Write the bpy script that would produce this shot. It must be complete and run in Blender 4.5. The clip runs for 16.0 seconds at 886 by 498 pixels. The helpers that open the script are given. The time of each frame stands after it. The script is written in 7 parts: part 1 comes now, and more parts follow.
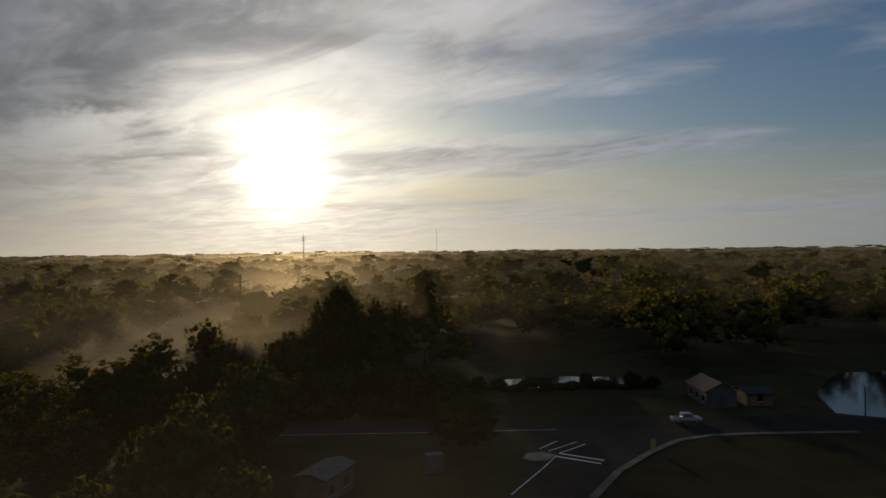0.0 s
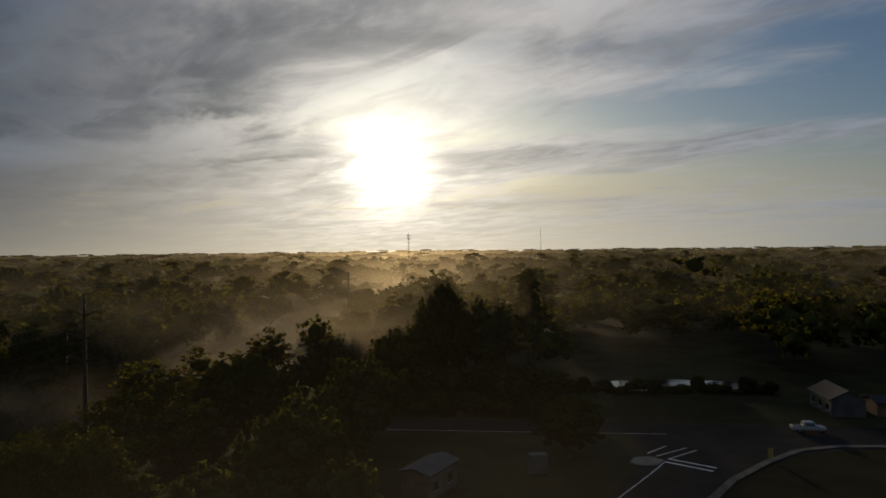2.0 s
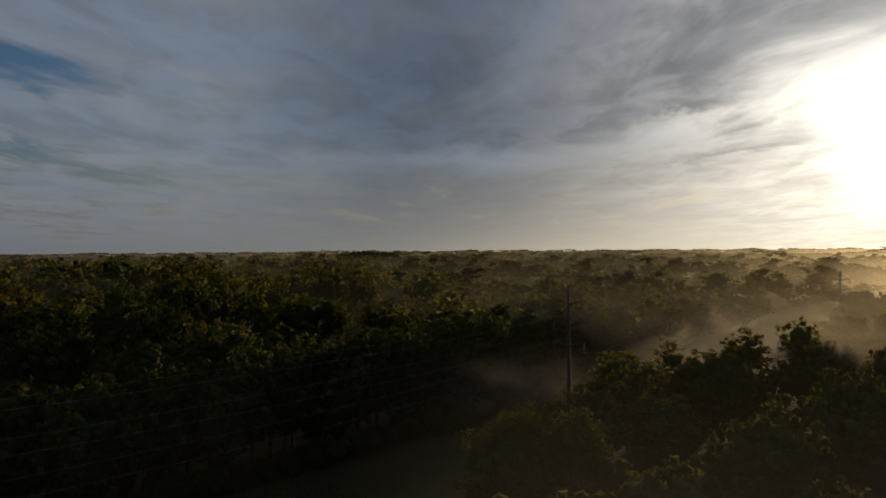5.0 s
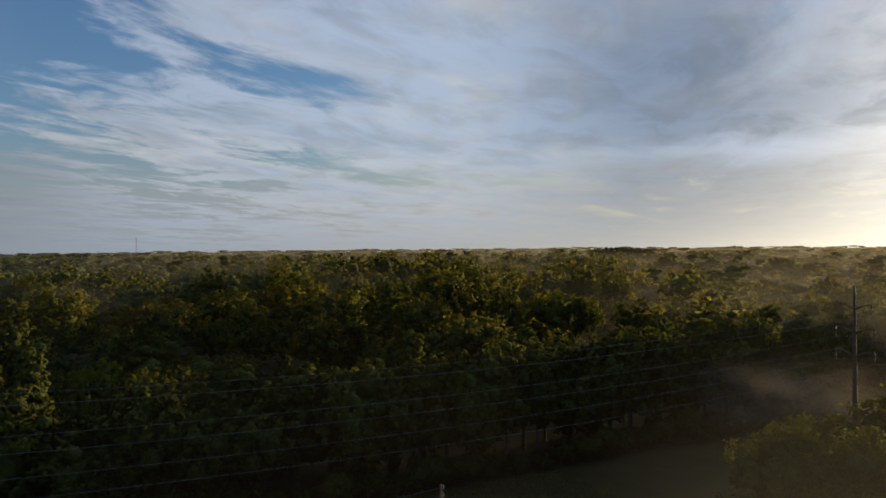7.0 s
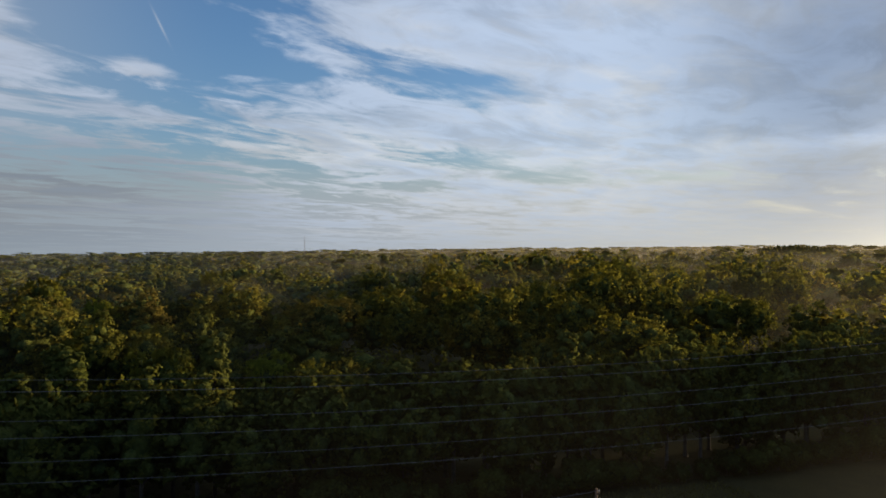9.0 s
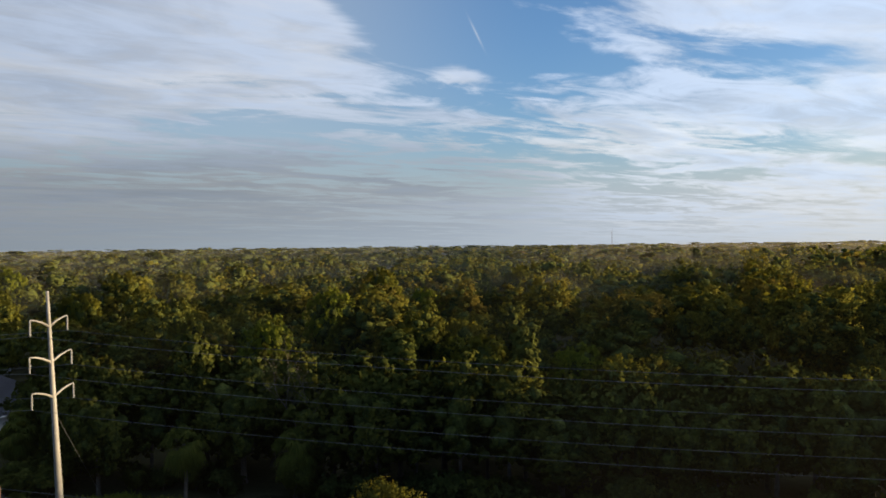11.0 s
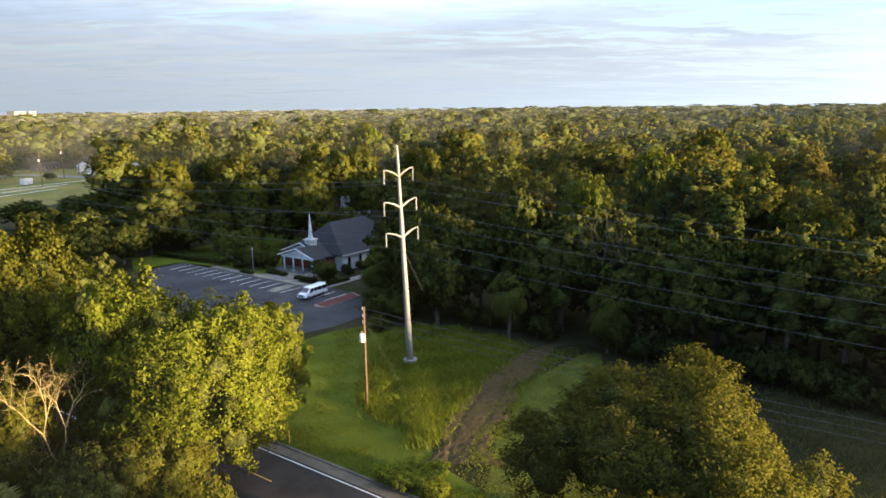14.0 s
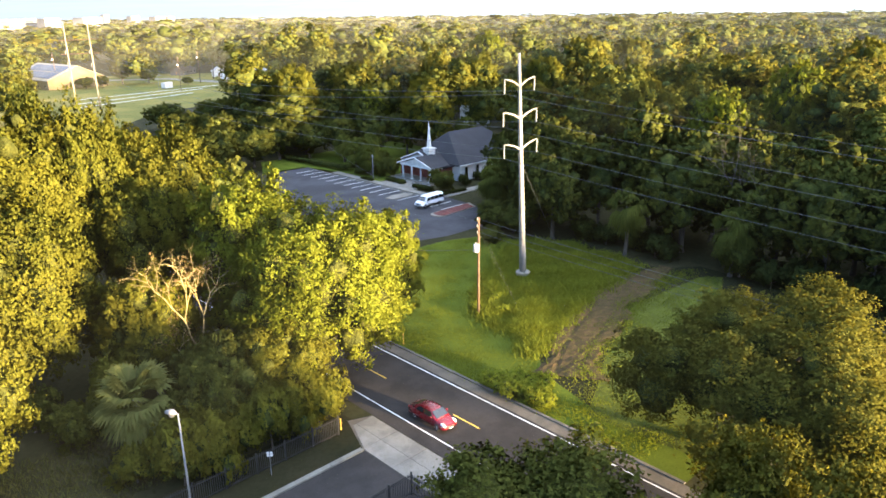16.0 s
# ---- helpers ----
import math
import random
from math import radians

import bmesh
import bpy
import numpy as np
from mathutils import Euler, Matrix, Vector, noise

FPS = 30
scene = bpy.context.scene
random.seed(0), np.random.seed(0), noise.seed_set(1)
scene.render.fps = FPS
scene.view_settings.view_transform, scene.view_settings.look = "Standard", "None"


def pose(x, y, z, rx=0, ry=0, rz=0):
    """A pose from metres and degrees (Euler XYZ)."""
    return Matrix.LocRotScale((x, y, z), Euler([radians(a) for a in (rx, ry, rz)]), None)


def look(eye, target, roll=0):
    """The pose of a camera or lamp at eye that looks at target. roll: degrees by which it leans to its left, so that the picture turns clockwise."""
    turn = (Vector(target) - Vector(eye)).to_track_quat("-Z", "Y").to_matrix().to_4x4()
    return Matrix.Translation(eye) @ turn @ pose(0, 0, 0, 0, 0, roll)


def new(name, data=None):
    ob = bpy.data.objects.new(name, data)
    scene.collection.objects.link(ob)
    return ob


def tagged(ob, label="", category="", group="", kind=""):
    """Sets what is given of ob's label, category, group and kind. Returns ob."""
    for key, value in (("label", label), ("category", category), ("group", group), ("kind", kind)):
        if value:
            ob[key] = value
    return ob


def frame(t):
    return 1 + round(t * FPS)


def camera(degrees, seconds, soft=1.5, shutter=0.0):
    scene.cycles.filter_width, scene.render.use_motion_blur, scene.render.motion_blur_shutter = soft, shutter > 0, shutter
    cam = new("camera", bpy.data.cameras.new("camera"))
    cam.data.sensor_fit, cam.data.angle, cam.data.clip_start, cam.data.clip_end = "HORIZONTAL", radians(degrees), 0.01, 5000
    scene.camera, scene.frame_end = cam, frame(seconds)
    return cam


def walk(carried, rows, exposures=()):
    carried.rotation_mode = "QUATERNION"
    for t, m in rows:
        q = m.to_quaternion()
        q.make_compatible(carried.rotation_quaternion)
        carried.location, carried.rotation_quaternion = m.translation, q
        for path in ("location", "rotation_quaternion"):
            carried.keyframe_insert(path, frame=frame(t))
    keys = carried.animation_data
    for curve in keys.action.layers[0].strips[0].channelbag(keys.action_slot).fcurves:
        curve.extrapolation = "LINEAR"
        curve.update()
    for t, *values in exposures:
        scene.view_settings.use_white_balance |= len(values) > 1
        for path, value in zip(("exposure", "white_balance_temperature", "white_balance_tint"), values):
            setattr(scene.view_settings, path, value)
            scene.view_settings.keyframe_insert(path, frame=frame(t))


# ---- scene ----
cam = camera(63.54, 16.0, soft=1.65)
# The drone hangs in one place and turns: seconds, heading (counted from +y to the left), pitch, roll
EYE = (0.0, 0.0, 33.0)
PATH = [
    (0.0, -0.0, -0.06, 0.69), (0.5, 4.28, -0.05, 0.64), (1.0, 6.44, -0.09, 0.61), (1.5, 6.81, -0.1, 0.62),
    (2.0, 8.28, -0.09, 0.67), (2.5, 13.75, -0.07, 0.7), (3.0, 20.24, -0.05, 0.71), (3.5, 26.54, -0.02, 0.69),
    (4.0, 32.76, -0.04, 0.6), (4.5, 38.98, -0.09, 0.52), (4.7, 41.47, -0.07, 0.49), (6.8, 62.56, -0.16, 0.5),
    (7.0, 64.84, -0.17, 0.51), (7.5, 67.52, -0.18, 0.46), (8.0, 67.76, -0.18, 0.47), (8.5, 69.21, -0.21, 0.56),
    (9.0, 77.1, -0.18, 0.58), (9.5, 85.03, -0.17, 0.6), (10.0, 91.98, -0.18, 0.64), (11.2, 102.9, -0.75, 0.65),
    (12.5, 113.76, -5.46, 0.65), (13.0, 118.1, -7.5, 0.68), (13.5, 122.58, -9.45, 0.71), (14.0, 126.64, -11.33, 0.7),
    (14.5, 129.99, -13.09, 0.7), (15.0, 132.07, -14.83, 0.68), (15.5, 134.02, -16.54, 0.65), (16.0, 136.19, -18.27, 0.66)]
EXPOSURES = [(0.0, 0.0), (1.0, -0.12), (3.5, -0.14), (4.5, 0.0), (5.6, 0.75), (7.0, 1.56), (8.5, 1.82), (10.0, 2.06), (12.5, 2.70), (14.0, 3.45), (14.5, 3.68), (16.0, 4.36)]
walk(cam, [(t, pose(*EYE, 90 + p, r, y)) for t, y, p, r in PATH], EXPOSURES)

# ---- sky and sun ----
SUN_AZ, SUN_EL = radians(12.4), radians(6.3)
SUN_DIR = Vector((-math.sin(SUN_AZ) * math.cos(SUN_EL), math.cos(SUN_AZ) * math.cos(SUN_EL), math.sin(SUN_EL)))


class Nodes:
    """Short hand for building node trees."""

    def __init__(self, tree):
        self.t = tree

    def add(self, kind):
        return self.t.nodes.new(kind)

    def put(self, socket, v):
        if isinstance(v, bpy.types.NodeSocket):
            self.t.links.new(v, socket)
        elif v is not None:
            socket.default_value = v

    def math(self, op, a, b=None, c=None, clamp=False):
        n = self.add("ShaderNodeMath")
        n.operation, n.use_clamp = op, clamp
        for s, v in zip(n.inputs, (a, b, c)):
            self.put(s, v)
        return n.outputs[0]

    def vmath(self, op, a, b=None, out=0):
        n = self.add("ShaderNodeVectorMath")
        n.operation = op
        self.put(n.inputs[0], a)
        self.put(n.inputs[1], b)
        return n.outputs[out]

    def mix(self, fac, a, b, blend="MIX"):
        n = self.add("ShaderNodeMix")
        n.data_type, n.blend_type = "RGBA", blend
        self.put(n.inputs[0], fac)
        for s, v in ((n.inputs[6], a), (n.inputs[7], b)):
            self.put(s, (*v, 1.0) if isinstance(v, tuple) and len(v) == 3 else v)
        return n.outputs[2]

    def noise(self, vec, scale, detail=4.0, rough=0.5, distort=0.0, out=0):
        n = self.add("ShaderNodeTexNoise")
        self.put(n.inputs["Vector"], vec)
        for k, v in (("Scale", scale), ("Detail", detail), ("Roughness", rough), ("Distortion", distort)):
            n.inputs[k].default_value = v
        return n.outputs[out]

    def step(self, v, lo, hi, a=0.0, b=1.0, kind="SMOOTHSTEP"):
        n = self.add("ShaderNodeMapRange")
        n.interpolation_type = kind
        for s, x in zip(n.inputs, (v, lo, hi, a, b)):
            self.put(s, x)
        return n.outputs[0]

    def mapped(self, vec, scale=(1, 1, 1), rot=(0, 0, 0), loc=(0, 0, 0)):
        n = self.add("ShaderNodeMapping")
        self.put(n.inputs["Vector"], vec)
        n.inputs["Scale"].default_value, n.inputs["Rotation"].default_value, n.inputs["Location"].default_value = scale, rot, loc
        return n.outputs[0]

    def xyz(self, x, y, z):
        n = self.add("ShaderNodeCombineXYZ")
        for s, v in zip(n.inputs, (x, y, z)):
            self.put(s, v)
        return n.outputs[0]


def build_sky():
    world = bpy.data.worlds.new("sky")
    scene.world = world
    world.use_nodes = True
    world.node_tree.nodes.clear()
    k = Nodes(world.node_tree)
    way = k.add("ShaderNodeTexCoord").outputs["Generated"]
    sep = k.add("ShaderNodeSeparateXYZ")
    k.put(sep.inputs[0], way)
    x, y, z = sep.outputs
    up = k.math("MAXIMUM", z, 0.0)
    sky = k.add("ShaderNodeTexSky")
    sky.sky_type, sky.sun_disc, sky.sun_elevation, sky.sun_rotation = "NISHITA", False, SUN_EL, -SUN_AZ
    sky.air_density, sky.dust_density, sky.ozone_density, sky.altitude = 1.0, 1.2, 2.5, 10.0
    clear = k.mix(1.0, sky.outputs[0], (0.046, 0.054, 0.067), "MULTIPLY")
    # angle to the sun, as nearness 1 at the sun
    near = k.math("MAXIMUM", k.vmath("DOT_PRODUCT", way, tuple(SUN_DIR), out=1), 0.0)
    halo = k.math("POWER", near, 1000.0)
    glow = k.math("POWER", near, 80.0)
    # heading in degrees to the left of +y, height in degrees, squeezed towards the horizon
    head = k.math("MULTIPLY", k.math("ARCTAN2", k.math("MULTIPLY", x, -1.0), y), 57.29578)
    rise = k.math("MULTIPLY", k.math("ARCSINE", up), 57.29578)
    # a flat deck of cloud seen in perspective, its streaks drawn out by the wind
    over = k.math("ADD", up, 0.055)
    wind = radians(42)
    east, north = k.math("DIVIDE", x, over), k.math("DIVIDE", y, over)
    with_wind = k.math("SUBTRACT", k.math("MULTIPLY", north, math.cos(wind)), k.math("MULTIPLY", east, math.sin(wind)))
    athwart = k.math("ADD", k.math("MULTIPLY", east, math.cos(wind)), k.math("MULTIPLY", north, math.sin(wind)))
    deck = k.xyz(with_wind, athwart, 0.0)
    bank = k.noise(k.mapped(deck, (0.26, 0.50, 1), (0, 0, 0), (2.1, 0.3, 0)), 1.0, 6.0, 0.52, 0.8)
    streak = k.noise(k.mapped(deck, (0.62, 1.25, 1), (0, 0, 0), (5.3, 1.1, 0)), 1.0, 8.0, 0.58, 0.9)
    wisp = k.noise(k.mapped(deck, (1.7, 3.2, 1), (0, 0, 0), (0.7, 3.9, 0)), 1.0, 8.0, 0.60, 1.0)
    puff = k.noise(k.mapped(deck, (1.4, 1.9, 1), (0, 0, 0), (4.4, 0.9, 0)), 1.0, 7.0, 0.57, 0.6)

    def along(points):
        """A smooth value by heading, -60 to 180 degrees."""
        ramp = k.add("ShaderNodeValToRGB")
        ramp.color_ramp.interpolation = "B_SPLINE"
        while len(ramp.color_ramp.elements) < len(points):
            ramp.color_ramp.elements.new(0.5)
        for e, (h, c) in zip(ramp.color_ramp.elements, points):
            e.position, e.color = (h + 60) / 240, (*c, 1) if isinstance(c, tuple) else (c, c, c, 1)
        k.put(ramp.inputs[0], k.step(head, -60.0, 180.0, 0.0, 1.0, "LINEAR"))
        return ramp.outputs[0]

    # cloud cover by heading: closed round the sun and north-west of it, broken in the west
    cover = k.math("ADD", k.math("MULTIPLY", bank, 0.45), k.math("ADD", k.math("MULTIPLY", streak, 0.35), k.math("MULTIPLY", puff, 0.20)))
    lack = along([(-60, 0.55), (-35, 0.80), (-12, 0.60), (8, 0.08), (30, 0.0), (55, 0.0), (68, 0.30), (84, 1.0), (100, 1.0), (112, 0.70), (130, 0.35), (180, 0.3)])
    lack = k.math("MULTIPLY", lack, k.step(rise, 1.0, 9.0, 0.55, 1.0))
    # single clouds and gaps: heading, height, their widths, amount
    loose_head = k.math("ADD", head, k.math("MULTIPLY", k.math("SUBTRACT", bank, 0.5), 16.0))
    loose_rise = k.math("ADD", rise, k.math("MULTIPLY", k.math("SUBTRACT", streak, 0.5), 4.5))

    def clouds(rows):
        total = 0.0
        for h, r, wh, wr, amount in rows:
            a = k.math("DIVIDE", k.math("SUBTRACT", loose_head, h), wh)
            b = k.math("DIVIDE", k.math("SUBTRACT", loose_rise, r), wr)
            q = k.math("ADD", k.math("MULTIPLY", a, a), k.math("MULTIPLY", b, b))
            total = k.math("ADD", total, k.math("MULTIPLY", k.math("EXPONENT", k.math("MULTIPLY", q, -1.0)), amount))
        return total

    tones = clouds([(-8, 16, 8, 3, 0.12), (24, 15, 10, 4, -0.30), (9, 16.5, 12, 1.6, -0.16), (1.5, 18.8, 8, 1.6, 0.20), (-3, 15, 6, 1.2, -0.14), (-10, 12.2, 10, 1.0, 0.18), (26, 10.5, 3, 0.5, -0.35), (21.5, 7.6, 4.5, 0.35, -0.35),
                    (4, 3.4, 7, 0.4, -0.25), (30, 8.5, 6, 1.2, 0.25), (46, 7, 9, 0.9, 0.45), (53, 14, 12, 4, -0.06), (39.5, 7.3, 7, 1.0, 0.40), (-22, 14.5, 9, 1.4, -0.15), (102, 3.1, 5, 0.5, 0.35), (129, 8.0, 8, 1.4, 0.25), (126, 4.8, 9, 0.9, -0.12)])
    gaps = clouds([(-3, 18.5, 6, 2.5, 0.14), (-14, 10.3, 10, 1.0, -0.22), (-32, 10, 8, 1.5, -0.14), (-4, 4.5, 6, 0.7, -0.13), (-22, 5.6, 9, 0.9, -0.10), (97.5, 15.5, 7, 4, -0.09), (84, 7, 12, 1.6, 0.06), (68.5, 16.5, 13, 4, 0.10),
                   (119, 15.5, 8, 3.2, 0.13), (101, 13, 2.4, 0.9, 0.12), (107, 17.5, 4, 2.5, -0.10), (91, 9, 13, 2, 0.07), (120.5, 9.2, 7, 1.1, -0.08), (76, 12.5, 5, 1.2, -0.06), (140, 12, 12, 3, 0.06)])
    cover = k.math("ADD", cover, gaps)
    # in the west the cloud is drawn out into white streaks
    west = k.math("MULTIPLY", k.step(head, 62.0, 84.0), k.step(rise, 15.0, 11.0, 0.55, 1.0))
    drawn = k.math("ADD", k.math("MULTIPLY", streak, 0.55), k.math("MULTIPLY", wisp, 0.45))
    mixv = k.add("ShaderNodeMix")
    k.put(mixv.inputs[0], k.math("MULTIPLY", west, 0.75))
    k.put(mixv.inputs[2], cover)
    k.put(mixv.inputs[3], k.math("ADD", drawn, gaps))
    cover = k.math("ADD", k.math("MULTIPLY", k.math("SUBTRACT", mixv.outputs[0], 0.43), k.step(head, 60.0, 85.0, 1.0, 1.55)), 0.43)
    cover = k.math("SUBTRACT", cover, k.math("MULTIPLY", lack, 0.19))
    dense = k.step(cover, 0.335, 0.485)
    light_on = along([(-60, (0.12, 0.125, 0.135)), (-34, (0.31, 0.31, 0.32)), (0, (0.36, 0.35, 0.35)), (22, (0.225, 0.226, 0.242)), (36, (0.060, 0.073, 0.096)), (50, (0.084, 0.096, 0.116)), (57, (0.148, 0.156, 0.166)),
                      (64, (0.188, 0.194, 0.201)), (80, (0.188, 0.191, 0.195)), (100, (0.170, 0.170, 0.173)), (125, (0.138, 0.138, 0.142)), (150, (0.095, 0.099, 0.106)), (180, (0.07, 0.07, 0.07))])
    # thin edges are bright, thick hearts grey
    body = k.math("ADD", k.math("MULTIPLY", bank, 0.35), k.math("ADD", k.math("MULTIPLY", streak, 0.40), k.math("MULTIPLY", wisp, 0.25)))
    contrast = along([(-60, 0.5), (0, 0.46), (30, 0.42), (45, 0.26), (56, 0.18), (85, 0.40), (120, 0.24), (180, 0.2)])
    contrast = k.math("MULTIPLY", contrast, k.step(rise, 1.0, 9.0, 0.35, 1.0))
    grey = k.math("ADD", 1.0, k.math("MULTIPLY", k.step(body, 0.41, 0.57, 0.22, -0.52), contrast))
    fine = k.math("ADD", 1.0, k.math("MULTIPLY", k.step(k.math("ADD", k.math("MULTIPLY", wisp, 0.55), k.math("MULTIPLY", puff, 0.45)), 0.38, 0.60, -0.24, 0.34), along([(-60, 0.8), (30, 0.7), (55, 0.3), (80, 0.6), (110, 0.5), (180, 0.35)])))
    fine = k.math("ADD", 1.0, k.math("MULTIPLY", k.math("SUBTRACT", fine, 1.0), k.step(rise, 1.0, 9.0, 0.35, 1.0)))
    tone = k.math("MAXIMUM", k.math("ADD", k.math("MULTIPLY", grey, fine), tones), 0.42)
    scaled = k.add("ShaderNodeVectorMath")
    scaled.operation = "SCALE"
    k.put(scaled.inputs[0], light_on)
    dim = k.math("SUBTRACT", 1.0, k.math("MULTIPLY", k.math("MULTIPLY", k.math("MULTIPLY", k.step(head, 84.0, 102.0), k.step(head, 145.0, 114.0, 0.62, 1.0)), k.step(rise, 12.0, 4.0)), 0.60))
    k.put(scaled.inputs["Scale"], k.math("MULTIPLY", tone, dim))
    cool = k.mix(k.math("MULTIPLY", k.step(body, 0.42, 0.60, 0.0, 0.8), k.math("SUBTRACT", 1.0, k.math("POWER", near, 8.0))), scaled.outputs[0], k.mix(1.0, scaled.outputs[0], (0.80, 0.96, 1.22), "MULTIPLY"))
    lit = k.mix(k.step(tone, 0.5, 1.2), (0.10, 0.10, 0.09), (0.60, 0.54, 0.45))
    sent = k.mix(1.0, cool, k.mix(k.math("MULTIPLY", k.math("POWER", near, 22.0), 0.9), (0.0, 0.0, 0.0), lit), "ADD")
    land_haze = along([(-60, (0.11, 0.115, 0.12)), (-28, (0.225, 0.25, 0.25)), (0, (0.52, 0.47, 0.36)), (24, (0.43, 0.38, 0.28)), (45, (0.17, 0.165, 0.145)), (65, (0.130, 0.133, 0.130)),
                       (85, (0.098, 0.112, 0.130)), (110, (0.078, 0.092, 0.105)), (140, (0.042, 0.050, 0.058)), (180, (0.040, 0.047, 0.055))])
    clear = k.mix(1.0, clear, along([(-60, 1.0), (40, 1.0), (62, 0.88), (85, 0.85), (110, 1.0), (140, 0.7), (180, 0.6)]), "MULTIPLY")
    clear = k.mix(k.math("MULTIPLY", k.step(head, 92.0, 116.0), 0.5), clear, (0.098, 0.112, 0.126))
    clear = k.mix(k.step(rise, 1.5, 9.0), land_haze, clear)
    mixed = k.mix(k.math("MULTIPLY", dense, along([(-60, 0.9), (50, 0.92), (75, 0.80), (100, 0.78), (130, 0.84), (180, 0.85)])), clear, sent)
    # haze low over the land
    low = k.math("POWER", k.math("SUBTRACT", 1.0, up), 15.0)
    hazy = k.mix(k.math("POWER", near, 14.0), land_haze, (0.78, 0.68, 0.50))
    mixed = k.mix(k.math("MULTIPLY", low, 0.80), mixed, hazy)
    # the sun behind thin cloud
    veil = k.step(k.math("ADD", k.math("MULTIPLY", streak, 0.5), k.math("MULTIPLY", wisp, 0.5)), 0.34, 0.62, 1.25, 0.25)
    shine = k.math("ADD", k.math("MULTIPLY", k.math("MULTIPLY", halo, k.math("ADD", 0.35, veil)), 2.2), k.math("MULTIPLY", k.math("MULTIPLY", glow, veil), 0.44))
    sunny = k.add("ShaderNodeVectorMath")
    sunny.operation = "SCALE"
    sunny.inputs[0].default_value = (1.0, 0.93, 0.78)
    k.put(sunny.inputs["Scale"], shine)
    total = k.mix(1.0, mixed, sunny.outputs[0], "ADD")
    # a short vapour trail in the west
    lean = k.math("SUBTRACT", k.math("SUBTRACT", head, 98.5), k.math("MULTIPLY", k.math("SUBTRACT", rise, 16.3), 0.5))
    across, along_it = k.math("DIVIDE", lean, 0.09), k.math("DIVIDE", k.math("SUBTRACT", rise, 16.3), 0.9)
    trail = k.math("EXPONENT", k.math("MULTIPLY", k.math("ADD", k.math("MULTIPLY", across, across), k.math("MULTIPLY", along_it, along_it)), -1.0))
    total = k.mix(k.math("MULTIPLY", trail, 0.28), total, (0.20, 0.20, 0.20))
    # unseen sky overhead brightened, to fill the shadows below
    total = k.mix(1.0, total, k.step(rise, 23.0, 55.0, 1.0, 1.7), "MULTIPLY")
    bg = k.add("ShaderNodeBackground")
    k.put(bg.inputs["Color"], total)
    bg.inputs["Strength"].default_value = 1.0
    k.put(k.add("ShaderNodeOutputWorld").inputs[0], bg.outputs[0])


build_sky()
sun = new("sun", bpy.data.lights.new("sun", "SUN"))
sun.data.energy, sun.data.angle, sun.data.color = 3.0, radians(4.0), (1.0, 0.745, 0.42)
sun.matrix_world = look(tuple(SUN_DIR * 100), (0, 0, 0))

# ---- materials ----


def surface(name, base, dark=None, rough=0.8, scale=1.0, fine=12.0, bump=0.2, metal=0.0, spread=0.12, spec=0.4, coords="Object", depth=0.02):
    """A worn, uneven surface: two scales of variation, grain in the relief, and a little difference from thing to thing."""
    m = bpy.data.materials.new(name)
    m.use_nodes = True
    k = Nodes(m.node_tree)
    b = m.node_tree.nodes["Principled BSDF"]
    if coords == "World":
        vec = k.add("ShaderNodeNewGeometry").outputs["Position"]
    else:
        vec = k.add("ShaderNodeTexCoord").outputs[coords]
    dark = dark or tuple(c * 0.72 for c in base)
    big = k.noise(vec, scale, 5.0, 0.6)
    small = k.noise(vec, scale * fine, 4.0, 0.6)
    col = k.mix(k.step(big, 0.36, 0.64), base, dark)
    col = k.mix(k.math("MULTIPLY", k.step(small, 0.4, 0.75), 0.35), col, tuple(c * 0.6 for c in dark))
    rnd = k.add("ShaderNodeObjectInfo").outputs["Random"]
    hsv = k.add("ShaderNodeHueSaturation")
    k.put(hsv.inputs["Color"], col)
    k.put(hsv.inputs["Value"], k.step(rnd, 0.0, 1.0, 1.0 - spread, 1.0 + spread, "LINEAR"))
    k.put(b.inputs["Base Color"], hsv.outputs[0])
    k.put(b.inputs["Roughness"], k.step(small, 0.3, 0.7, max(rough - 0.1, 0.02), min(rough + 0.1, 1.0), "LINEAR"))
    b.inputs["Metallic"].default_value = metal
    b.inputs["Specular IOR Level"].default_value = spec
    if bump:
        bp = k.add("ShaderNodeBump")
        bp.inputs["Strength"].default_value, bp.inputs["Distance"].default_value = bump, depth
        k.put(bp.inputs["Height"], small)
        k.put(b.inputs["Normal"], bp.outputs[0])
    return m


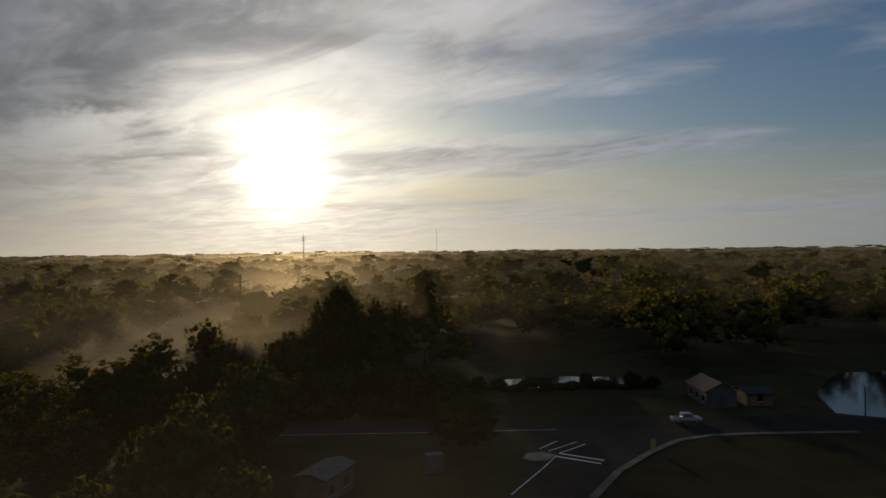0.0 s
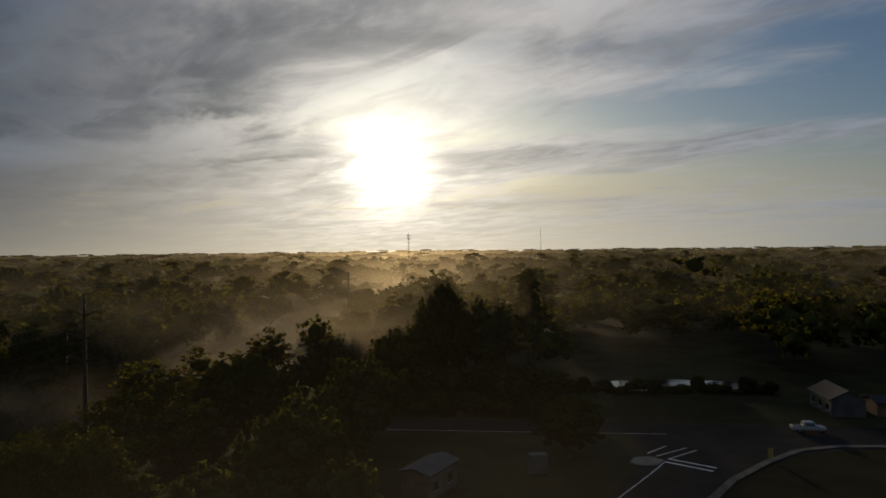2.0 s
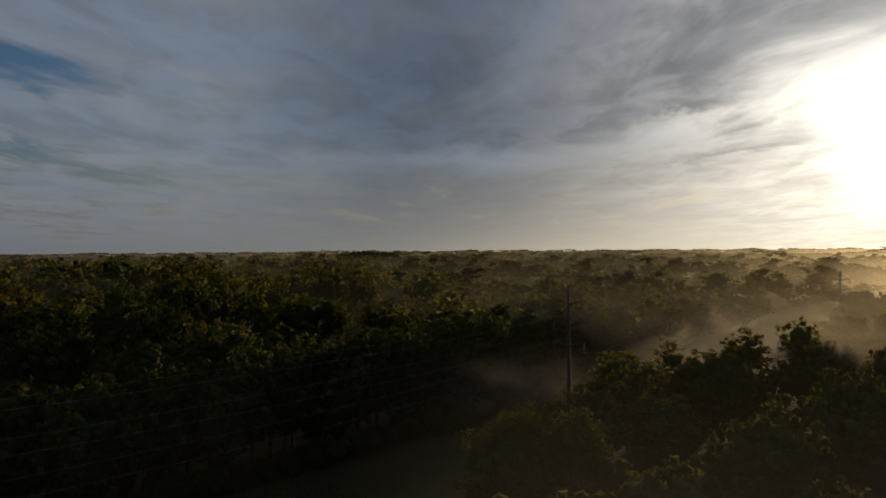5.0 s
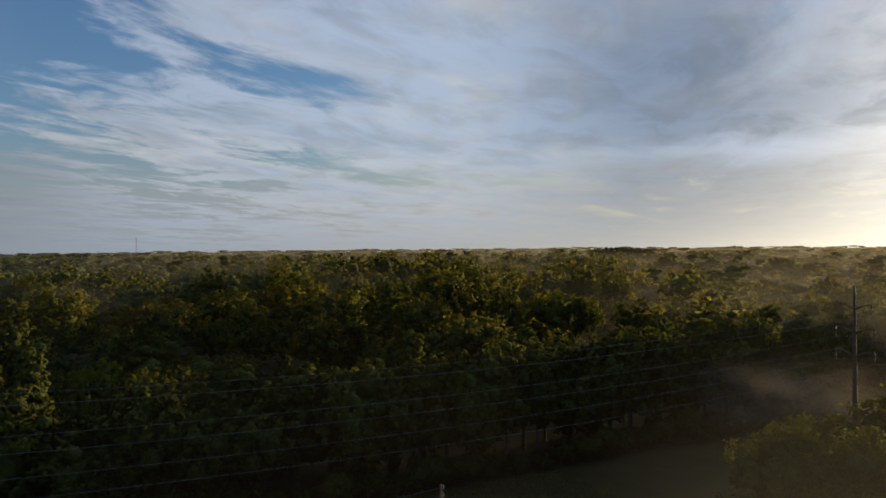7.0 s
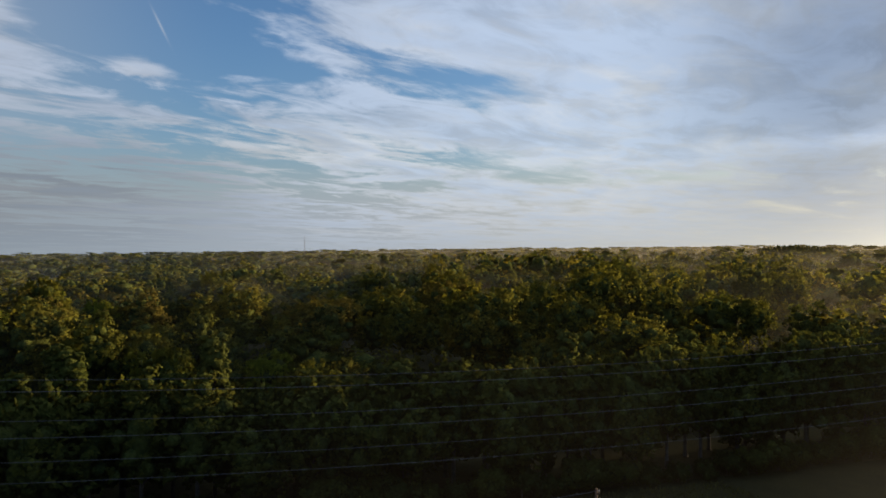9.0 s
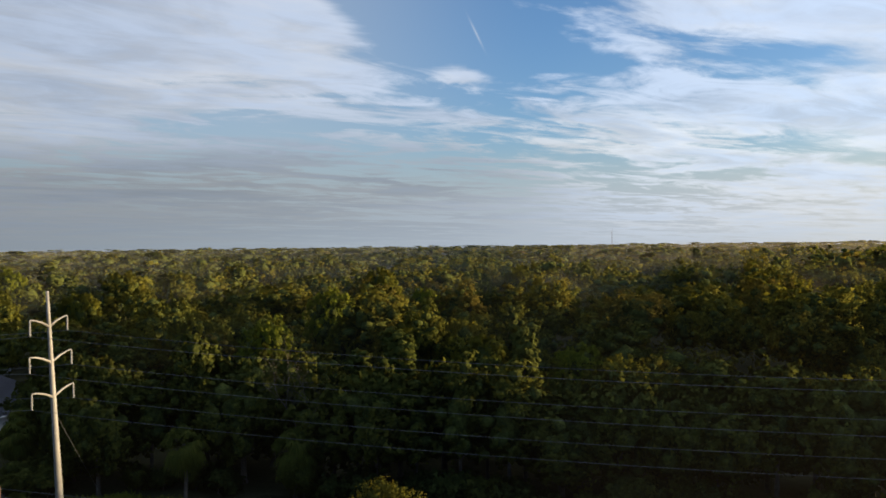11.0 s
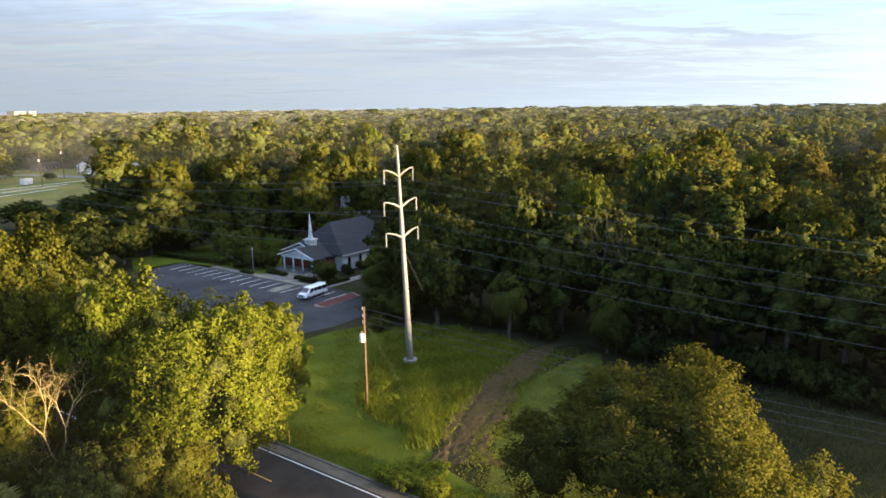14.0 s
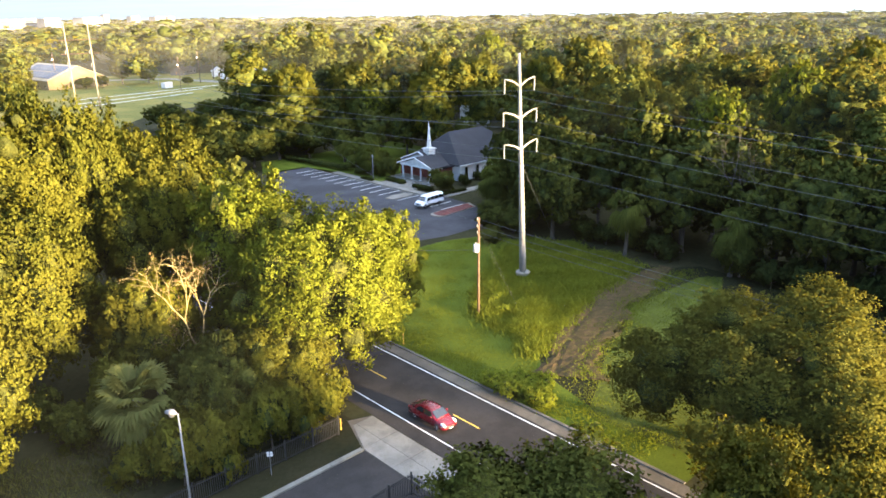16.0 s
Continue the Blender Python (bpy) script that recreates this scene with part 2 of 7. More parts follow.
def foliage(name, cols, through_light=0.3, patch=0.06, rounded=True, mixed=False):
    """Leaves: each leaf its own tone, each tree its own, light passing through the blade."""
    m = bpy.data.materials.new(name)
    m.use_nodes = True
    nt = m.node_tree
    nt.nodes.clear()
    k = Nodes(nt)
    geo = k.add("ShaderNodeNewGeometry")
    isl, pos = geo.outputs["Random Per Island"], geo.outputs["Position"]
    rnd = k.add("ShaderNodeObjectInfo").outputs["Random"]
    big = k.noise(pos, patch, 3.0, 0.6)
    tone = k.math("ADD", k.math("MULTIPLY", k.step(big, 0.3, 0.7), 0.65), k.math("MULTIPLY", rnd, 0.35))
    col = k.mix(tone, cols[0], cols[1])
    if mixed:
        # a wood of many sorts: each tree its own green
        sort = k.add("ShaderNodeAttribute")
        sort.attribute_name = "sort"
        ramp = k.add("ShaderNodeValToRGB")
        stops = ((0.0, (0.042, 0.060, 0.018)), (0.3, (0.064, 0.084, 0.019)), (0.55, (0.096, 0.110, 0.021)), (0.78, (0.124, 0.130, 0.023)), (0.93, (0.146, 0.142, 0.025)), (1.0, (0.126, 0.092, 0.034)))
        while len(ramp.color_ramp.elements) < len(stops):
            ramp.color_ramp.elements.new(0.5)
        for e, (p, c) in zip(ramp.color_ramp.elements, stops):
            e.position, e.color = p, (*c, 1)
        k.put(ramp.inputs[0], sort.outputs["Fac"])
        col = k.mix(0.25, ramp.outputs[0], col)
    col = k.mix(k.step(isl, 0.5, 1.0, 0.0, 0.25 if mixed else 0.3), col, cols[2])
    if mixed:
        grain = k.noise(pos, 2.2, 4.0, 0.7)
        col = k.mix(1.0, col, k.step(grain, 0.36, 0.64, 0.55, 1.5, "LINEAR"), "MULTIPLY")
    hsv = k.add("ShaderNodeHueSaturation")
    hsv.inputs["Hue"].default_value = 0.478
    k.put(hsv.inputs["Color"], col)
    k.put(hsv.inputs["Value"], k.step(isl, 0.0, 1.0, 0.86, 1.14, "LINEAR"))
    col = hsv.outputs[0]
    dif = k.add("ShaderNodeBsdfDiffuse")
    k.put(dif.inputs["Color"], col)
    tr = k.add("ShaderNodeBsdfTranslucent")
    k.put(tr.inputs["Color"], k.mix(1.0, col, (1.16, 1.12, 0.6), "MULTIPLY"))
    if rounded:
        # leaves of a clump take the light together, as a rounded mass
        puff = k.add("ShaderNodeAttribute")
        puff.attribute_name = "puff"
        turned = k.add("ShaderNodeVectorTransform")
        turned.vector_type, turned.convert_from, turned.convert_to = "NORMAL", "OBJECT", "WORLD"
        k.put(turned.inputs[0], puff.outputs["Vector"])
        rough = k.add("ShaderNodeTexNoise")
        k.put(rough.inputs["Vector"], pos)
        rough.inputs["Scale"].default_value, rough.inputs["Detail"].default_value, rough.inputs["Roughness"].default_value = 1.3, 4.0, 0.7
        tilt = k.vmath("MULTIPLY", k.vmath("SUBTRACT", rough.outputs["Color"], (0.5, 0.5, 0.5)), (0.7, 0.7, 0.7))
        facing = k.vmath("NORMALIZE", k.vmath("ADD", turned.outputs[0], tilt), (0.0, 0.0, 0.0))
        k.put(dif.inputs["Normal"], facing)
        k.put(tr.inputs["Normal"], facing)
    mx = k.add("ShaderNodeMixShader")
    mx.inputs[0].default_value = through_light
    k.put(mx.inputs[1], dif.outputs[0])
    k.put(mx.inputs[2], tr.outputs[0])
    k.put(k.add("ShaderNodeOutputMaterial").inputs[0], mx.outputs[0])
    return m


LEAF_OAK = foliage("oak_leaves", ((0.0446, 0.0628, 0.014), (0.0677, 0.0808, 0.0173), (0.0958, 0.106, 0.0223)), 0.36, 0.12)
LEAF_LIVE = foliage("live_oak_leaves", ((0.0814, 0.0946, 0.0165), (0.114, 0.119, 0.0198), (0.15, 0.141, 0.0242)), 0.46, 0.25)
LEAF_YELLOW = foliage("sycamore_leaves", ((0.0986, 0.139, 0.0157), (0.125, 0.156, 0.0179), (0.155, 0.17, 0.0224)), 0.44, 0.25)
LEAF_BRIGHT = foliage("bright_leaves", ((0.0829, 0.103, 0.0157), (0.114, 0.121, 0.0179), (0.143, 0.142, 0.0224)), 0.50, 0.2)
LEAF_PINE = foliage("pine_needles", ((0.0363, 0.0513, 0.0112), (0.0475, 0.0612, 0.015), (0.0725, 0.08, 0.0187)), 0.15)
LEAF_DARK = foliage("shrub_leaves", ((0.0213, 0.0325, 0.00875), (0.0325, 0.0438, 0.0112), (0.0513, 0.0612, 0.015)), 0.2)
LEAF_WOODS = foliage("woods_leaves", ((0.0264, 0.0396, 0.0096), (0.0744, 0.084, 0.0132), (0.102, 0.102, 0.0156)), 0.45, 0.09, True, True)
LEAF_PALM = foliage("palm_fronds", ((0.075, 0.092, 0.028), (0.095, 0.105, 0.032), (0.125, 0.125, 0.045)), 0.35, rounded=False)
LEAF_CABBAGE = foliage("shaggy_fronds", ((0.04, 0.056, 0.0112), (0.0544, 0.0672, 0.0136), (0.076, 0.08, 0.0192)), 0.35, rounded=False)
LEAF_GRASS = foliage("grass_blades", ((0.088, 0.138, 0.0132), (0.121, 0.154, 0.0165), (0.176, 0.182, 0.0242)), 0.4, 0.25, False)
LEAF_LAWN = foliage("lawn_blades", ((0.0869, 0.122, 0.0151), (0.104, 0.136, 0.017), (0.122, 0.143, 0.0207)), 0.35, 0.25, False)
LEAF_MEADOW = foliage("meadow_blades", ((0.0544, 0.0646, 0.0204), (0.068, 0.0714, 0.0238), (0.0884, 0.0816, 0.0306)), 0.3, 0.25, False)
LEAF_DRY = foliage("dry_leaves", ((0.085, 0.065, 0.022), (0.11, 0.080, 0.028), (0.14, 0.10, 0.035)), 0.3, 0.3, False)
# solid lumps inside crowns, coloured darker than leaves for the shade between them
CORE_SHADE = surface("crown_core_shade", (0.0629, 0.0719, 0.018), (0.033, 0.0404, 0.012), 0.95, 1.1, 3.0, 0.9, spec=0.0, coords="World", depth=0.35)
CORE_SHADE_LIGHT = surface("olive_core_shade", (0.072, 0.074, 0.017), (0.036, 0.040, 0.011), 0.95, 1.3, 3.0, 0.9, spec=0.0, coords="World", depth=0.35)
BARK = surface("bark", (0.075, 0.06, 0.046), (0.04, 0.032, 0.026), 0.9, 1.2, 9.0, 0.6)
BARK_PALE = surface("bare_wood", (0.29, 0.22, 0.085), (0.18, 0.135, 0.055), 0.85, 1.5, 9.0, 0.4)
EARTH = surface("woodland_floor", (0.046, 0.042, 0.020), (0.026, 0.026, 0.012), 0.95, 0.08, 18.0, 0.5, spec=0.02, coords="World", depth=0.1)
# the lawn grass in a darker tone
STRIP = surface("strip_grass", (0.074, 0.086, 0.016), (0.050, 0.058, 0.013), 0.9, 0.35, 20.0, 0.6, spec=0.02, coords="World", depth=0.06)
LAWN = surface("mown_grass", (0.092, 0.116, 0.015), (0.068, 0.090, 0.012), 0.9, 0.18, 30.0, 0.5, spec=0.02, coords="World", depth=0.05)
# grass tone lowered to stand for the shade over the clearings
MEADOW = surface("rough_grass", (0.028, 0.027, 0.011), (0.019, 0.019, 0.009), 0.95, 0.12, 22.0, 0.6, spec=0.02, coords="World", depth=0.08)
DIRT = surface("track_earth", (0.070, 0.048, 0.024), (0.046, 0.037, 0.017), 0.95, 1.3, 6.0, 0.9, spec=0.02, coords="World", depth=0.08)
ASPHALT = surface("asphalt", (0.050, 0.044, 0.040), (0.034, 0.030, 0.027), 0.9, 0.22, 60.0, 0.25, spec=0.04, coords="World", depth=0.01)
ASPHALT_OLD = surface("parking_asphalt", (0.0546, 0.0546, 0.0598), (0.0338, 0.0338, 0.0364), 0.9, 0.15, 60.0, 0.25, spec=0.12, coords="World", depth=0.01)
# darker copy of the road asphalt; the backlit gloom is in the colour
ASPHALT_DARK = surface("dimmed_asphalt", (0.026, 0.024, 0.022), (0.017, 0.016, 0.015), 0.92, 0.2, 60.0, 0.25, spec=0.05, coords="World", depth=0.01)
CONCRETE = surface("concrete", (0.215, 0.194, 0.159), (0.142, 0.127, 0.103), 0.85, 0.5, 25.0, 0.3, coords="World", depth=0.01)
OLD_CONCRETE = surface("weathered_concrete", (0.24, 0.215, 0.175), (0.15, 0.135, 0.11), 0.88, 0.5, 25.0, 0.3, coords="World", depth=0.01)
DARK_KERB = surface("stained_and_dimmed_kerb", (0.13, 0.115, 0.09), (0.07, 0.062, 0.05), 0.9, 0.5, 25.0, 0.3, coords="World", depth=0.01)
# grass browned and darkened in its colour for dim backlit ground
DIM_GRASS = surface("dimmed_grass", (0.034, 0.029, 0.015), (0.022, 0.021, 0.010), 0.95, 0.12, 22.0, 0.6, spec=0.02, coords="World", depth=0.06)
FAR_WALL = surface("far_building_wall", (0.20, 0.195, 0.19), (0.15, 0.147, 0.145), 0.8, 0.05, 10.0, 0.05)
FIELD = surface("pale_field_grass", (0.200, 0.165, 0.048), (0.118, 0.118, 0.032), 0.95, 0.035, 22.0, 0.5, spec=0.02, coords="World", depth=0.06)
GUTTER = surface("verge_dirt", (0.13, 0.105, 0.075), (0.085, 0.07, 0.05), 0.9, 0.6, 20.0, 0.4, coords="World")
PAINT_WHITE = surface("road_paint_white", (0.72, 0.71, 0.68), (0.5, 0.49, 0.46), 0.7, 1.5, 14.0, 0.1, coords="World")
PAINT_YELLOW = surface("road_paint_yellow", (0.62, 0.40, 0.05), (0.45, 0.28, 0.05), 0.7, 1.5, 14.0, 0.1, coords="World")
STEEL = surface("galvanised_steel", (0.20, 0.19, 0.175), (0.14, 0.135, 0.125), 0.6, 0.35, 20.0, 0.1, metal=0.1)
# darker copy of the pole steel, with the backlit silhouette put into its brown
DIM_STEEL = surface("dimmed_steel", (0.060, 0.042, 0.030), (0.040, 0.028, 0.020), 0.8, 0.5, 20.0, 0.1)
POLE_WOOD = surface("creosoted_wood", (0.105, 0.062, 0.036), (0.060, 0.038, 0.024), 0.9, 0.7, 16.0, 0.4)
GREY_METAL = surface("painted_metal", (0.195, 0.195, 0.203), (0.15, 0.15, 0.158), 0.5, 1.5, 12.0, 0.05)
BLACK_METAL = surface("black_metal", (0.018, 0.018, 0.02), (0.03, 0.028, 0.026), 0.5, 2.0, 12.0, 0.05)
WHITE = surface("white_paint", (0.62, 0.61, 0.59), (0.50, 0.49, 0.47), 0.6, 0.7, 14.0, 0.08)
PALE_POLE = surface("sun_bleached_wood", (0.22, 0.19, 0.14), (0.15, 0.13, 0.10), 0.9, 0.6, 14.0, 0.2)
LAMP_POST = surface("lamp_post_paint", (0.17, 0.17, 0.17), (0.13, 0.13, 0.13), 0.5, 0.7, 14.0, 0.05)
# also stands for white walls of the backlit clearing, their shade in the grey
GREY_WALL = surface("grey_and_shaded_siding", (0.112, 0.105, 0.098), (0.077, 0.0735, 0.07), 0.85, 0.5, 14.0, 0.1)
WHITE_GLOSS = surface("white_car_paint", (0.80, 0.80, 0.80), (0.74, 0.74, 0.74), 0.25, 1.0, 8.0, 0.0, spec=0.5)
RED_GLOSS = surface("red_car_paint", (0.125, 0.004, 0.010), (0.10, 0.0035, 0.008), 0.25, 1.0, 8.0, 0.0, spec=0.6)
SILVER = surface("silver_car_paint", (0.42, 0.42, 0.42), (0.36, 0.36, 0.36), 0.3, 1.0, 8.0, 0.0)
GLASS_DARK = surface("dark_glass", (0.012, 0.014, 0.016), (0.02, 0.022, 0.025), 0.12, 1.0, 6.0, 0.0, spec=0.7)
RUBBER = surface("rubber", (0.016, 0.016, 0.016), (0.025, 0.024, 0.023), 0.85, 3.0, 10.0, 0.1)
CHROME = surface("bright_metal", (0.62, 0.62, 0.62), (0.5, 0.5, 0.5), 0.25, 2.0, 8.0, 0.0, metal=0.9)
LAMP_CLEAR = surface("lamp_lens", (0.72, 0.72, 0.70), (0.6, 0.6, 0.58), 0.2, 3.0, 8.0, 0.0)
LAMP_RED = surface("red_lens", (0.40, 0.02, 0.02), (0.3, 0.015, 0.015), 0.25, 3.0, 8.0, 0.0)
SHINGLE = surface("roof_shingles", (0.019, 0.019, 0.023), (0.013, 0.013, 0.016), 0.85, 0.5, 22.0, 0.5)
BRICK = surface("red_brick", (0.23, 0.065, 0.042), (0.15, 0.042, 0.032), 0.85, 0.9, 12.0, 0.3)
MULCH = surface("red_mulch", (0.14, 0.030, 0.022), (0.08, 0.020, 0.016), 0.95, 1.2, 16.0, 0.7, coords="World", depth=0.06)
CERAMIC = surface("insulator_polymer", (0.24, 0.235, 0.22), (0.18, 0.175, 0.165), 0.5, 2.0, 8.0, 0.0)
CABLE = surface("weathered_aluminium", (0.0924, 0.0924, 0.0924), (0.0693, 0.0693, 0.0693), 0.6, 1.0, 8.0, 0.0, metal=0.3)
SOLAR = surface("solar_cells", (0.081, 0.099, 0.144), (0.063, 0.081, 0.117), 0.55, 0.4, 10.0, 0.0, spec=0.25)
TAN_WALL = surface("tan_metal_wall", (0.20, 0.145, 0.065), (0.16, 0.115, 0.05), 0.7, 0.3, 16.0, 0.1)
PALE_ROOF = surface("pale_sheet_roof", (0.38, 0.40, 0.42), (0.28, 0.30, 0.32), 0.5, 0.4, 10.0, 0.1)
# the shed roof's backlit darkness is in this colour; far roofs are brown
DARK_SHEET = surface("dark_sheet_roof", (0.0546, 0.0504, 0.0462), (0.0336, 0.0294, 0.0252), 0.7, 0.4, 10.0, 0.1)
TAN_ROOF = surface("tan_sheet_roof", (0.285, 0.247, 0.171), (0.209, 0.18, 0.133), 0.6, 0.4, 10.0, 0.1)
BROWN_WALL = surface("brown_siding", (0.20, 0.13, 0.08), (0.14, 0.09, 0.06), 0.8, 0.5, 14.0, 0.1)


def water_material():
    m = bpy.data.materials.new("pond_water")
    m.use_nodes = True
    k = Nodes(m.node_tree)
    b = m.node_tree.nodes["Principled BSDF"]
    b.inputs["Base Color"].default_value = (0.012, 0.016, 0.014, 1)
    b.inputs["Roughness"].default_value = 0.04
    b.inputs["IOR"].default_value = 1.33
    bp = k.add("ShaderNodeBump")
    bp.inputs["Strength"].default_value, bp.inputs["Distance"].default_value = 0.45, 0.06
    k.put(bp.inputs["Height"], k.noise(k.add("ShaderNodeNewGeometry").outputs["Position"], 0.8, 3.0, 0.5))
    k.put(b.inputs["Normal"], bp.outputs[0])
    return m


WATER = water_material()

# ---- mesh helpers ----


def raw_mesh(name, verts, faces, materials, index=None, smooth=False, puff=None, sort=None):
    """A mesh from arrays of points and triangles."""
    me = bpy.data.meshes.new(name)
    verts, faces = np.asarray(verts, np.float32), np.asarray(faces, np.int32)
    n = len(faces)
    me.vertices.add(len(verts))
    me.vertices.foreach_set("co", verts.ravel())
    me.loops.add(3 * n)
    me.loops.foreach_set("vertex_index", faces.ravel())
    me.polygons.add(n)
    me.polygons.foreach_set("loop_start", np.arange(0, 3 * n, 3, dtype=np.int32))
    for m in materials:
        me.materials.append(m)
    if index is not None:
        me.polygons.foreach_set("material_index", np.asarray(index, np.int32))
    me.polygons.foreach_set("use_smooth", np.full(n, smooth))
    if puff is not None:
        me.attributes.new("puff", "FLOAT_VECTOR", "POINT").data.foreach_set("vector", np.asarray(puff, np.float32).ravel())
    if sort is not None:
        me.attributes.new("sort", "FLOAT", "POINT").data.foreach_set("value", np.asarray(sort, np.float32))
    me.update(calc_edges=True)
    return me


def part(name, bm, material, parent=None, label="", smooth=False):
    """Links a bmesh as one mesh object, under a thing or a part."""
    me = bpy.data.meshes.new(name)
    bmesh.ops.recalc_face_normals(bm, faces=bm.faces)
    for f in bm.faces:
        f.smooth = smooth
    bm.to_mesh(me)
    bm.free()
    me.materials.append(material)
    ob = new(name, me)
    ob.parent = parent
    if label:
        tagged(ob, label)
    return ob


def share(name, me, parent, m=None):
    ob = new(name, me)
    ob.parent = parent
    if m is not None:
        ob.matrix_basis = m
    return ob


def thing(name, m, label, category, group="", kind=""):
    ob = new(name)
    ob.empty_display_size = 0.2
    ob.matrix_basis = m
    return tagged(ob, label, category, group, kind)


def setting(name, bm, material, label="", smooth=False):
    return tagged(part(name, bm, material, smooth=smooth), label, kind="structure")


def box(bm, x0, y0, z0, x1, y1, z1, bevel=0.0):
    r = bmesh.ops.create_cube(bm, size=1.0)
    for v in r["verts"]:
        v.co = Vector(((x0 + x1) / 2 + v.co.x * (x1 - x0), (y0 + y1) / 2 + v.co.y * (y1 - y0), (z0 + z1) / 2 + v.co.z * (z1 - z0)))
    if bevel:
        edges = list({e for v in r["verts"] for e in v.link_edges})
        bmesh.ops.bevel(bm, geom=edges, offset=bevel, segments=2, affect="EDGES", profile=0.5)
    return bm


def boxed(*a, bevel=0.0):
    return box(bmesh.new(), *a, bevel=bevel)


def tube(bm, points, radii, sides=8, cap=True):
    """A tapered tube along points."""
    points = [Vector(p) for p in points]
    if not hasattr(radii, "__len__"):
        radii = [radii] * len(points)
    rings = []
    for i, p in enumerate(points):
        d = (points[min(i + 1, len(points) - 1)] - points[max(i - 1, 0)]).normalized()
        a = d.cross(Vector((0, 0, 1)) if abs(d.z) < 0.9 else Vector((1, 0, 0))).normalized()
        b = d.cross(a)
        rings.append([bm.verts.new(p + radii[i] * (a * math.cos(t) + b * math.sin(t))) for t in (2 * math.pi * j / sides for j in range(sides))])
    for r, q in zip(rings, rings[1:]):
        for j in range(sides):
            bm.faces.new((r[j], r[(j + 1) % sides], q[(j + 1) % sides], q[j]))
    if cap:
        bm.faces.new(rings[0])
        bm.faces.new(rings[-1])
    return bm


def sheet(points, z):
    """A flat polygon at a height."""
    bm = bmesh.new()
    bm.faces.new([bm.verts.new((x, y, z)) for x, y in points])
    bmesh.ops.triangulate(bm, faces=bm.faces)
    return bm


def slab(points, z0, z1, bevel=0.0):
    """A polygon with thickness."""
    bm = bmesh.new()
    lo = [bm.verts.new((x, y, z0)) for x, y in points]
    hi = [bm.verts.new((x, y, z1)) for x, y in points]
    bm.faces.new(hi)
    bm.faces.new(lo)
    n = len(points)
    for i in range(n):
        bm.faces.new((lo[i], lo[(i + 1) % n], hi[(i + 1) % n], hi[i]))
    return bm


def ribbon(line, half0, half1, z):
    """A strip along a line, from half0 to half1 to the right of it."""
    bm = bmesh.new()
    rows = []
    pts = [Vector((x, y, 0)) for x, y in line]
    for i, p in enumerate(pts):
        d = (pts[min(i + 1, len(pts) - 1)] - pts[max(i - 1, 0)]).normalized()
        right = Vector((d.y, -d.x, 0))
        rows.append([bm.verts.new(p + right * h + Vector((0, 0, z))) for h in (half0, half1)])
    for a, b in zip(rows, rows[1:]):
        bm.faces.new((a[0], a[1], b[1], b[0]))
    return bm


# ---- ground, roads and open spaces ----

# main road: straight along y past the drone, drifting west further on
ROAD = [(-37.9, y) for y in range(-420, 121, 20)] + [(-39.5, 140), (-42, 160), (-45.5, 180), (-49.5, 200), (-54, 220), (-60, 245), (-70, 290), (-90, 370), (-120, 480)]
CROSS = [(-37.9, 131.0), (-20, 131.5), (0, 132), (20, 133), (40, 133), (66, 133), (85, 129), (120, 120), (180, 104), (300, 80)]


def disc(radius_list, sides=64):
    bm = bmesh.new()
    rings = []
    for r in radius_list:
        rings.append([bm.verts.new((r * math.cos(2 * math.pi * j / sides), r * math.sin(2 * math.pi * j / sides), 0)) for j in range(sides)])
    bm.faces.new(rings[0])
    for a, b in zip(rings, rings[1:]):
        for j in range(sides):
            bm.faces.new((a[j], b[j], b[(j + 1) % sides], a[(j + 1) % sides]))
    return bm


setting("ground", disc([60, 200, 600, 1500, 4600]), EARTH, "dark woodland floor and rough ground reaching the horizon")
setting("road", ribbon(ROAD, -5.1, 5.0, 0.03), ASPHALT, "grey asphalt two-lane road with worn lanes")
setting("road_line", ribbon(ROAD, -3.68, -3.56, 0.036), PAINT_WHITE, "white painted edge line")
setting("road_line", ribbon(ROAD, 3.48, 3.60, 0.036), PAINT_WHITE, "white painted edge line")
setting("verge", ribbon(ROAD[:28], -5.2, -3.95, 0.034), GUTTER, "sandy dirt along the road edge")
setting("street", ribbon(CROSS, -4.2, 4.2, 0.026), ASPHALT_DARK, "asphalt side street, coloured dark for the backlight")
setting("street_line", ribbon(CROSS[:4], 3.7, 3.85, 0.032), PAINT_WHITE, "white painted edge line")


def dashes():
    for i in range(-12, 14):
        y = -49.45 + 12.2 * i
        setting("road_dash", boxed(-37.97, y - 1.55, 0.03, -37.83, y + 1.55, 0.038), PAINT_YELLOW, "yellow painted centre dash")


dashes()


def kerb_run(line, side, w=0.3, h=0.14, step=3.0, label="low concrete kerb stone", stone=OLD_CONCRETE):
    """Kerb stones laid end to end beside a line."""
    pts = [Vector((x, y, 0)) for x, y in line]
    made = None
    for a, b in zip(pts, pts[1:]):
        d = b - a
        n = max(1, round(d.length / step))
        d = d / n
        right = Vector((d.y, -d.x, 0)).normalized()
        for i in range(n):
            m = a + d * (i + 0.5) + right * side
            ang = math.atan2(d.y, d.x)
            if made is None:
                made = part("kerb", boxed(-0.5, -w / 2, 0, 0.5, w / 2, h, bevel=0.02), stone)
                ob = made
            else:
                ob = new("kerb", made.data)
            ob.matrix_basis = Matrix.Translation(m) @ Matrix.Rotation(ang, 4, "Z") @ Matrix.Diagonal((d.length - 0.03, 1, 1, 1))
            tagged(ob, label, kind="structure")


kerb_run([(-37.9, -75), (-37.9, -20)], -5.35, w=0.30, h=0.12, label="stained overgrown kerb stone", stone=DARK_KERB)

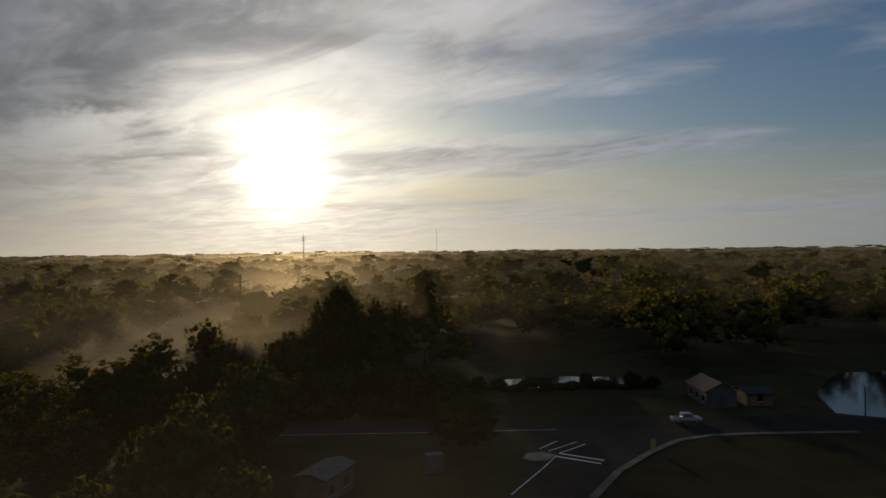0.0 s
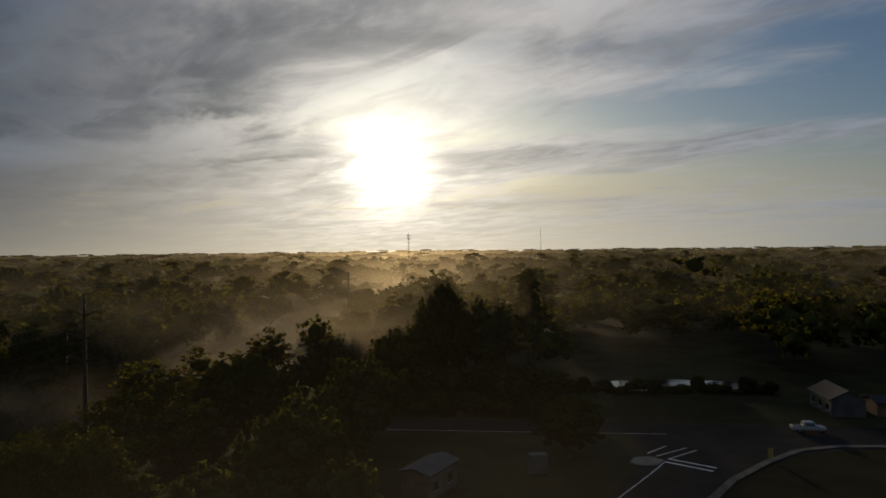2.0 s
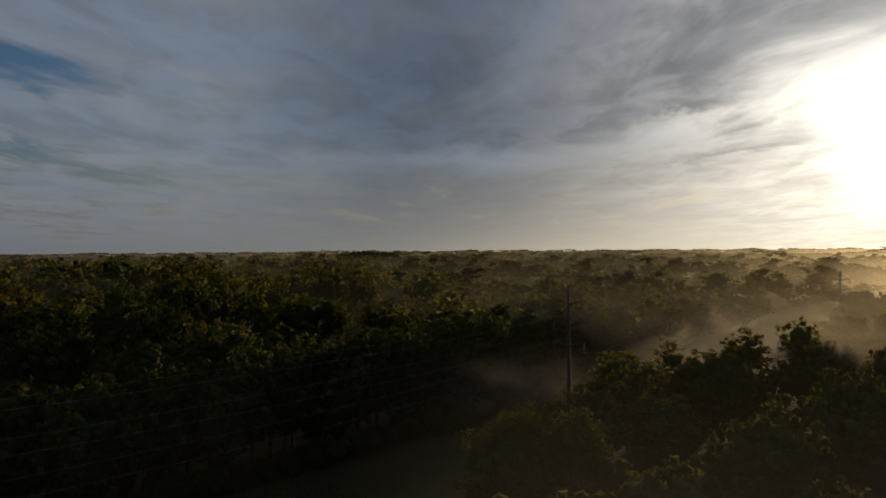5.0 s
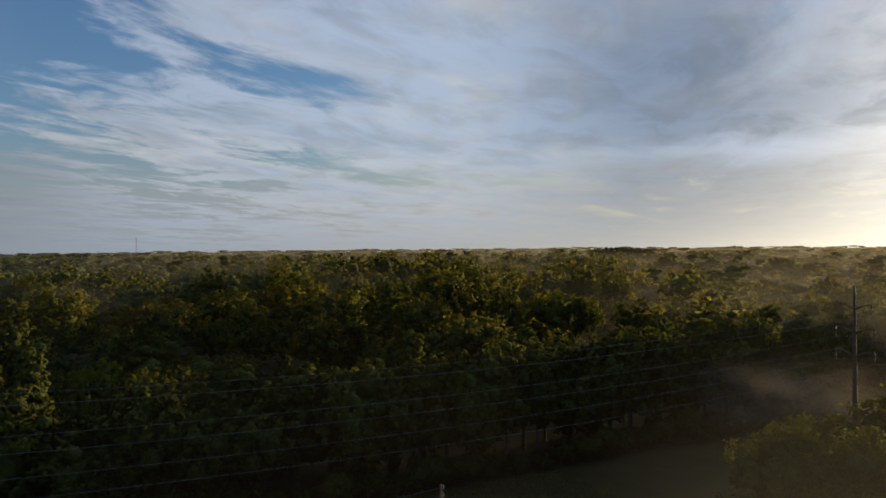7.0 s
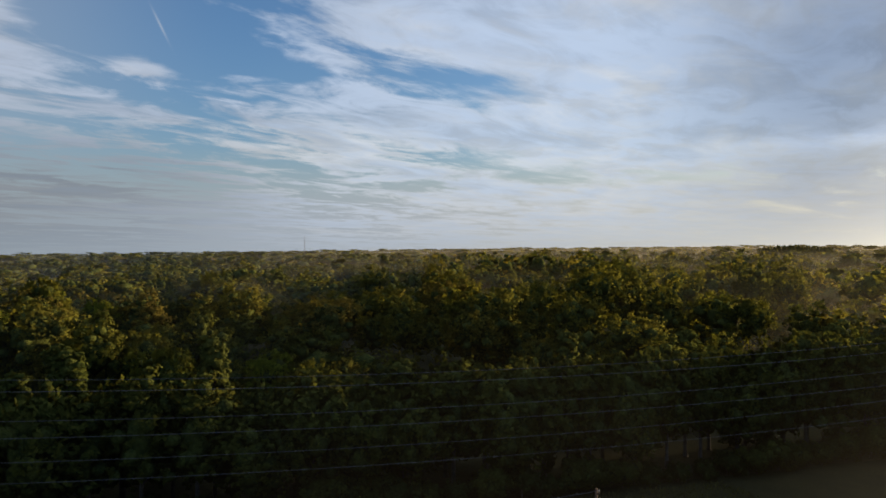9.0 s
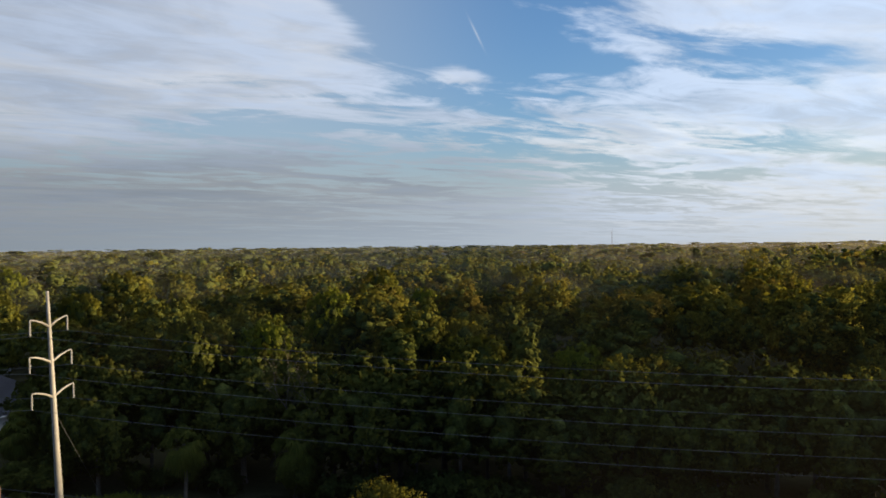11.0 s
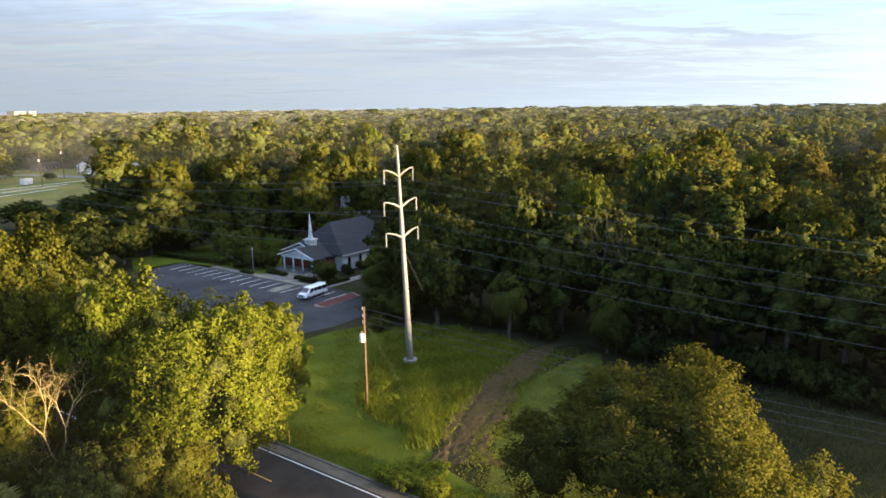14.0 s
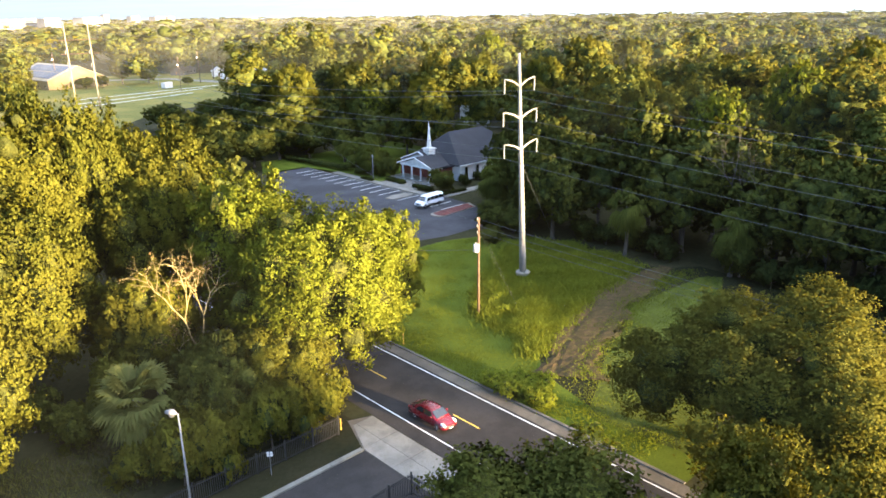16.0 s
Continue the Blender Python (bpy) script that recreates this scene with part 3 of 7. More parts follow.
# mown lawn by the church lot, rough grass under the lines, the earth track across it
setting("lawn", sheet([(-43.4, -20), (-43.4, -74), (-60, -76), (-72, -75), (-79, -72), (-80, -63), (-66, -60), (-58, -55), (-54.5, -50), (-54, -44), (-49, -37), (-47, -30), (-47, -20)], 0.02), LAWN, "short mown green lawn beside the road")
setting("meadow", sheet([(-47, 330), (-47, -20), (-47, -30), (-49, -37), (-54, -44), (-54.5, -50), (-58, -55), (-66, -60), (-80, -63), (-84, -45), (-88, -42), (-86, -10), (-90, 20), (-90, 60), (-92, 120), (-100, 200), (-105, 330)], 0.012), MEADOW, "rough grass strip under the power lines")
def rough_track(line, half, z):
    """A worn track with uneven edges and two ruts."""
    rng = random.Random(11)
    bm = bmesh.new()
    pts = []
    for (x0, y0), (x1, y1) in zip(line, line[1:]):
        n = max(2, int(math.hypot(x1 - x0, y1 - y0) / 0.5))
        pts += [Vector((x0 + (x1 - x0) * i / n, y0 + (y1 - y0) * i / n, 0)) for i in range(n)]
    rows = []
    for i, p in enumerate(pts):
        d = (pts[min(i + 2, len(pts) - 1)] - pts[max(i - 2, 0)]).normalized()
        r = Vector((d.y, -d.x, 0))
        row = []
        for j in range(15):
            u = -1 + 2 * j / 14
            edge = abs(u) > 0.99
            wander = 0.55 * math.sin(i * 0.23 + (2 if u > 0 else 0)) + 0.35 * math.sin(i * 0.61 + (1 if u > 0 else 4))
            narrow = min(1.0, 0.35 + (len(pts) - 1 - i) / 30)
            off = narrow * (half * u + wander * abs(u) ** 2) + (rng.uniform(-0.45, 0.45) if edge else 0)
            rut = -0.07 if abs(abs(u) - 0.42) < 0.12 else 0.05
            h = 0.0 if edge else 0.05 + rut * 0.6 + rng.uniform(-0.03, 0.07)
            row.append(bm.verts.new(p + r * off + Vector((0, 0, z + max(h, 0.0)))))
        rows.append(row)
    for a, b in zip(rows, rows[1:]):
        for j in range(14):
            bm.faces.new((a[j], a[j + 1], b[j + 1], b[j]))
    return bm


setting("track", rough_track([(-50.2, -35.8), (-53, -37.6), (-56, -39.0), (-60, -40.6), (-64, -41.9), (-70, -43.8), (-77, -45.2), (-85, -44.8)], 2.95, 0.030), DIRT, "rutted earth track with churned edges")
setting("lawn", sheet([(-46, -30.5), (-47, -20), (-70, -30), (-86, -38), (-84, -40), (-70, -41), (-58, -36.5)], 0.026), STRIP, "green grass strip beside the earth track")

# church parking lot
setting("parking_lot", sheet([(-43, -76), (-68, -78.2), (-74, -76.5), (-82, -76.5), (-90, -80), (-91, -96), (-88.5, -100), (-88.5, -137), (-80, -137.5), (-70, -120), (-58, -100), (-43, -92)], 0.022), ASPHALT_OLD, "grey-blue asphalt parking lot with painted stalls")
for i in range(13):
    y = -99.2 - 2.85 * i
    setting("stall_line", boxed(-88.3, y - 0.09, 0.02, -83.0, y + 0.09, 0.032), PAINT_WHITE, "white painted parking stall line")
for i in range(3):
    y = -88.6 - 2.9 * i
    setting("stall_line", boxed(-89.3, y - 0.09, 0.02, -84.0, y + 0.09, 0.032), PAINT_WHITE, "white painted parking stall line")
setting("walkway", slab([(-88.7, -99), (-90.4, -99), (-90.4, -128), (-88.7, -128)], 0, 0.13), CONCRETE, "pale concrete walk along the parking stalls")
setting("walkway", slab([(-90.4, -96.5), (-101, -96.5), (-110, -97.2), (-110, -94.8), (-100, -94.3), (-90.4, -94.3)], 0, 0.12), CONCRETE, "pale concrete walk beside the church")
setting("walkway", slab([(-90.4, -113.2), (-96.3, -113.2), (-96.3, -103.2), (-90.4, -103.2)], 0, 0.15), CONCRETE, "paved entrance terrace before the church")
setting("lawn", sheet([(-90.5, -128), (-90.5, -114), (-118, -114), (-124, -128), (-124, -150), (-84, -150), (-78, -139), (-88, -138)], 0.016), LAWN, "green lawn beside the church")

# near driveway with its concrete apron
setting("driveway", sheet([(-29.2, -39.9), (-29.2, -20), (5, -20), (5, -39.9)], 0.024), ASPHALT, "dark asphalt driveway")
setting("apron", slab([(-32.8, -43.6), (-30.8, -44.4), (-29.2, -40.3), (-29.2, -24), (-32.8, -24)], 0, 0.03), GUTTER, "pale stained concrete driveway apron")
for i, (y0, y1) in enumerate(((-43.5, -40.2), (-40.17, -36.6), (-36.57, -33.0), (-32.97, -29.4), (-29.37, -24.0))):
    x0 = -30.7 if i == 0 else -29.2
    for a, b in ((-32.8, -31.02), (-30.99, x0)):
        if b > a:
            setting("apron_slab", slab([(a, y0), (b, y0), (b if i else -29.3 if b == x0 else b, y1), (a, y1)], 0, 0.055), CONCRETE, "pale stained concrete slab")
kerb_run([(-29.1, -40.15), (5, -40.15)], 0, w=0.45, h=0.15, label="pale concrete kerb stone", stone=CONCRETE)
setting("lawn", sheet([(-31.5, -43.4), (-29, -40.4), (5, -40.4), (5, -46), (-31, -46)], 0.012), DIM_GRASS, "thin grass strip beside the driveway")

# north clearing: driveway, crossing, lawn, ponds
setting("driveway", sheet([(5, 60), (14, 60), (19, 92), (25, 104), (32, 113), (41, 120), (55, 124), (75, 124), (75, 129.5), (28, 129.3), (14, 128.5), (15, 116), (12, 107), (7.5, 95)], 0.020), ASPHALT_DARK, "asphalt entrance road, coloured dark for the backlight")
# stained kerb tone reused to dim this walk in the backlit clearing
kerb_run([(19.3, 93.8), (25.3, 104.7), (32.5, 113.9), (39.4, 121.0), (46.2, 123.9), (54.4, 124.7), (72, 125)], 0.0, w=1.2, h=0.12, step=2.5, label="curved concrete walk beside the entrance road", stone=DARK_KERB)
for a, b, w in (((18.2, 114.2), (24.4, 110.2), 0.5), ((17.4, 112.6), (23.6, 108.6), 0.5), ((16.6, 115.5), (22.1, 120.7), 0.25), ((15.4, 116.9), (19.0, 121.5), 0.25), ((18.2, 114.2), (23.4, 119.4), 0.25), ((8.7, 95.4), (14.4, 106.4), 0.2), ((14.4, 106.4), (17.6, 113.0), 0.2)):
    setting("road_marking", ribbon([a, b], -w / 2, w / 2, 0.03), PAINT_WHITE, "worn white road marking")
setting("traffic_island", slab([(12.0, 111.5), (13.0, 114.2), (15.5, 115.0), (17.4, 113.0), (16.0, 110.6), (13.5, 110)], 0, 0.14), CONCRETE, "concrete traffic island")
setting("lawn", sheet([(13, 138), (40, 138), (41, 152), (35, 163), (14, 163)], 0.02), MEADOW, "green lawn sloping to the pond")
setting("lawn", sheet([(19.3, 93.8), (25.3, 104.7), (32.5, 113.9), (39.4, 121.0), (54.4, 124.7), (90, 124), (95, 60), (16, 60)], 0.014), DIM_GRASS, "brown grass by the entrance road, darkened for the backlight")
setting("water", sheet([(9, 167.5), (18, 167), (30, 169), (42, 171), (48, 175), (45, 180), (30, 182), (16, 179), (8, 173)], 0.03), WATER, "still dark pond reflecting the sky")
setting("water", sheet([(76, 139), (84, 134.5), (100, 132), (130, 140), (140, 165), (120, 185), (100, 182), (92, 172), (82, 158)], 0.03), WATER, "still pond mirroring the pale sky")

# open field far to the south-west with its street
setting("field", sheet([(-70, -215), (-88, -240), (-104, -258), (-135, -270), (-160, -296), (-178, -335), (-150, -352), (-115, -372), (-60, -385), (-40, -300)], 0.02), FIELD, "sunlit open grass field")
for a, b in (((-101, -327), (-172, -342)), ((-95, -310), (-158, -331)), ((-90, -297), (-146, -316))):
    setting("footpath", ribbon([a, b], -0.6, 0.6, 0.03), WHITE, "pale worn strip in the field")
setting("field", sheet([(-60, -385), (-115, -372), (-150, -352), (-178, -335), (-186, -296), (-222, -296), (-226, -400), (-176, -446), (-84, -452)], 0.012), FIELD, "pale open ground round the far houses")
setting("street", ribbon([(-60, -470), (-171, -400), (-184, -345), (-196, -290), (-205, -220)], -4, 4, 0.03), OLD_CONCRETE, "pale street beyond the field")

# ---- trees ----


def leaf_cards(c, n, size, rng, quad=True):
    """Leaves as small bent diamonds or triangles at points c, facing roughly along n."""
    k = len(c)
    a = np.cross(n, rng.normal(size=(k, 3)))
    a /= np.linalg.norm(a, axis=1, keepdims=True) + 1e-9
    b = np.cross(n, a)
    s = (size * rng.uniform(0.6, 1.35, k))[:, None]
    if quad:
        v = np.stack([c - a * s * 0.55, c - b * s * 0.36 + n * s * 0.12, c + a * s * 0.55, c + b * s * 0.36 + n * s * 0.12], 1)
        i = np.arange(k)[:, None] * 4
        f = np.concatenate([i + [0, 1, 2], i + [0, 2, 3]])
    else:
        v = np.stack([c - a * s * 0.55 - b * s * 0.35, c + a * s * 0.55 - b * s * 0.35, c + b * s * 0.65], 1)
        f = np.arange(k)[:, None] * 3 + [0, 1, 2]
    return v.reshape(-1, 3), f


def icosphere(level):
    bm = bmesh.new()
    bmesh.ops.create_icosphere(bm, subdivisions=level, radius=1.0)
    v = np.array([p.co[:] for p in bm.verts])
    f = np.array([[q.index for q in p.verts] for p in bm.faces])
    bm.free()
    return v, f


ICO1, ICO2 = icosphere(1), icosphere(2)


def crown_blobs(rng, height, radius, kind):
    """Clumps of a crown: centres and radii of the main ones."""
    out = []
    if kind == "pine":
        for i in range(15):
            t = 2 * math.pi * (i * 0.618 + rng.uniform(0, 0.15))
            u = i / 14
            w = (1 - u * 0.8) * rng.uniform(0.3, 0.95)
            out.append((radius * w * math.cos(t), radius * w * math.sin(t), height * (0.52 + 0.44 * u), radius * rng.uniform(0.22, 0.36)))
    elif kind == "shrub":
        for i in range(9):
            t = 2 * math.pi * i * 0.618
            w = rng.uniform(0.1, 0.75)
            out.append((radius * w * math.cos(t), radius * w * math.sin(t), height * rng.uniform(0.25, 0.72), radius * rng.uniform(0.34, 0.5)))
    return np.array(out)


def twigs(rng, blobs, per):
    """Smaller clumps standing out from the main ones; the more there are, the smaller."""
    lo, hi = (0.34, 0.56) if per < 12 else (0.20, 0.36)
    out = []
    for x, y, z, r in blobs:
        t0 = rng.uniform(0, 6.28)
        for i in range(per):
            u = 1 - 1.75 * (i + 0.5) / per
            t = t0 + i * 2.399
            w = math.sqrt(max(0, 1 - u * u))
            s = r * rng.uniform(0.70, 1.10 if per < 12 else 1.24)
            out.append((x + w * math.cos(t) * s, y + w * math.sin(t) * s, z + u * s, r * rng.uniform(lo, hi)))
    return np.array(out)


def crown(rng, blobs, count, size, quad=True, floor=0.0, core=ICO1, shrink=0.56, flat=1.0, per=9, lumps=1, dome=0.62):
    """Leaves over the outside of the clumps, and a lumpy heart in each main one."""
    small = twigs(rng, blobs, per) if per else blobs
    area = small[:, 3] ** 2
    pick = rng.choice(len(small), count * 2, p=area / area.sum())
    d = rng.normal(size=(count * 2, 3))
    d[:, 2] += 0.35
    d /= np.linalg.norm(d, axis=1, keepdims=True)
    c = small[pick, :3] + d * small[pick, 3:4] * rng.uniform(0.45, 1.15, (count * 2, 1)) * [1, 1, flat]
    gap = np.linalg.norm(c[:, None, :] - blobs[None, :, :3], axis=2) - blobs[None, :, 3] * 0.50
    keep = (gap.min(1) > 0) & (c[:, 2] > floor)
    c, d, near = c[keep][:count], d[keep][:count], gap[keep][:count].argmin(1)
    out = c - blobs[near, :3]
    out /= np.linalg.norm(out, axis=1, keepdims=True)
    n = d * 0.50 + out * 0.55 + rng.normal(size=d.shape) * 0.30 + [0, 0, 0.15]
    n /= np.linalg.norm(n, axis=1, keepdims=True)
    v, f = leaf_cards(c, n, size, rng, quad)
    heart = blobs[:, :3].mean(0)
    whole = (c - heart) / (blobs[:, :3].std(0) + 0.8)
    whole /= np.linalg.norm(whole, axis=1, keepdims=True) + 1e-9
    soft = d * (0.70 - dome) * 0.9 + out * (0.96 - dome) + whole * dome + rng.normal(size=d.shape) * 0.20
    soft /= np.linalg.norm(soft, axis=1, keepdims=True)
    vs, fs, ps, at = [v], [f], [np.repeat(soft, len(v) // len(c), axis=0)], len(v)
    if core is not None:
        for x, y, z, q in blobs[::lumps]:
            lump = core[0] * (q * shrink * rng.uniform(0.75, 1.15, (len(core[0]), 1))) * [1, 1, flat] + [x, y, z]
            vs.append(lump)
            ps.append(core[0])
            fs.append(core[1] + at)
            at += len(lump)
    return np.concatenate(vs), np.concatenate(fs), np.repeat([0, 1], [len(f), sum(len(q) for q in fs[1:])]), np.concatenate(ps)


def leafy_crown(rng, height, radius, count, size, lobes=18, middle=0.60, half=0.38, floor=0.3, cut=-0.6, tuft=1.1, per=40, quad=False, core=ICO1, lobe=(0.26, 0.42), lift=0.45, solid=0.62, form=0.50, reach=(0.48, 0.82)):
    """A crown of limbs that end in leafy tufts, with gaps between them and a heart in each limb's clump coloured dark
    for the shade inside. Also gives the clumps.
    """
    i = np.arange(lobes)
    u = np.clip(cut + (0.98 - cut) * (i + 0.5) / lobes + rng.uniform(-0.08, 0.08, lobes), -0.95, 0.97)
    t = i * 2.399 + rng.uniform(-0.5, 0.5, lobes)
    w = np.sqrt(1 - u * u)
    axes = np.array([radius, radius, height * half])
    heart = np.array([0, 0, height * middle])
    out_to = rng.uniform(*reach, lobes)
    hub = heart + np.column_stack([w * np.cos(t), w * np.sin(t), u]) * axes * out_to[:, None]
    r = radius * rng.uniform(*lobe, lobes)
    hub[:, 2] = np.maximum(hub[:, 2], floor + r * 0.8)
    blobs = np.column_stack([hub, r])
    # tufts on the outer side of the clumps
    n = max(6, count // per)
    pick = rng.choice(lobes, n * 3, p=r ** 2 / (r ** 2).sum())
    away = (hub - heart) / axes
    away /= np.linalg.norm(away, axis=1, keepdims=True) + 1e-9
    d = rng.normal(size=(n * 3, 3)) + away[pick] * 0.55 + [0, 0, 0.30]
    d /= np.linalg.norm(d, axis=1, keepdims=True)
    foot = hub[pick] + d * r[pick, None] * rng.uniform(0.55, 0.92, (n * 3, 1))
    deep = (np.linalg.norm(foot[:, None, :] - hub[None], axis=2) / r[None]).min(1)
    keep = (deep > 0.50) & (foot[:, 2] > floor)
    foot, d, pick = foot[keep][:n], d[keep][:n], pick[keep][:n]
    n = len(foot)
    axis = d + rng.normal(size=d.shape) * 0.34 + [0, 0, lift]
    axis /= np.linalg.norm(axis, axis=1, keepdims=True)
    long = tuft * rng.uniform(0.6, 1.45, n)
    # leaves along each tuft, thinning to its tip
    k = np.repeat(np.arange(n), per)
    m = len(k)
    at = rng.random(m) ** 0.8
    spread = rng.normal(size=(m, 3))
    spread -= axis[k] * (spread * axis[k]).sum(1)[:, None]
    spread *= (long[k] * 0.34 * (1.12 - 0.75 * at))[:, None]
    c = foot[k] + axis[k] * (long[k] * at)[:, None] + spread
    side = spread / (np.linalg.norm(spread, axis=1, keepdims=True) + 1e-9)
    whole = (c - heart) / axes ** 2
    whole /= np.linalg.norm(whole, axis=1, keepdims=True) + 1e-9
    soft = d[k] * 0.36 + side * 0.40 + axis[k] * 0.15 * at[:, None] + whole * form + rng.normal(size=(m, 3)) * 0.14
    soft /= np.linalg.norm(soft, axis=1, keepdims=True)
    face = side * 0.45 + whole * 0.35 + rng.normal(size=(m, 3)) * 0.50
    face /= np.linalg.norm(face, axis=1, keepdims=True)
    v, f = leaf_cards(c, face, size, rng, quad)
    vs, fs, ps, base = [v], [f], [np.repeat(soft, len(v) // m, axis=0)], len(v)
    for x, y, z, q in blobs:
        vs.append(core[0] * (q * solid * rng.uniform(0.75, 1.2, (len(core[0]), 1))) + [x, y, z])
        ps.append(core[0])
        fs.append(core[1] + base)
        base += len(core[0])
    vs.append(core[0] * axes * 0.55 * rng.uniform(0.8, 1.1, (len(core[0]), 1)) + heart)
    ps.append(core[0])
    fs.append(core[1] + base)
    return (np.concatenate(vs), np.concatenate(fs), np.repeat([0, 1], [len(f), sum(len(q) for q in fs[1:])]), np.concatenate(ps)), blobs


def trunk_mesh(rng, height, radius, blobs, kind, thick):
    bm = bmesh.new()
    top = height * (0.93 if kind == "pine" else 0.62)
    lean = [rng.uniform(-0.03, 0.03) * height for _ in range(2)]
    spine = [Vector((lean[0] * t * t, lean[1] * t * t, top * t)) for t in (0, 0.05, 0.25, 0.5, 0.75, 1.0)]
    tube(bm, spine, [thick * 1.5, thick * 1.05, thick * 0.9, thick * 0.75, thick * 0.5, thick * 0.25], 8)
    limbs = blobs[:: 2 if kind == "pine" else 3]
    for x, y, z, q in limbs:
        z0 = min(max(z - math.hypot(x, y) * 0.7, height * 0.22), top * 0.95)
        s = Vector((lean[0] * (z0 / top) ** 2, lean[1] * (z0 / top) ** 2, z0))
        e = Vector((x, y, z))
        m = s.lerp(e, 0.5) + Vector((rng.uniform(-0.4, 0.4), rng.uniform(-0.4, 0.4), 0.06 * (e - s).length))
        tube(bm, [s, m, e], [thick * 0.42, thick * 0.28, thick * 0.1], 5, cap=False)
    return bm


TREE_KINDS = {}
SHAPES = {
    "high": dict(lobes=46, middle=0.52, half=0.40, floor=2.8, cut=-0.5, tuft=1.5, per=120, core=ICO2, lobe=(0.15, 0.26), lift=0.8, form=0.6, reach=(0.42, 1.0)),
    "full": dict(solid=0.66, lobes=46, middle=0.52, half=0.44, floor=0.6, cut=-0.75, tuft=1.6, per=110, core=ICO2, lobe=(0.18, 0.30), lift=0.45, form=0.45),
    "plume": dict(lobes=60, middle=0.54, half=0.45, floor=0.8, cut=-0.85, tuft=1.7, per=180, core=ICO2, lobe=(0.16, 0.29), lift=0.35, form=0.38),
    "round": dict(form=0.75, lobes=26, middle=0.54, half=0.42, floor=0.6, cut=-0.9, tuft=1.2, per=24, lobe=(0.26, 0.40), reach=(0.45, 0.70)),
    "slim": dict(form=0.75, lobes=22, middle=0.54, half=0.45, floor=0.8, cut=-0.9, tuft=1.25, per=24, lobe=(0.26, 0.44)),
}


def tree_kind(key, kind, height, radius, count, size, leaf, seed, thick=0.32, flat=1.0, bark=BARK, quad=False):
    """The two meshes of one sort of tree; trees of that sort share them."""
    rng = np.random.default_rng(seed)
    if kind in SHAPES:
        (v, f, i, puff), blobs = leafy_crown(rng, height, radius, count, size, **SHAPES[kind])
    else:
        blobs = crown_blobs(rng, height, radius, kind)
        v, f, i, puff = crown(rng, blobs, count, size, quad, 0.3, ICO1, 0.62, flat=flat)
    bm = trunk_mesh(rng, height, radius, blobs, kind, thick)
    tm = bpy.data.meshes.new("trunk")
    bm.to_mesh(tm)
    bm.free()
    tm.materials.append(bark)
    TREE_KINDS[key] = (raw_mesh("crown", v, f, [leaf, CORE_SHADE_LIGHT if kind in ("full", "plume", "high") else CORE_SHADE], i, True, puff), tm, height)


def plant(key, x, y, label, turn=0.0, scale=1.0, tall=None, category="tree", name="tree", group=""):
    ob = thing(name, Matrix.Translation((x, y, -0.05)) @ Matrix.Rotation(turn, 4, "Z"), label, category, group)
    cm, tm, h = TREE_KINDS[key]
    ob.scale = (scale, scale, tall / h if tall else scale)
    share("trunk", tm, ob)
    share("crown", cm, ob)
    return ob


# trees that stand close by
tree_kind("live_oak", "high", 16, 9.8, 130000, 0.165, LEAF_LIVE, 1, 0.45)
tree_kind("oak_a", "round", 16, 9.0, 11000, 0.52, LEAF_OAK, 1, 0.45)
tree_kind("oak_s", "full", 16, 8.2, 30000, 0.32, LEAF_OAK, 19, 0.4)
tree_kind("oak_d", "full", 16, 8.4, 42000, 0.22, LEAF_OAK, 12, 0.4)
tree_kind("sycamore", "plume", 18, 8.2, 120000, 0.175, LEAF_YELLOW, 8, 0.4)
tree_kind("sycamore_b", "plume", 17, 6.0, 36000, 0.22, LEAF_YELLOW, 9, 0.32)
tree_kind("bright", "full", 17, 7.4, 52000, 0.23, LEAF_BRIGHT, 13, 0.36)
tree_kind("tall_bright", "plume", 24, 5.9, 48000, 0.24, LEAF_BRIGHT, 17, 0.34)
# trees further off
tree_kind("crest", "round", 20, 7.4, 9000, 0.40, LEAF_BRIGHT, 27, 0.36)
tree_kind("crest_b", "round", 20, 6.4, 8000, 0.40, LEAF_YELLOW, 28, 0.34)
tree_kind("oak_b", "round", 17, 7.5, 5600, 0.50, LEAF_OAK, 2, 0.4)
tree_kind("oak_c", "round", 15, 6.5, 4600, 0.50, LEAF_OAK, 3, 0.35)
tree_kind("oak_e", "round", 15, 6.5, 2600, 0.65, LEAF_OAK, 16, 0.35)
tree_kind("tall_a", "slim", 21, 5.0, 4600, 0.48, LEAF_OAK, 4, 0.32)
tree_kind("tall_b", "slim", 19, 4.4, 5000, 0.45, LEAF_OAK, 5, 0.3)
tree_kind("pine_a", "pine", 23, 4.6, 4600, 0.42, LEAF_PINE, 6, 0.3, 0.62)
tree_kind("pine_b", "pine", 21, 4.0, 3600, 0.42, LEAF_PINE, 7, 0.28, 0.62)
tree_kind("shrub_a", "shrub", 4.0, 2.6, 1600, 0.38, LEAF_DARK, 10, 0.1)
tree_kind("shrub_g", "shrub", 4.0, 3.4, 2600, 0.30, LEAF_GRASS, 15, 0.08)
tree_kind("shrub_o", "shrub", 4.0, 2.8, 6000, 0.20, LEAF_BRIGHT, 18, 0.09)
tree_kind("shrub_b", "shrub", 5.5, 3.0, 5200, 0.24, LEAF_OAK, 11, 0.12)

# ---- woods ----


def road_x(y):
    for (x0, y0), (x1, y1) in zip(ROAD, ROAD[1:]):
        if y0 <= y <= y1:
            return x0 + (x1 - x0) * (y - y0) / (y1 - y0)
    return None


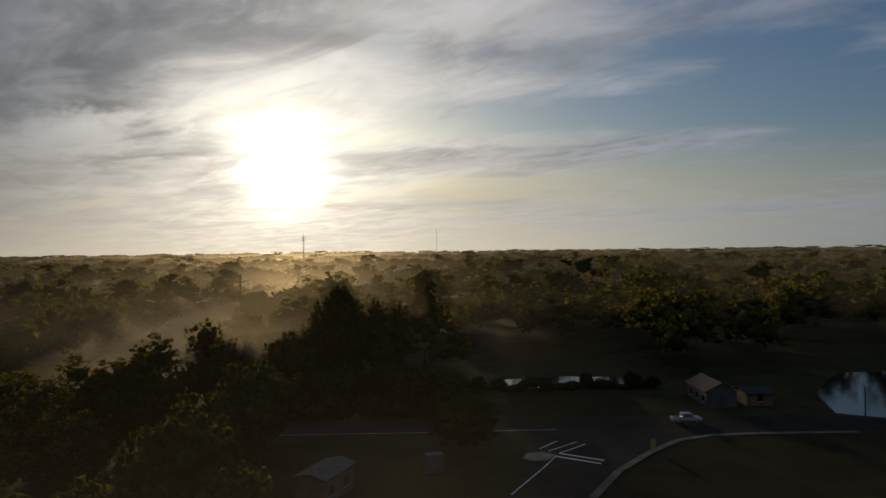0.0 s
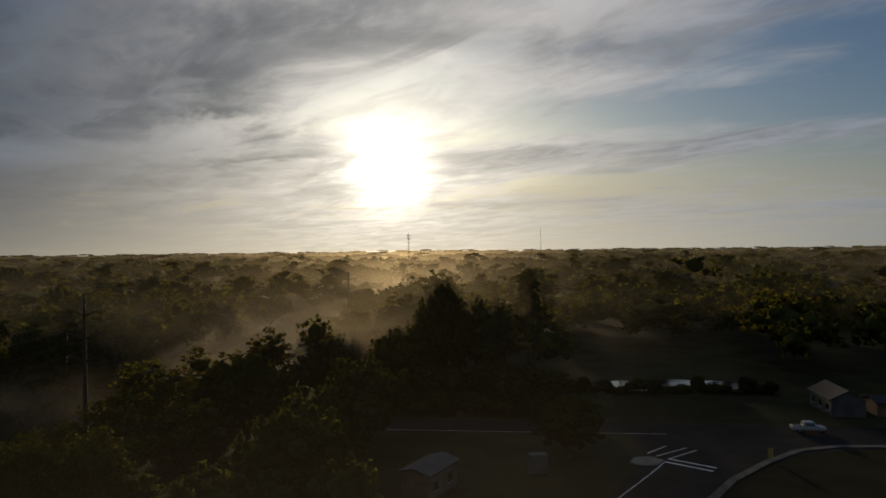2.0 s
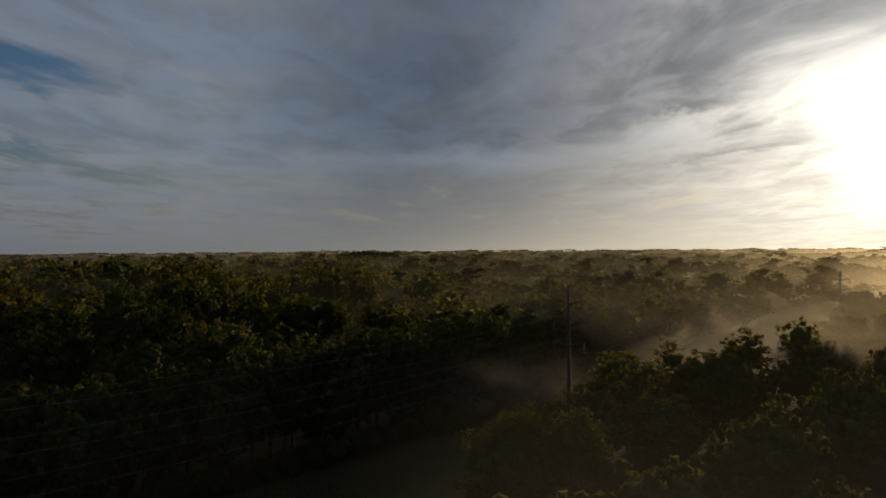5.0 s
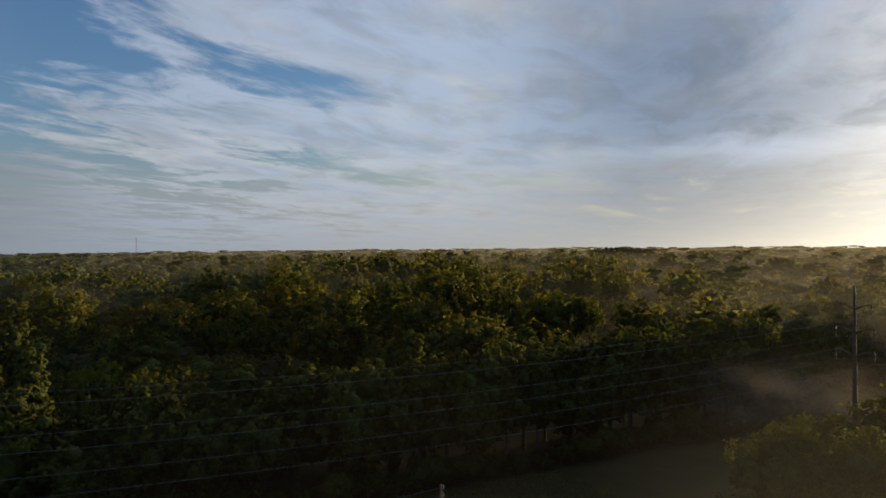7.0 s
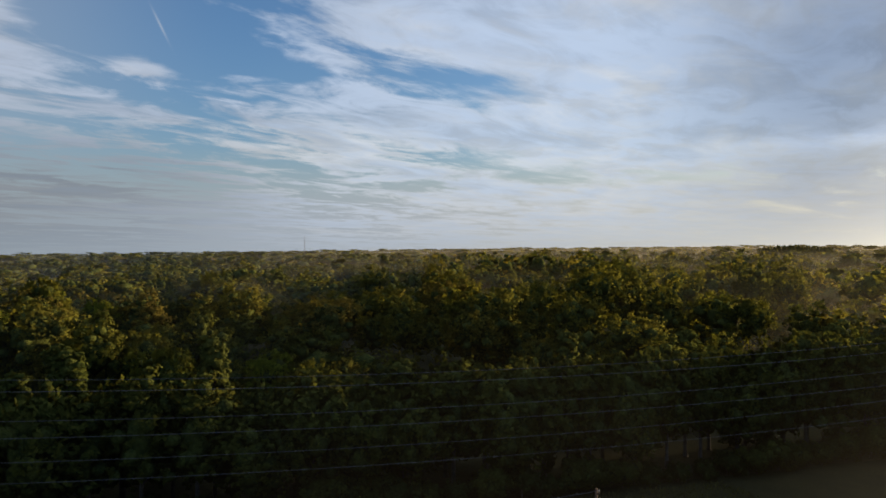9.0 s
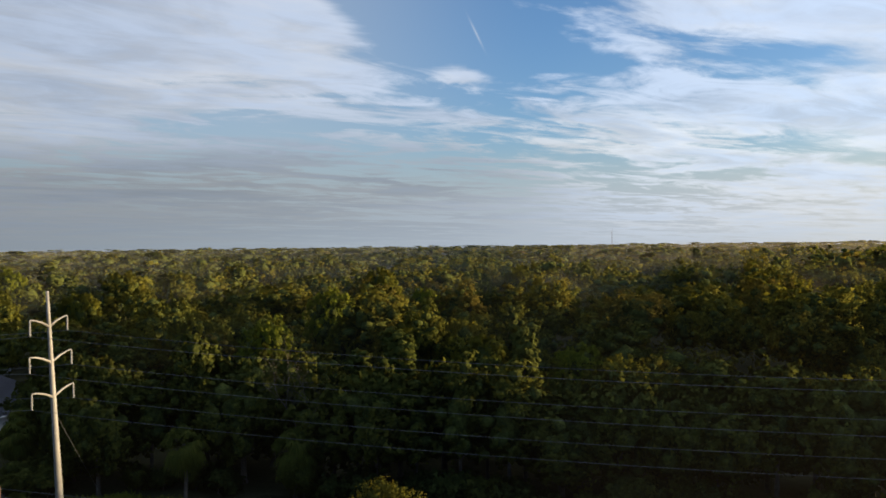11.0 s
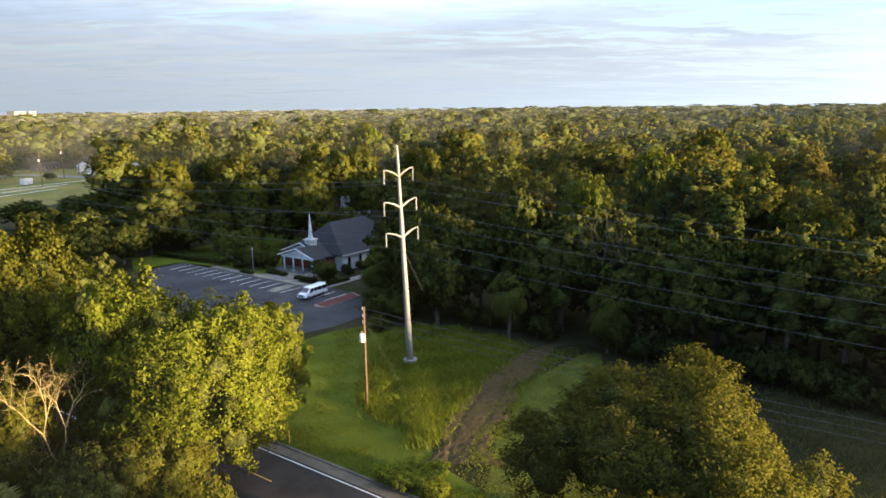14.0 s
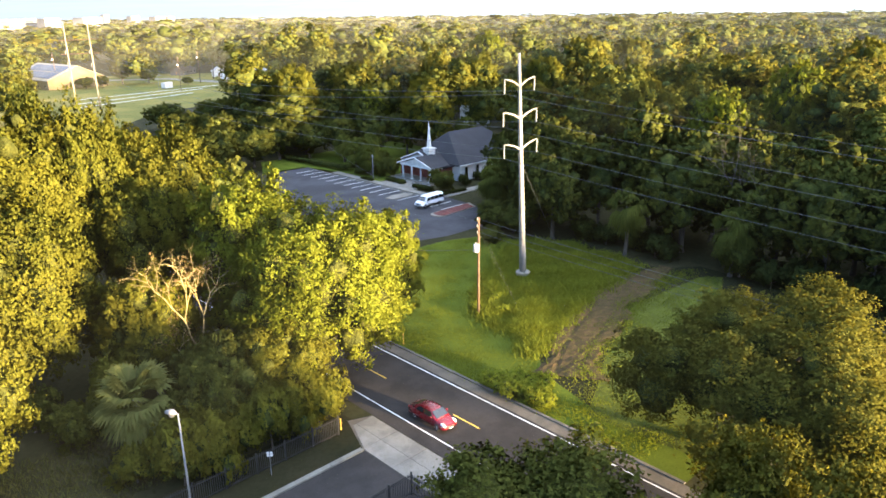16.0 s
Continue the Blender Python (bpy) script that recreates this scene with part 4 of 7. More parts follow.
def wooded(x, y, margin=0.0):
    """Whether trees stand at a place."""
    rx = road_x(y)
    if rx is not None and rx - 9.5 - margin < x < rx + 9 + margin:
        return False
    if -64 < y < 330 and -88 - 0.05 * max(y, 0) - margin < x < (-38 if y < 55 else -60):
        return False
    if -118 < x < -36 and -152 < y < -60:
        return False
    if -125 < x < -90 and -132 < y < -90:
        return False
    d, az = math.hypot(x, y), math.degrees(math.atan2(-x, y))
    if -34 < az < -27 and d < 270:
        return False
    if 151.5 < az < 166 and 150 < d < 262 + 7 * (166 - az):
        return False
    if 150.5 < az < 166 and 250 < d < (455 if az < 157 else 505) and not (d > 400 and az > 157.5 and az < 160):
        return False
    if -30 < x < 62 and 82 < y < 163 or 8 < x < 120 and 40 < y < 137:
        return False
    if 4 < x < 54 and 160 < y < 186 or 58 < x < 150 and 122 < y < 192:
        return False
    if 128 < y < 138 and -38 < x < 180:
        return False
    if 8 < x < 54 and 160 < y < 232:
        return False
    if -36 < x < 14 and -47 < y < 44:
        return False
    return True


WOOD_SORTS = {}


def wood_sorts(key, count, size, seed, lobes, tuft, per, core=ICO1):
    """Crowns of the closed woods: broad oaks, taller sweetgums and flat-topped pines."""
    rng = np.random.default_rng(seed)
    made = []
    for h, r, middle, half, lift in ((18, 6.4, 0.62, 0.36, 0.45), (20, 5.6, 0.62, 0.38, 0.45), (22, 4.8, 0.58, 0.42, 0.6), (21, 6.3, 0.64, 0.36, 0.3), (24, 4.9, 0.76, 0.24, 0.15), (18, 5.4, 0.60, 0.40, 0.45), (25, 4.2, 0.74, 0.26, 0.1)):
        made.append(leafy_crown(rng, h, r, count, size, lobes, middle, half, h * 0.22, -0.7, tuft, per, False, core, (0.26, 0.46), lift, 0.58, 0.75)[0])
    WOOD_SORTS[key] = made


def woods(name, key, d0, d1, step, az0, az1, seed, label, scale=1.0):
    """A stretch of closed woodland between two distances, joined into one mesh."""
    rng = np.random.default_rng(seed)
    sorts = WOOD_SORTS[key]
    vs, fs, ps, cs, ms, at = [], [], [], [], [], 0
    n = int(d1 / step) + 1
    for i in range(-n, n + 1):
        for j in range(-n, n + 1):
            x, y = (i + rng.uniform(-0.45, 0.45)) * step, (j + rng.uniform(-0.45, 0.45)) * step
            pick, turn, s, tall = int(rng.integers(len(sorts))), rng.uniform(0, 6.28), rng.choice((0.60, 0.72, 0.85, 0.98, 1.12, 1.36)), rng.uniform(-0.17, 0.17)
            d, az = math.hypot(x, y), math.degrees(math.atan2(-x, y))
            if not d0 <= d < d1 or not az0 < (az + 60) % 360 - 60 < az1 or not wooded(x, y):
                continue
            if -103 - 0.05 * max(y, 0) < x < -86 and -64 < y < 166:
                continue
            tall = 0.42 + 0.42 * s + tall
            swell = 0.95 + 0.28 * noise.noise(Vector((x * 0.012, y * 0.012, 3.0)))
            # old tall pinewood north-west of the lines
            old = max(0.0, 1 - ((az - 64) / 24) ** 2) * min(1.0, max(0.0, (d - 110) / 60))
            swell *= 1 + 0.16 * old * min(1.0, 600 / d)
            if old > 0.2 and rng.random() < 0.45:
                pick = 4 if rng.random() < 0.5 else 6
            tall *= min(1.0, 31.0 / (tall * swell * 24))
            v, f, mi, puff = sorts[pick]
            tint = min(max(rng.normal(0.62 if d < 260 else 0.56, 0.22) + 0.35 * noise.noise(Vector((x * 0.02, y * 0.02, 9.0))), 0.0), 0.95 if rng.random() < 0.97 else 1.0)
            c, q = math.cos(turn), math.sin(turn)
            p = v * [s * scale, s * scale, tall * swell]
            vs.append(np.stack([p[:, 0] * c - p[:, 1] * q + x, p[:, 0] * q + p[:, 1] * c + y, p[:, 2]], 1))
            fs.append(f + at)
            ms.append(mi)
            cs.append(np.full(len(v), tint))
            ps.append(np.stack([puff[:, 0] * c - puff[:, 1] * q, puff[:, 0] * q + puff[:, 1] * c, puff[:, 2]], 1))
            at += len(v)
    ob = new(name, raw_mesh(name, np.concatenate(vs), np.concatenate(fs), [LEAF_WOODS, CORE_SHADE], np.concatenate(ms), True, np.concatenate(ps), np.concatenate(cs)))
    return tagged(ob, label, "woods", kind="stuff")


wood_sorts("near", 2300, 0.45, 21, 16, 1.5, 20)
wood_sorts("mid", 260, 1.0, 22, 8, 1.9, 10)
wood_sorts("far", 48, 2.0, 23, 3, 2.2, 6)
wood_sorts("last", 18, 3.2, 23, 1, 2.6, 3)
NEAR_LABEL, MID_LABEL, FAR_LABEL = "dense mixed woodland canopy of oaks and pines", "distant mixed woodland canopy", "far woodland canopy fading into haze"
woods("woods", "near", 85, 150, 10.8, -38, 50, 31, NEAR_LABEL)
woods("woods", "near", 85, 255, 10.8, 50, 172, 36, NEAR_LABEL)
woods("woods", "mid", 150, 330, 13.0, -38, 50, 32, MID_LABEL, 1.2)
woods("woods", "mid", 255, 540, 13.0, 50, 172, 37, MID_LABEL, 1.2)
woods("woods", "far", 330, 540, 19.0, -38, 50, 33, FAR_LABEL, 1.7)
woods("woods", "far", 540, 1300, 25.0, -38, 172, 38, FAR_LABEL, 2.05)
woods("woods", "last", 1300, 3200, 58.0, -40, 175, 34, "woodland on the horizon", 4.1)
woods("woods", "last", 3200, 4300, 95.0, -40, 175, 35, "woodland on the horizon", 6.0)

# ---- single trees ----
OAK = "broad green oak with a dense rounded crown"
TALL = "tall green woodland tree with a narrow crown"
PINE = "tall pine with a bare trunk and tufted crown"


def edge_trees():
    """The wall of trees along the west side of the power line strip, and the trees around the clearings."""
    rng = np.random.default_rng(5)
    keys = ("tall_a", "oak_b", "tall_b", "oak_c", "tall_a", "oak_c", "pine_a", "pine_b")
    for row, x0 in enumerate((-91.0, -98.5)):
        y = -60.0 + 3 * row
        while y < 165:
            x = x0 - 0.05 * max(y, 0) + rng.uniform(-1.8, 1.8)
            key = keys[int(rng.integers(len(keys) - (2 if row == 0 else 0)))]
            if not (row < 2 and -46 < y < -38):
                plant(key, x, y, PINE if key.startswith("pine") else TALL if key.startswith("tall") else OAK, rng.uniform(0, 6.28), rng.uniform(0.85, 1.1), rng.uniform(14.5, 19.5) if key.startswith("oak") else rng.uniform(15.5, 21.5), group="trees of the woodland edge")
            y += rng.uniform(5.2, 7.6)
    y = -60.0
    while y < 150:
        if not -46 < y < -39:
            plant("shrub_a" if rng.random() < 0.5 else "shrub_b", -87.0 - 0.05 * max(y, 0) + rng.uniform(-1, 1), y, "leafy understorey shrub at the woodland edge", rng.uniform(0, 6.28), rng.uniform(0.7, 1.25), category="shrub", name="shrub", group="shrubs of the woodland edge")
        y += rng.uniform(3.2, 5.0)


edge_trees()

def grove(*rows):
    """Single trees: sort, place, turn, spread, height, label."""
    for key, x, y, turn, wide, tall, label in rows:
        plant(key, x, y, label, turn, wide, tall)


# by the lines and the road
grove(
    ("live_oak", -50.2, -17.2, 0.9, 1.08, 12.8, "spreading live oak with sunlit olive leaves"),
    ("oak_d", -26, -19, 1.0, 1.0, 10.5, "low dark oak overhanging the road"),
    ("live_oak", -27.5, -7.0, 2.0, 0.80, 14.0, "olive oak overhanging the road"),
    ("sycamore_b", -44.6, -55.8, 4.2, 0.74, 14.6, "sycamore with orange-tinged leaves on the verge"),
    ("sycamore", -32.6, -50.8, 0.2, 0.96, 18.2, "sycamore with yellow-green sunlit leaves beside the road"),
    ("sycamore_b", -30.8, -59.5, 1.2, 0.92, 20.3, "sycamore with yellow-green sunlit leaves beside the road"),
    ("bright", -27.0, -48.0, 0.7, 0.55, 9.5, "small green tree by the fence"),
    ("oak_s", -22.0, -49.5, 2.7, 0.5, 9.5, "small dark green tree by the fence"),
    ("bright", -21.0, -59.5, 1.7, 0.62, 13.0, "small green tree under taller ones"),
    ("tall_bright", -17, -79, 0.5, 1.05, 27.0, "tall tree with bright yellow-green leaves"),
    ("bright", -5.0, -55.5, 3.3, 0.85, 17.5, "tall oak with a bright sunlit side"),
    ("bright", -12.5, -67, 5.3, 0.95, 20.0, "tall oak with a bright sunlit side"))
grove(
    ("tall_bright", -8, -70, 2.1, 1.0, 22.0, "tall tree with bright yellow-green leaves"),
    ("bright", -29, -75, 4.1, 1.0, 22.3, "oak with bright sunlit olive leaves"),
    ("bright", -23, -80, 0.1, 0.9, 26.0, OAK),
    ("bright", -29, -90, 1.7, 1.0, 23.5, "oak with bright sunlit olive leaves"),
    ("oak_c", -19, -94, 2.6, 1.0, 20.0, OAK),
    ("oak_c", -28, -104, 5.1, 1.05, 18.5, OAK),
    ("oak_b", -29, -118, 3.6, 0.9, 16.5, OAK),
    ("oak_b", -29, -133, 1.6, 0.9, 13.0, OAK),
    ("oak_c", -30, -147, 0.6, 1.0, 12.0, OAK),
    ("oak_d", -47.5, 62, 2.5, 0.98, 15.5, "large oak standing in the grass strip"),
    ("oak_a", -50, 114, 4.0, 1.1, 15.0, "large oak beside the road"),
    ("oak_c", -58, 105, 0.9, 0.9, 9.0, "low dark tree beside the grass strip"),
    ("oak_c", -62, 118, 2.9, 1.0, 10.0, "low dark tree beside the grass strip"))
grove(("oak_c", -54, 98, 4.4, 0.8, 8.0, "low dark tree beside the grass strip"))
# north
grove(
    ("oak_c", 3, 113, 0.3, 0.95, 10.5, "rounded tree beside the side street"),
    ("oak_a", -24, 168, 0.9, 1.0, 24.0, OAK),
    ("oak_b", -14, 172, 1.9, 1.0, 23.0, OAK),
    ("pine_a", -5, 181, 0.4, 1.2, 26.5, PINE),
    ("oak_b", -32, 158, 4.9, 0.9, 17.0, OAK))
# round the church
grove(
    ("oak_c", -118, -93, 0.6, 0.9, 14.0, OAK),
    ("oak_b", -84, -64, 1.4, 0.75, 15.0, OAK),
    ("oak_b", -88.5, -71.5, 2.2, 0.72, 14.5, OAK),
    ("oak_c", -94.5, -76.5, 0.4, 0.85, 15.5, OAK),
    ("oak_b", -103.0, -81.5, 3.3, 0.80, 16.5, OAK),
    ("oak_c", -92, -66, 2.4, 0.9, 15.0, OAK),
    ("oak_b", -100, -74, 2.9, 0.85, 16.0, OAK),
    ("oak_c", -99.5, -86.5, 5.2, 0.78, 13.5, OAK),
    ("tall_a", -112, -80, 3.9, 1.0, 18.0, TALL),
    ("oak_a", -100, -160, 5.6, 0.9, 14.0, OAK),
    ("oak_b", -116, -150, 0.8, 0.9, 15.0, OAK),
    ("oak_b", -126, -138, 2.0, 1.0, 17.0, OAK),
    ("oak_c", -84, -168, 1.1, 1.0, 11.0, OAK),
    ("oak_c", -70, -160, 0.2, 1.0, 10.0, OAK),
    ("oak_c", -110, -175, 2.2, 1.0, 12.0, OAK),
    ("oak_c", -96, -190, 1.2, 1.1, 12.0, OAK))
grove(
    ("oak_c", -108, -205, 3.2, 1.1, 11.0, OAK),
    ("oak_c", -122, -215, 4.2, 1.1, 12.5, OAK),
    ("oak_b", -128, -196, 0.2, 1.0, 15.0, OAK),
    ("oak_b", -118, -180, 5.2, 1.0, 14.0, OAK),
    ("oak_b", -48, -98, 1.1, 0.75, 14.0, OAK),
    ("oak_c", -50, -112, 2.1, 0.8, 13.5, OAK),
    ("oak_c", -48, -127, 3.1, 0.9, 13.0, OAK),
    ("oak_c", -58, -140, 4.1, 0.9, 12.0, OAK),
    ("oak_c", -66, -150, 4.6, 0.9, 11.0, OAK),
    ("oak_c", -76, -152, 5.1, 0.85, 10.5, OAK),
    ("oak_b", -92, -163, 2.9, 0.9, 12.5, OAK),
    ("oak_c", -80, -180, 1.9, 1.0, 10.5, OAK),
    ("oak_c", -98, -200, 0.9, 1.0, 10.0, OAK))
grove(
    ("oak_c", -90, -215, 3.9, 1.0, 9.0, OAK),
    ("oak_b", -112, -192, 5.9, 1.0, 11.5, OAK),
    ("oak_b", -134, -180, 2.6, 1.0, 18.0, "oak with bright sunlit olive leaves"),
    ("oak_b", -142, -388, 1.3, 0.85, 15.5, "sunlit oak beyond the field"),
    ("oak_e", -153, -381, 3.3, 0.8, 10.0, "sunlit oak beyond the field"),
    ("oak_e", -120, -376, 2.3, 0.75, 6.0, "low dark tree before the tan hall"),
    ("oak_e", -127, -373, 4.3, 0.55, 6.8, "round sunlit tree before the tan hall"),
    ("oak_e", -163, -357, 0.3, 0.5, 4.5, "round sunlit bush beyond the field"),
    ("oak_e", -168, -330, 4.3, 0.35, 4.5, "round bush beyond the field"),
    ("oak_c", -80, -146, 2.8, 0.9, 9.5, "low dark green tree beyond the parking lot"),
    ("oak_c", -89, -150, 0.8, 0.9, 10.5, "low dark green tree beyond the parking lot"),
    ("oak_c", -71, -147, 3.8, 0.9, 9.5, "low dark green tree beyond the parking lot"),
    ("oak_c", -98, -152, 4.8, 0.85, 10.5, "low dark green tree beyond the parking lot"),
    ("oak_c", -63, -152, 1.8, 0.9, 10.0, "low dark green tree beyond the parking lot"))
grove(
    ("oak_c", -102, -143, 2.3, 0.8, 10.5, "low dark green tree beyond the parking lot"),
    ("oak_b", -108, -138, 5.1, 0.75, 12.0, "dark green tree beside the church"),
    ("oak_c", -114, -132, 1.1, 0.8, 11.5, "dark green tree beside the church"),
    ("oak_c", -95, -146, 0.1, 0.8, 9.0, "low dark green tree beyond the parking lot"),
    ("pine_b", -140, -140, 0.2, 1.2, 21.0, PINE))


for i, (x, y, w, h) in enumerate(((-81.8, -74.6, 0.9, 3.4), (-86.0, -77.6, 1.0, 4.6), (-90.4, -80.2, 0.9, 5.0), (-76.6, -69.6, 0.8, 2.6), (-82.4, -70.4, 1.2, 5.5), (-86.8, -73.4, 1.2, 6.0), (-94.6, -85.2, 0.9, 5.0))):
    plant("shrub_b", x, y, "dense dark undergrowth at the edge of the parking lot", i * 1.9, w, h, "shrub", "shrub", "undergrowth by the lot")


def nearer_woods():
    """Trees of the woods close to the drone."""
    rng = np.random.default_rng(9)
    keys = ("oak_e", "oak_c", "oak_e", "oak_e", "oak_c")
    step = 10.0
    for i in range(-9, 10):
        for j in range(-9, 10):
            x, y = (i + rng.uniform(-0.35, 0.35)) * step, (j + rng.uniform(-0.35, 0.35)) * step
            key, turn, s = keys[int(rng.integers(len(keys)))], rng.uniform(0, 6.28), rng.uniform(0.8, 1.05)
            az = math.degrees(math.atan2(-x, y))
            if 44 < math.hypot(x, y) < 85 and wooded(x, y) and 14.5 < az < 32 and x > -30:
                plant(key, x, y, PINE if key.startswith("pine") else TALL if key.startswith("tall") else OAK, turn, s, rng.uniform(9, 14), group="trees near the clearing")


nearer_woods()


def roadside_trees():
    """Oaks that close over the road further north."""
    rng = np.random.default_rng(14)
    y = 30.0
    while y < 330:
        rx = road_x(y)
        for side in (-1, 1):
            if (side == -1 and y > 150 or side == 1 and not 122 < y < 140) and not (side == 1 and 180 < y < 192):
                plant("oak_e", rx + side * (rng.uniform(6.8, 9.0) if y < 200 else rng.uniform(5.6, 6.6)), y + rng.uniform(-2, 2), "broad roadside oak hanging over the road", rng.uniform(0, 6.28), rng.uniform(0.85, 1.1), rng.uniform(13, 18), group="roadside oaks")
        y += rng.uniform(8.0, 11.0)


roadside_trees()

for i in range(9):
    az, d, h = 48.9 + i * 0.5, 960 + 12 * math.sin(i * 2.3), (31.5, 33, 34, 32.5, 35, 33.5, 34.5, 32.5, 31.5)[i]
    plant("oak_e", -d * math.sin(radians(az)), d * math.cos(radians(az)), "tall tree standing above the distant woods", i * 1.3, 1.5, h, group="tall distant trees")

for az, d, h in ((39.4, 480, 30.5), (45.2, 700, 32), (86.0, 330, 24), (119.8, 190, 20), (61.0, 300, 24), (101.5, 280, 23), (30.0, 400, 26), (-9.0, 420, 26), (-17.0, 500, 28)):
    plant("oak_e", -d * math.sin(radians(az)), d * math.cos(radians(az)), "tall tree standing above the distant woods", d * 0.7, h / 17, h - 3.0, group="tall distant trees")

# sunlit crowns standing out of the woods in the west
CRESTS = (
    (-154.8, -57.1, 1.00, 25.0),
    (-125.9, -22.9, 1.00, 21.0),
    (-121.1, -70.3, 0.90, 22.6),
    (-115.9, -54.4, 0.95, 22.5),
    (-110.8, -16.4, 0.80, 20.0),
    (-215.9, -63.2, 1.10, 27.7),
    (-116.0, -1.1, 0.90, 18.1),
    (-107.9, 4.0, 0.80, 17.7),
    (-123.3, -85.4, 0.80, 18.5),
    (-116.8, -149.9, 0.85, 16.1),
    (-116.6, -126.4, 1.00, 19.9),
    (-106.3, -169.4, 1.00, 22.3),
    (-195.0, -44.6, 1.00, 22.5),
    (-249.1, -21.4, 1.10, 27.2),
    (-165.1, -129.7, 1.00, 22.8),
    (-190.7, -176.7, 1.10, 28.8),
    (-212.3, -132.1, 1.10, 26.3),
    (-132.8, -44.3, 0.80, 21.3),
)
for i, (x, y, wide, tall) in enumerate(CRESTS):
    plant("crest" if i % 3 else "crest_b", x, y, "tall woodland tree with a sunlit yellow-green crown", i * 1.7, wide, tall, group="sunlit trees of the woods")

# ---- power lines ----


def steel_pole(x, y, height, label, lean=0.0, levels=(24.6, 20.75, 16.95), reach=2.95, steel=None):
    """A tapered steel pole with three pairs of upswept arms and hanging insulators. Returns the cable ends."""
    ob = thing("power_pole", pose(x, y, 0), label, "power pole", "steel power poles")
    steel = steel or STEEL
    n = 9
    part("shaft", tube(bmesh.new(), [(lean * i / n, 0, height * i / n) for i in range(n + 1)], [0.46 - 0.30 * i / n for i in range(n + 1)], 12), steel, ob, smooth=True)
    part("footing", tube(bmesh.new(), [(0, 0, -0.2), (0, 0, 0.75), (0, 0, 0.8)], [0.95, 0.92, 0.86], 16), CONCRETE, ob, "round concrete footing")
    part("flange", tube(bmesh.new(), [(0, 0, 0.8), (0, 0, 0.88)], [0.68, 0.68], 12), STEEL, ob)
    ends = []
    f = height / 28.43
    for k, z in enumerate(levels):
        z *= f
        axis = lean * z / height
        for s in (-1, 1):
            r = reach * (0.92 if k == 0 else 1.04)
            pts = [(axis, 0, z), (axis + s * r * 0.4, 0, z + 0.55), (axis + s * r * 0.75, 0, z + 0.85), (axis + s * r, 0, z + 0.95)]
            arm = part("arm", tube(bmesh.new(), pts, [0.15, 0.12, 0.09, 0.07], 8), steel, ob, smooth=True)
            bm = bmesh.new()
            zt = z + 0.93
            prof = [(zt - 0.09 * j, 0.055 if j % 2 else 0.11) for j in range(1, 19)]
            tube(bm, [(axis + s * r, 0, zt)] + [(axis + s * r, 0, a) for a, _ in prof], [0.04] + [b for _, b in prof], 8)
            part("insulator", bm, CERAMIC if steel == STEEL else DIM_STEEL, arm, "polymer insulator")
            ends.append(Vector((x + axis + s * r, y, zt - 1.66)))
    return ends


def cable(a, b, sag, label="slack aluminium power cable", r=0.02, name="cable"):
    a, b = Vector(a), Vector(b)
    pts = []
    for i in range(25):
        t = i / 24
        p = a.lerp(b, t)
        p.z -= 4 * sag * t * (1 - t)
        pts.append(p)
    return tagged(part(name, tube(bmesh.new(), pts, r, 4, cap=True), CABLE), label, "cable", "power cables")


P_NEAR = steel_pole(-68.2, -56.5, 28.43, "tall pale galvanised steel power pole with curved arms", 1.7)
P_K = steel_pole(-71.6, 102.4, 26.5, "tall steel power pole, darkened as a silhouette in morning mist", steel=DIM_STEEL)
P_B = steel_pole(-73.0, 257.0, 24.6, "distant steel power pole, darkened as a silhouette in haze", steel=DIM_STEEL)
P_C = steel_pole(-83.5, 410.0, 23.6, "distant steel power pole, darkened as a silhouette in haze", steel=DIM_STEEL)


def twin_pole():
    ob = thing("power_pole", pose(-92, -288.6, 0), "pair of tall pale power poles joined by cross beams", "power pole")
    ends = []
    for dx, dy in ((3.3, -3.2), (-3.0, 3.1)):
        part("shaft", tube(bmesh.new(), [(dx, dy, 0), (dx, dy, 16), (dx, dy, 31.6)], [0.34, 0.27, 0.18], 10), PALE_POLE, ob, smooth=True)
        ends += [Vector((-92 + dx + s, -288.6 + dy, z)) for z in (24.0, 19.5, 15.0) for s in (0.4,)]
    for z in (25.2, 20.3):
        part("beam", tube(bmesh.new(), [(5.2, -5.0, z - 0.2), (-5.0, 5.0, z + 0.2)], 0.14, 6), POLE_WOOD, ob)
    for z in (21.5, 17.0, 12.0):
        for dx, dy in ((3.3, -3.2), (-3.0, 3.1)):
            part("insulator", tube(bmesh.new(), [(dx + 0.3, dy, z), (dx + 0.6, dy, z - 0.1), (dx + 0.75, dy, z - 1.3)], [0.08, 0.12, 0.1], 6), CERAMIC, ob)
    return ends


P_S = twin_pole()
for a, b in zip(P_NEAR, P_K):
    cable(a, b, 3.0)
for a, b in zip(P_K, P_B):
    cable(a, b, 3.0)
for a, b in zip(P_B, P_C):
    cable(a, b, 3.0, r=0.024)
for a, b in zip(P_NEAR, P_S):
    cable(a, b, 5.0, r=0.024)
cable((-66.6, -56.5, 16.5), (-83, -62.5, 0.0), 0.1, "straight thin steel guy wire", name="guy_wire")


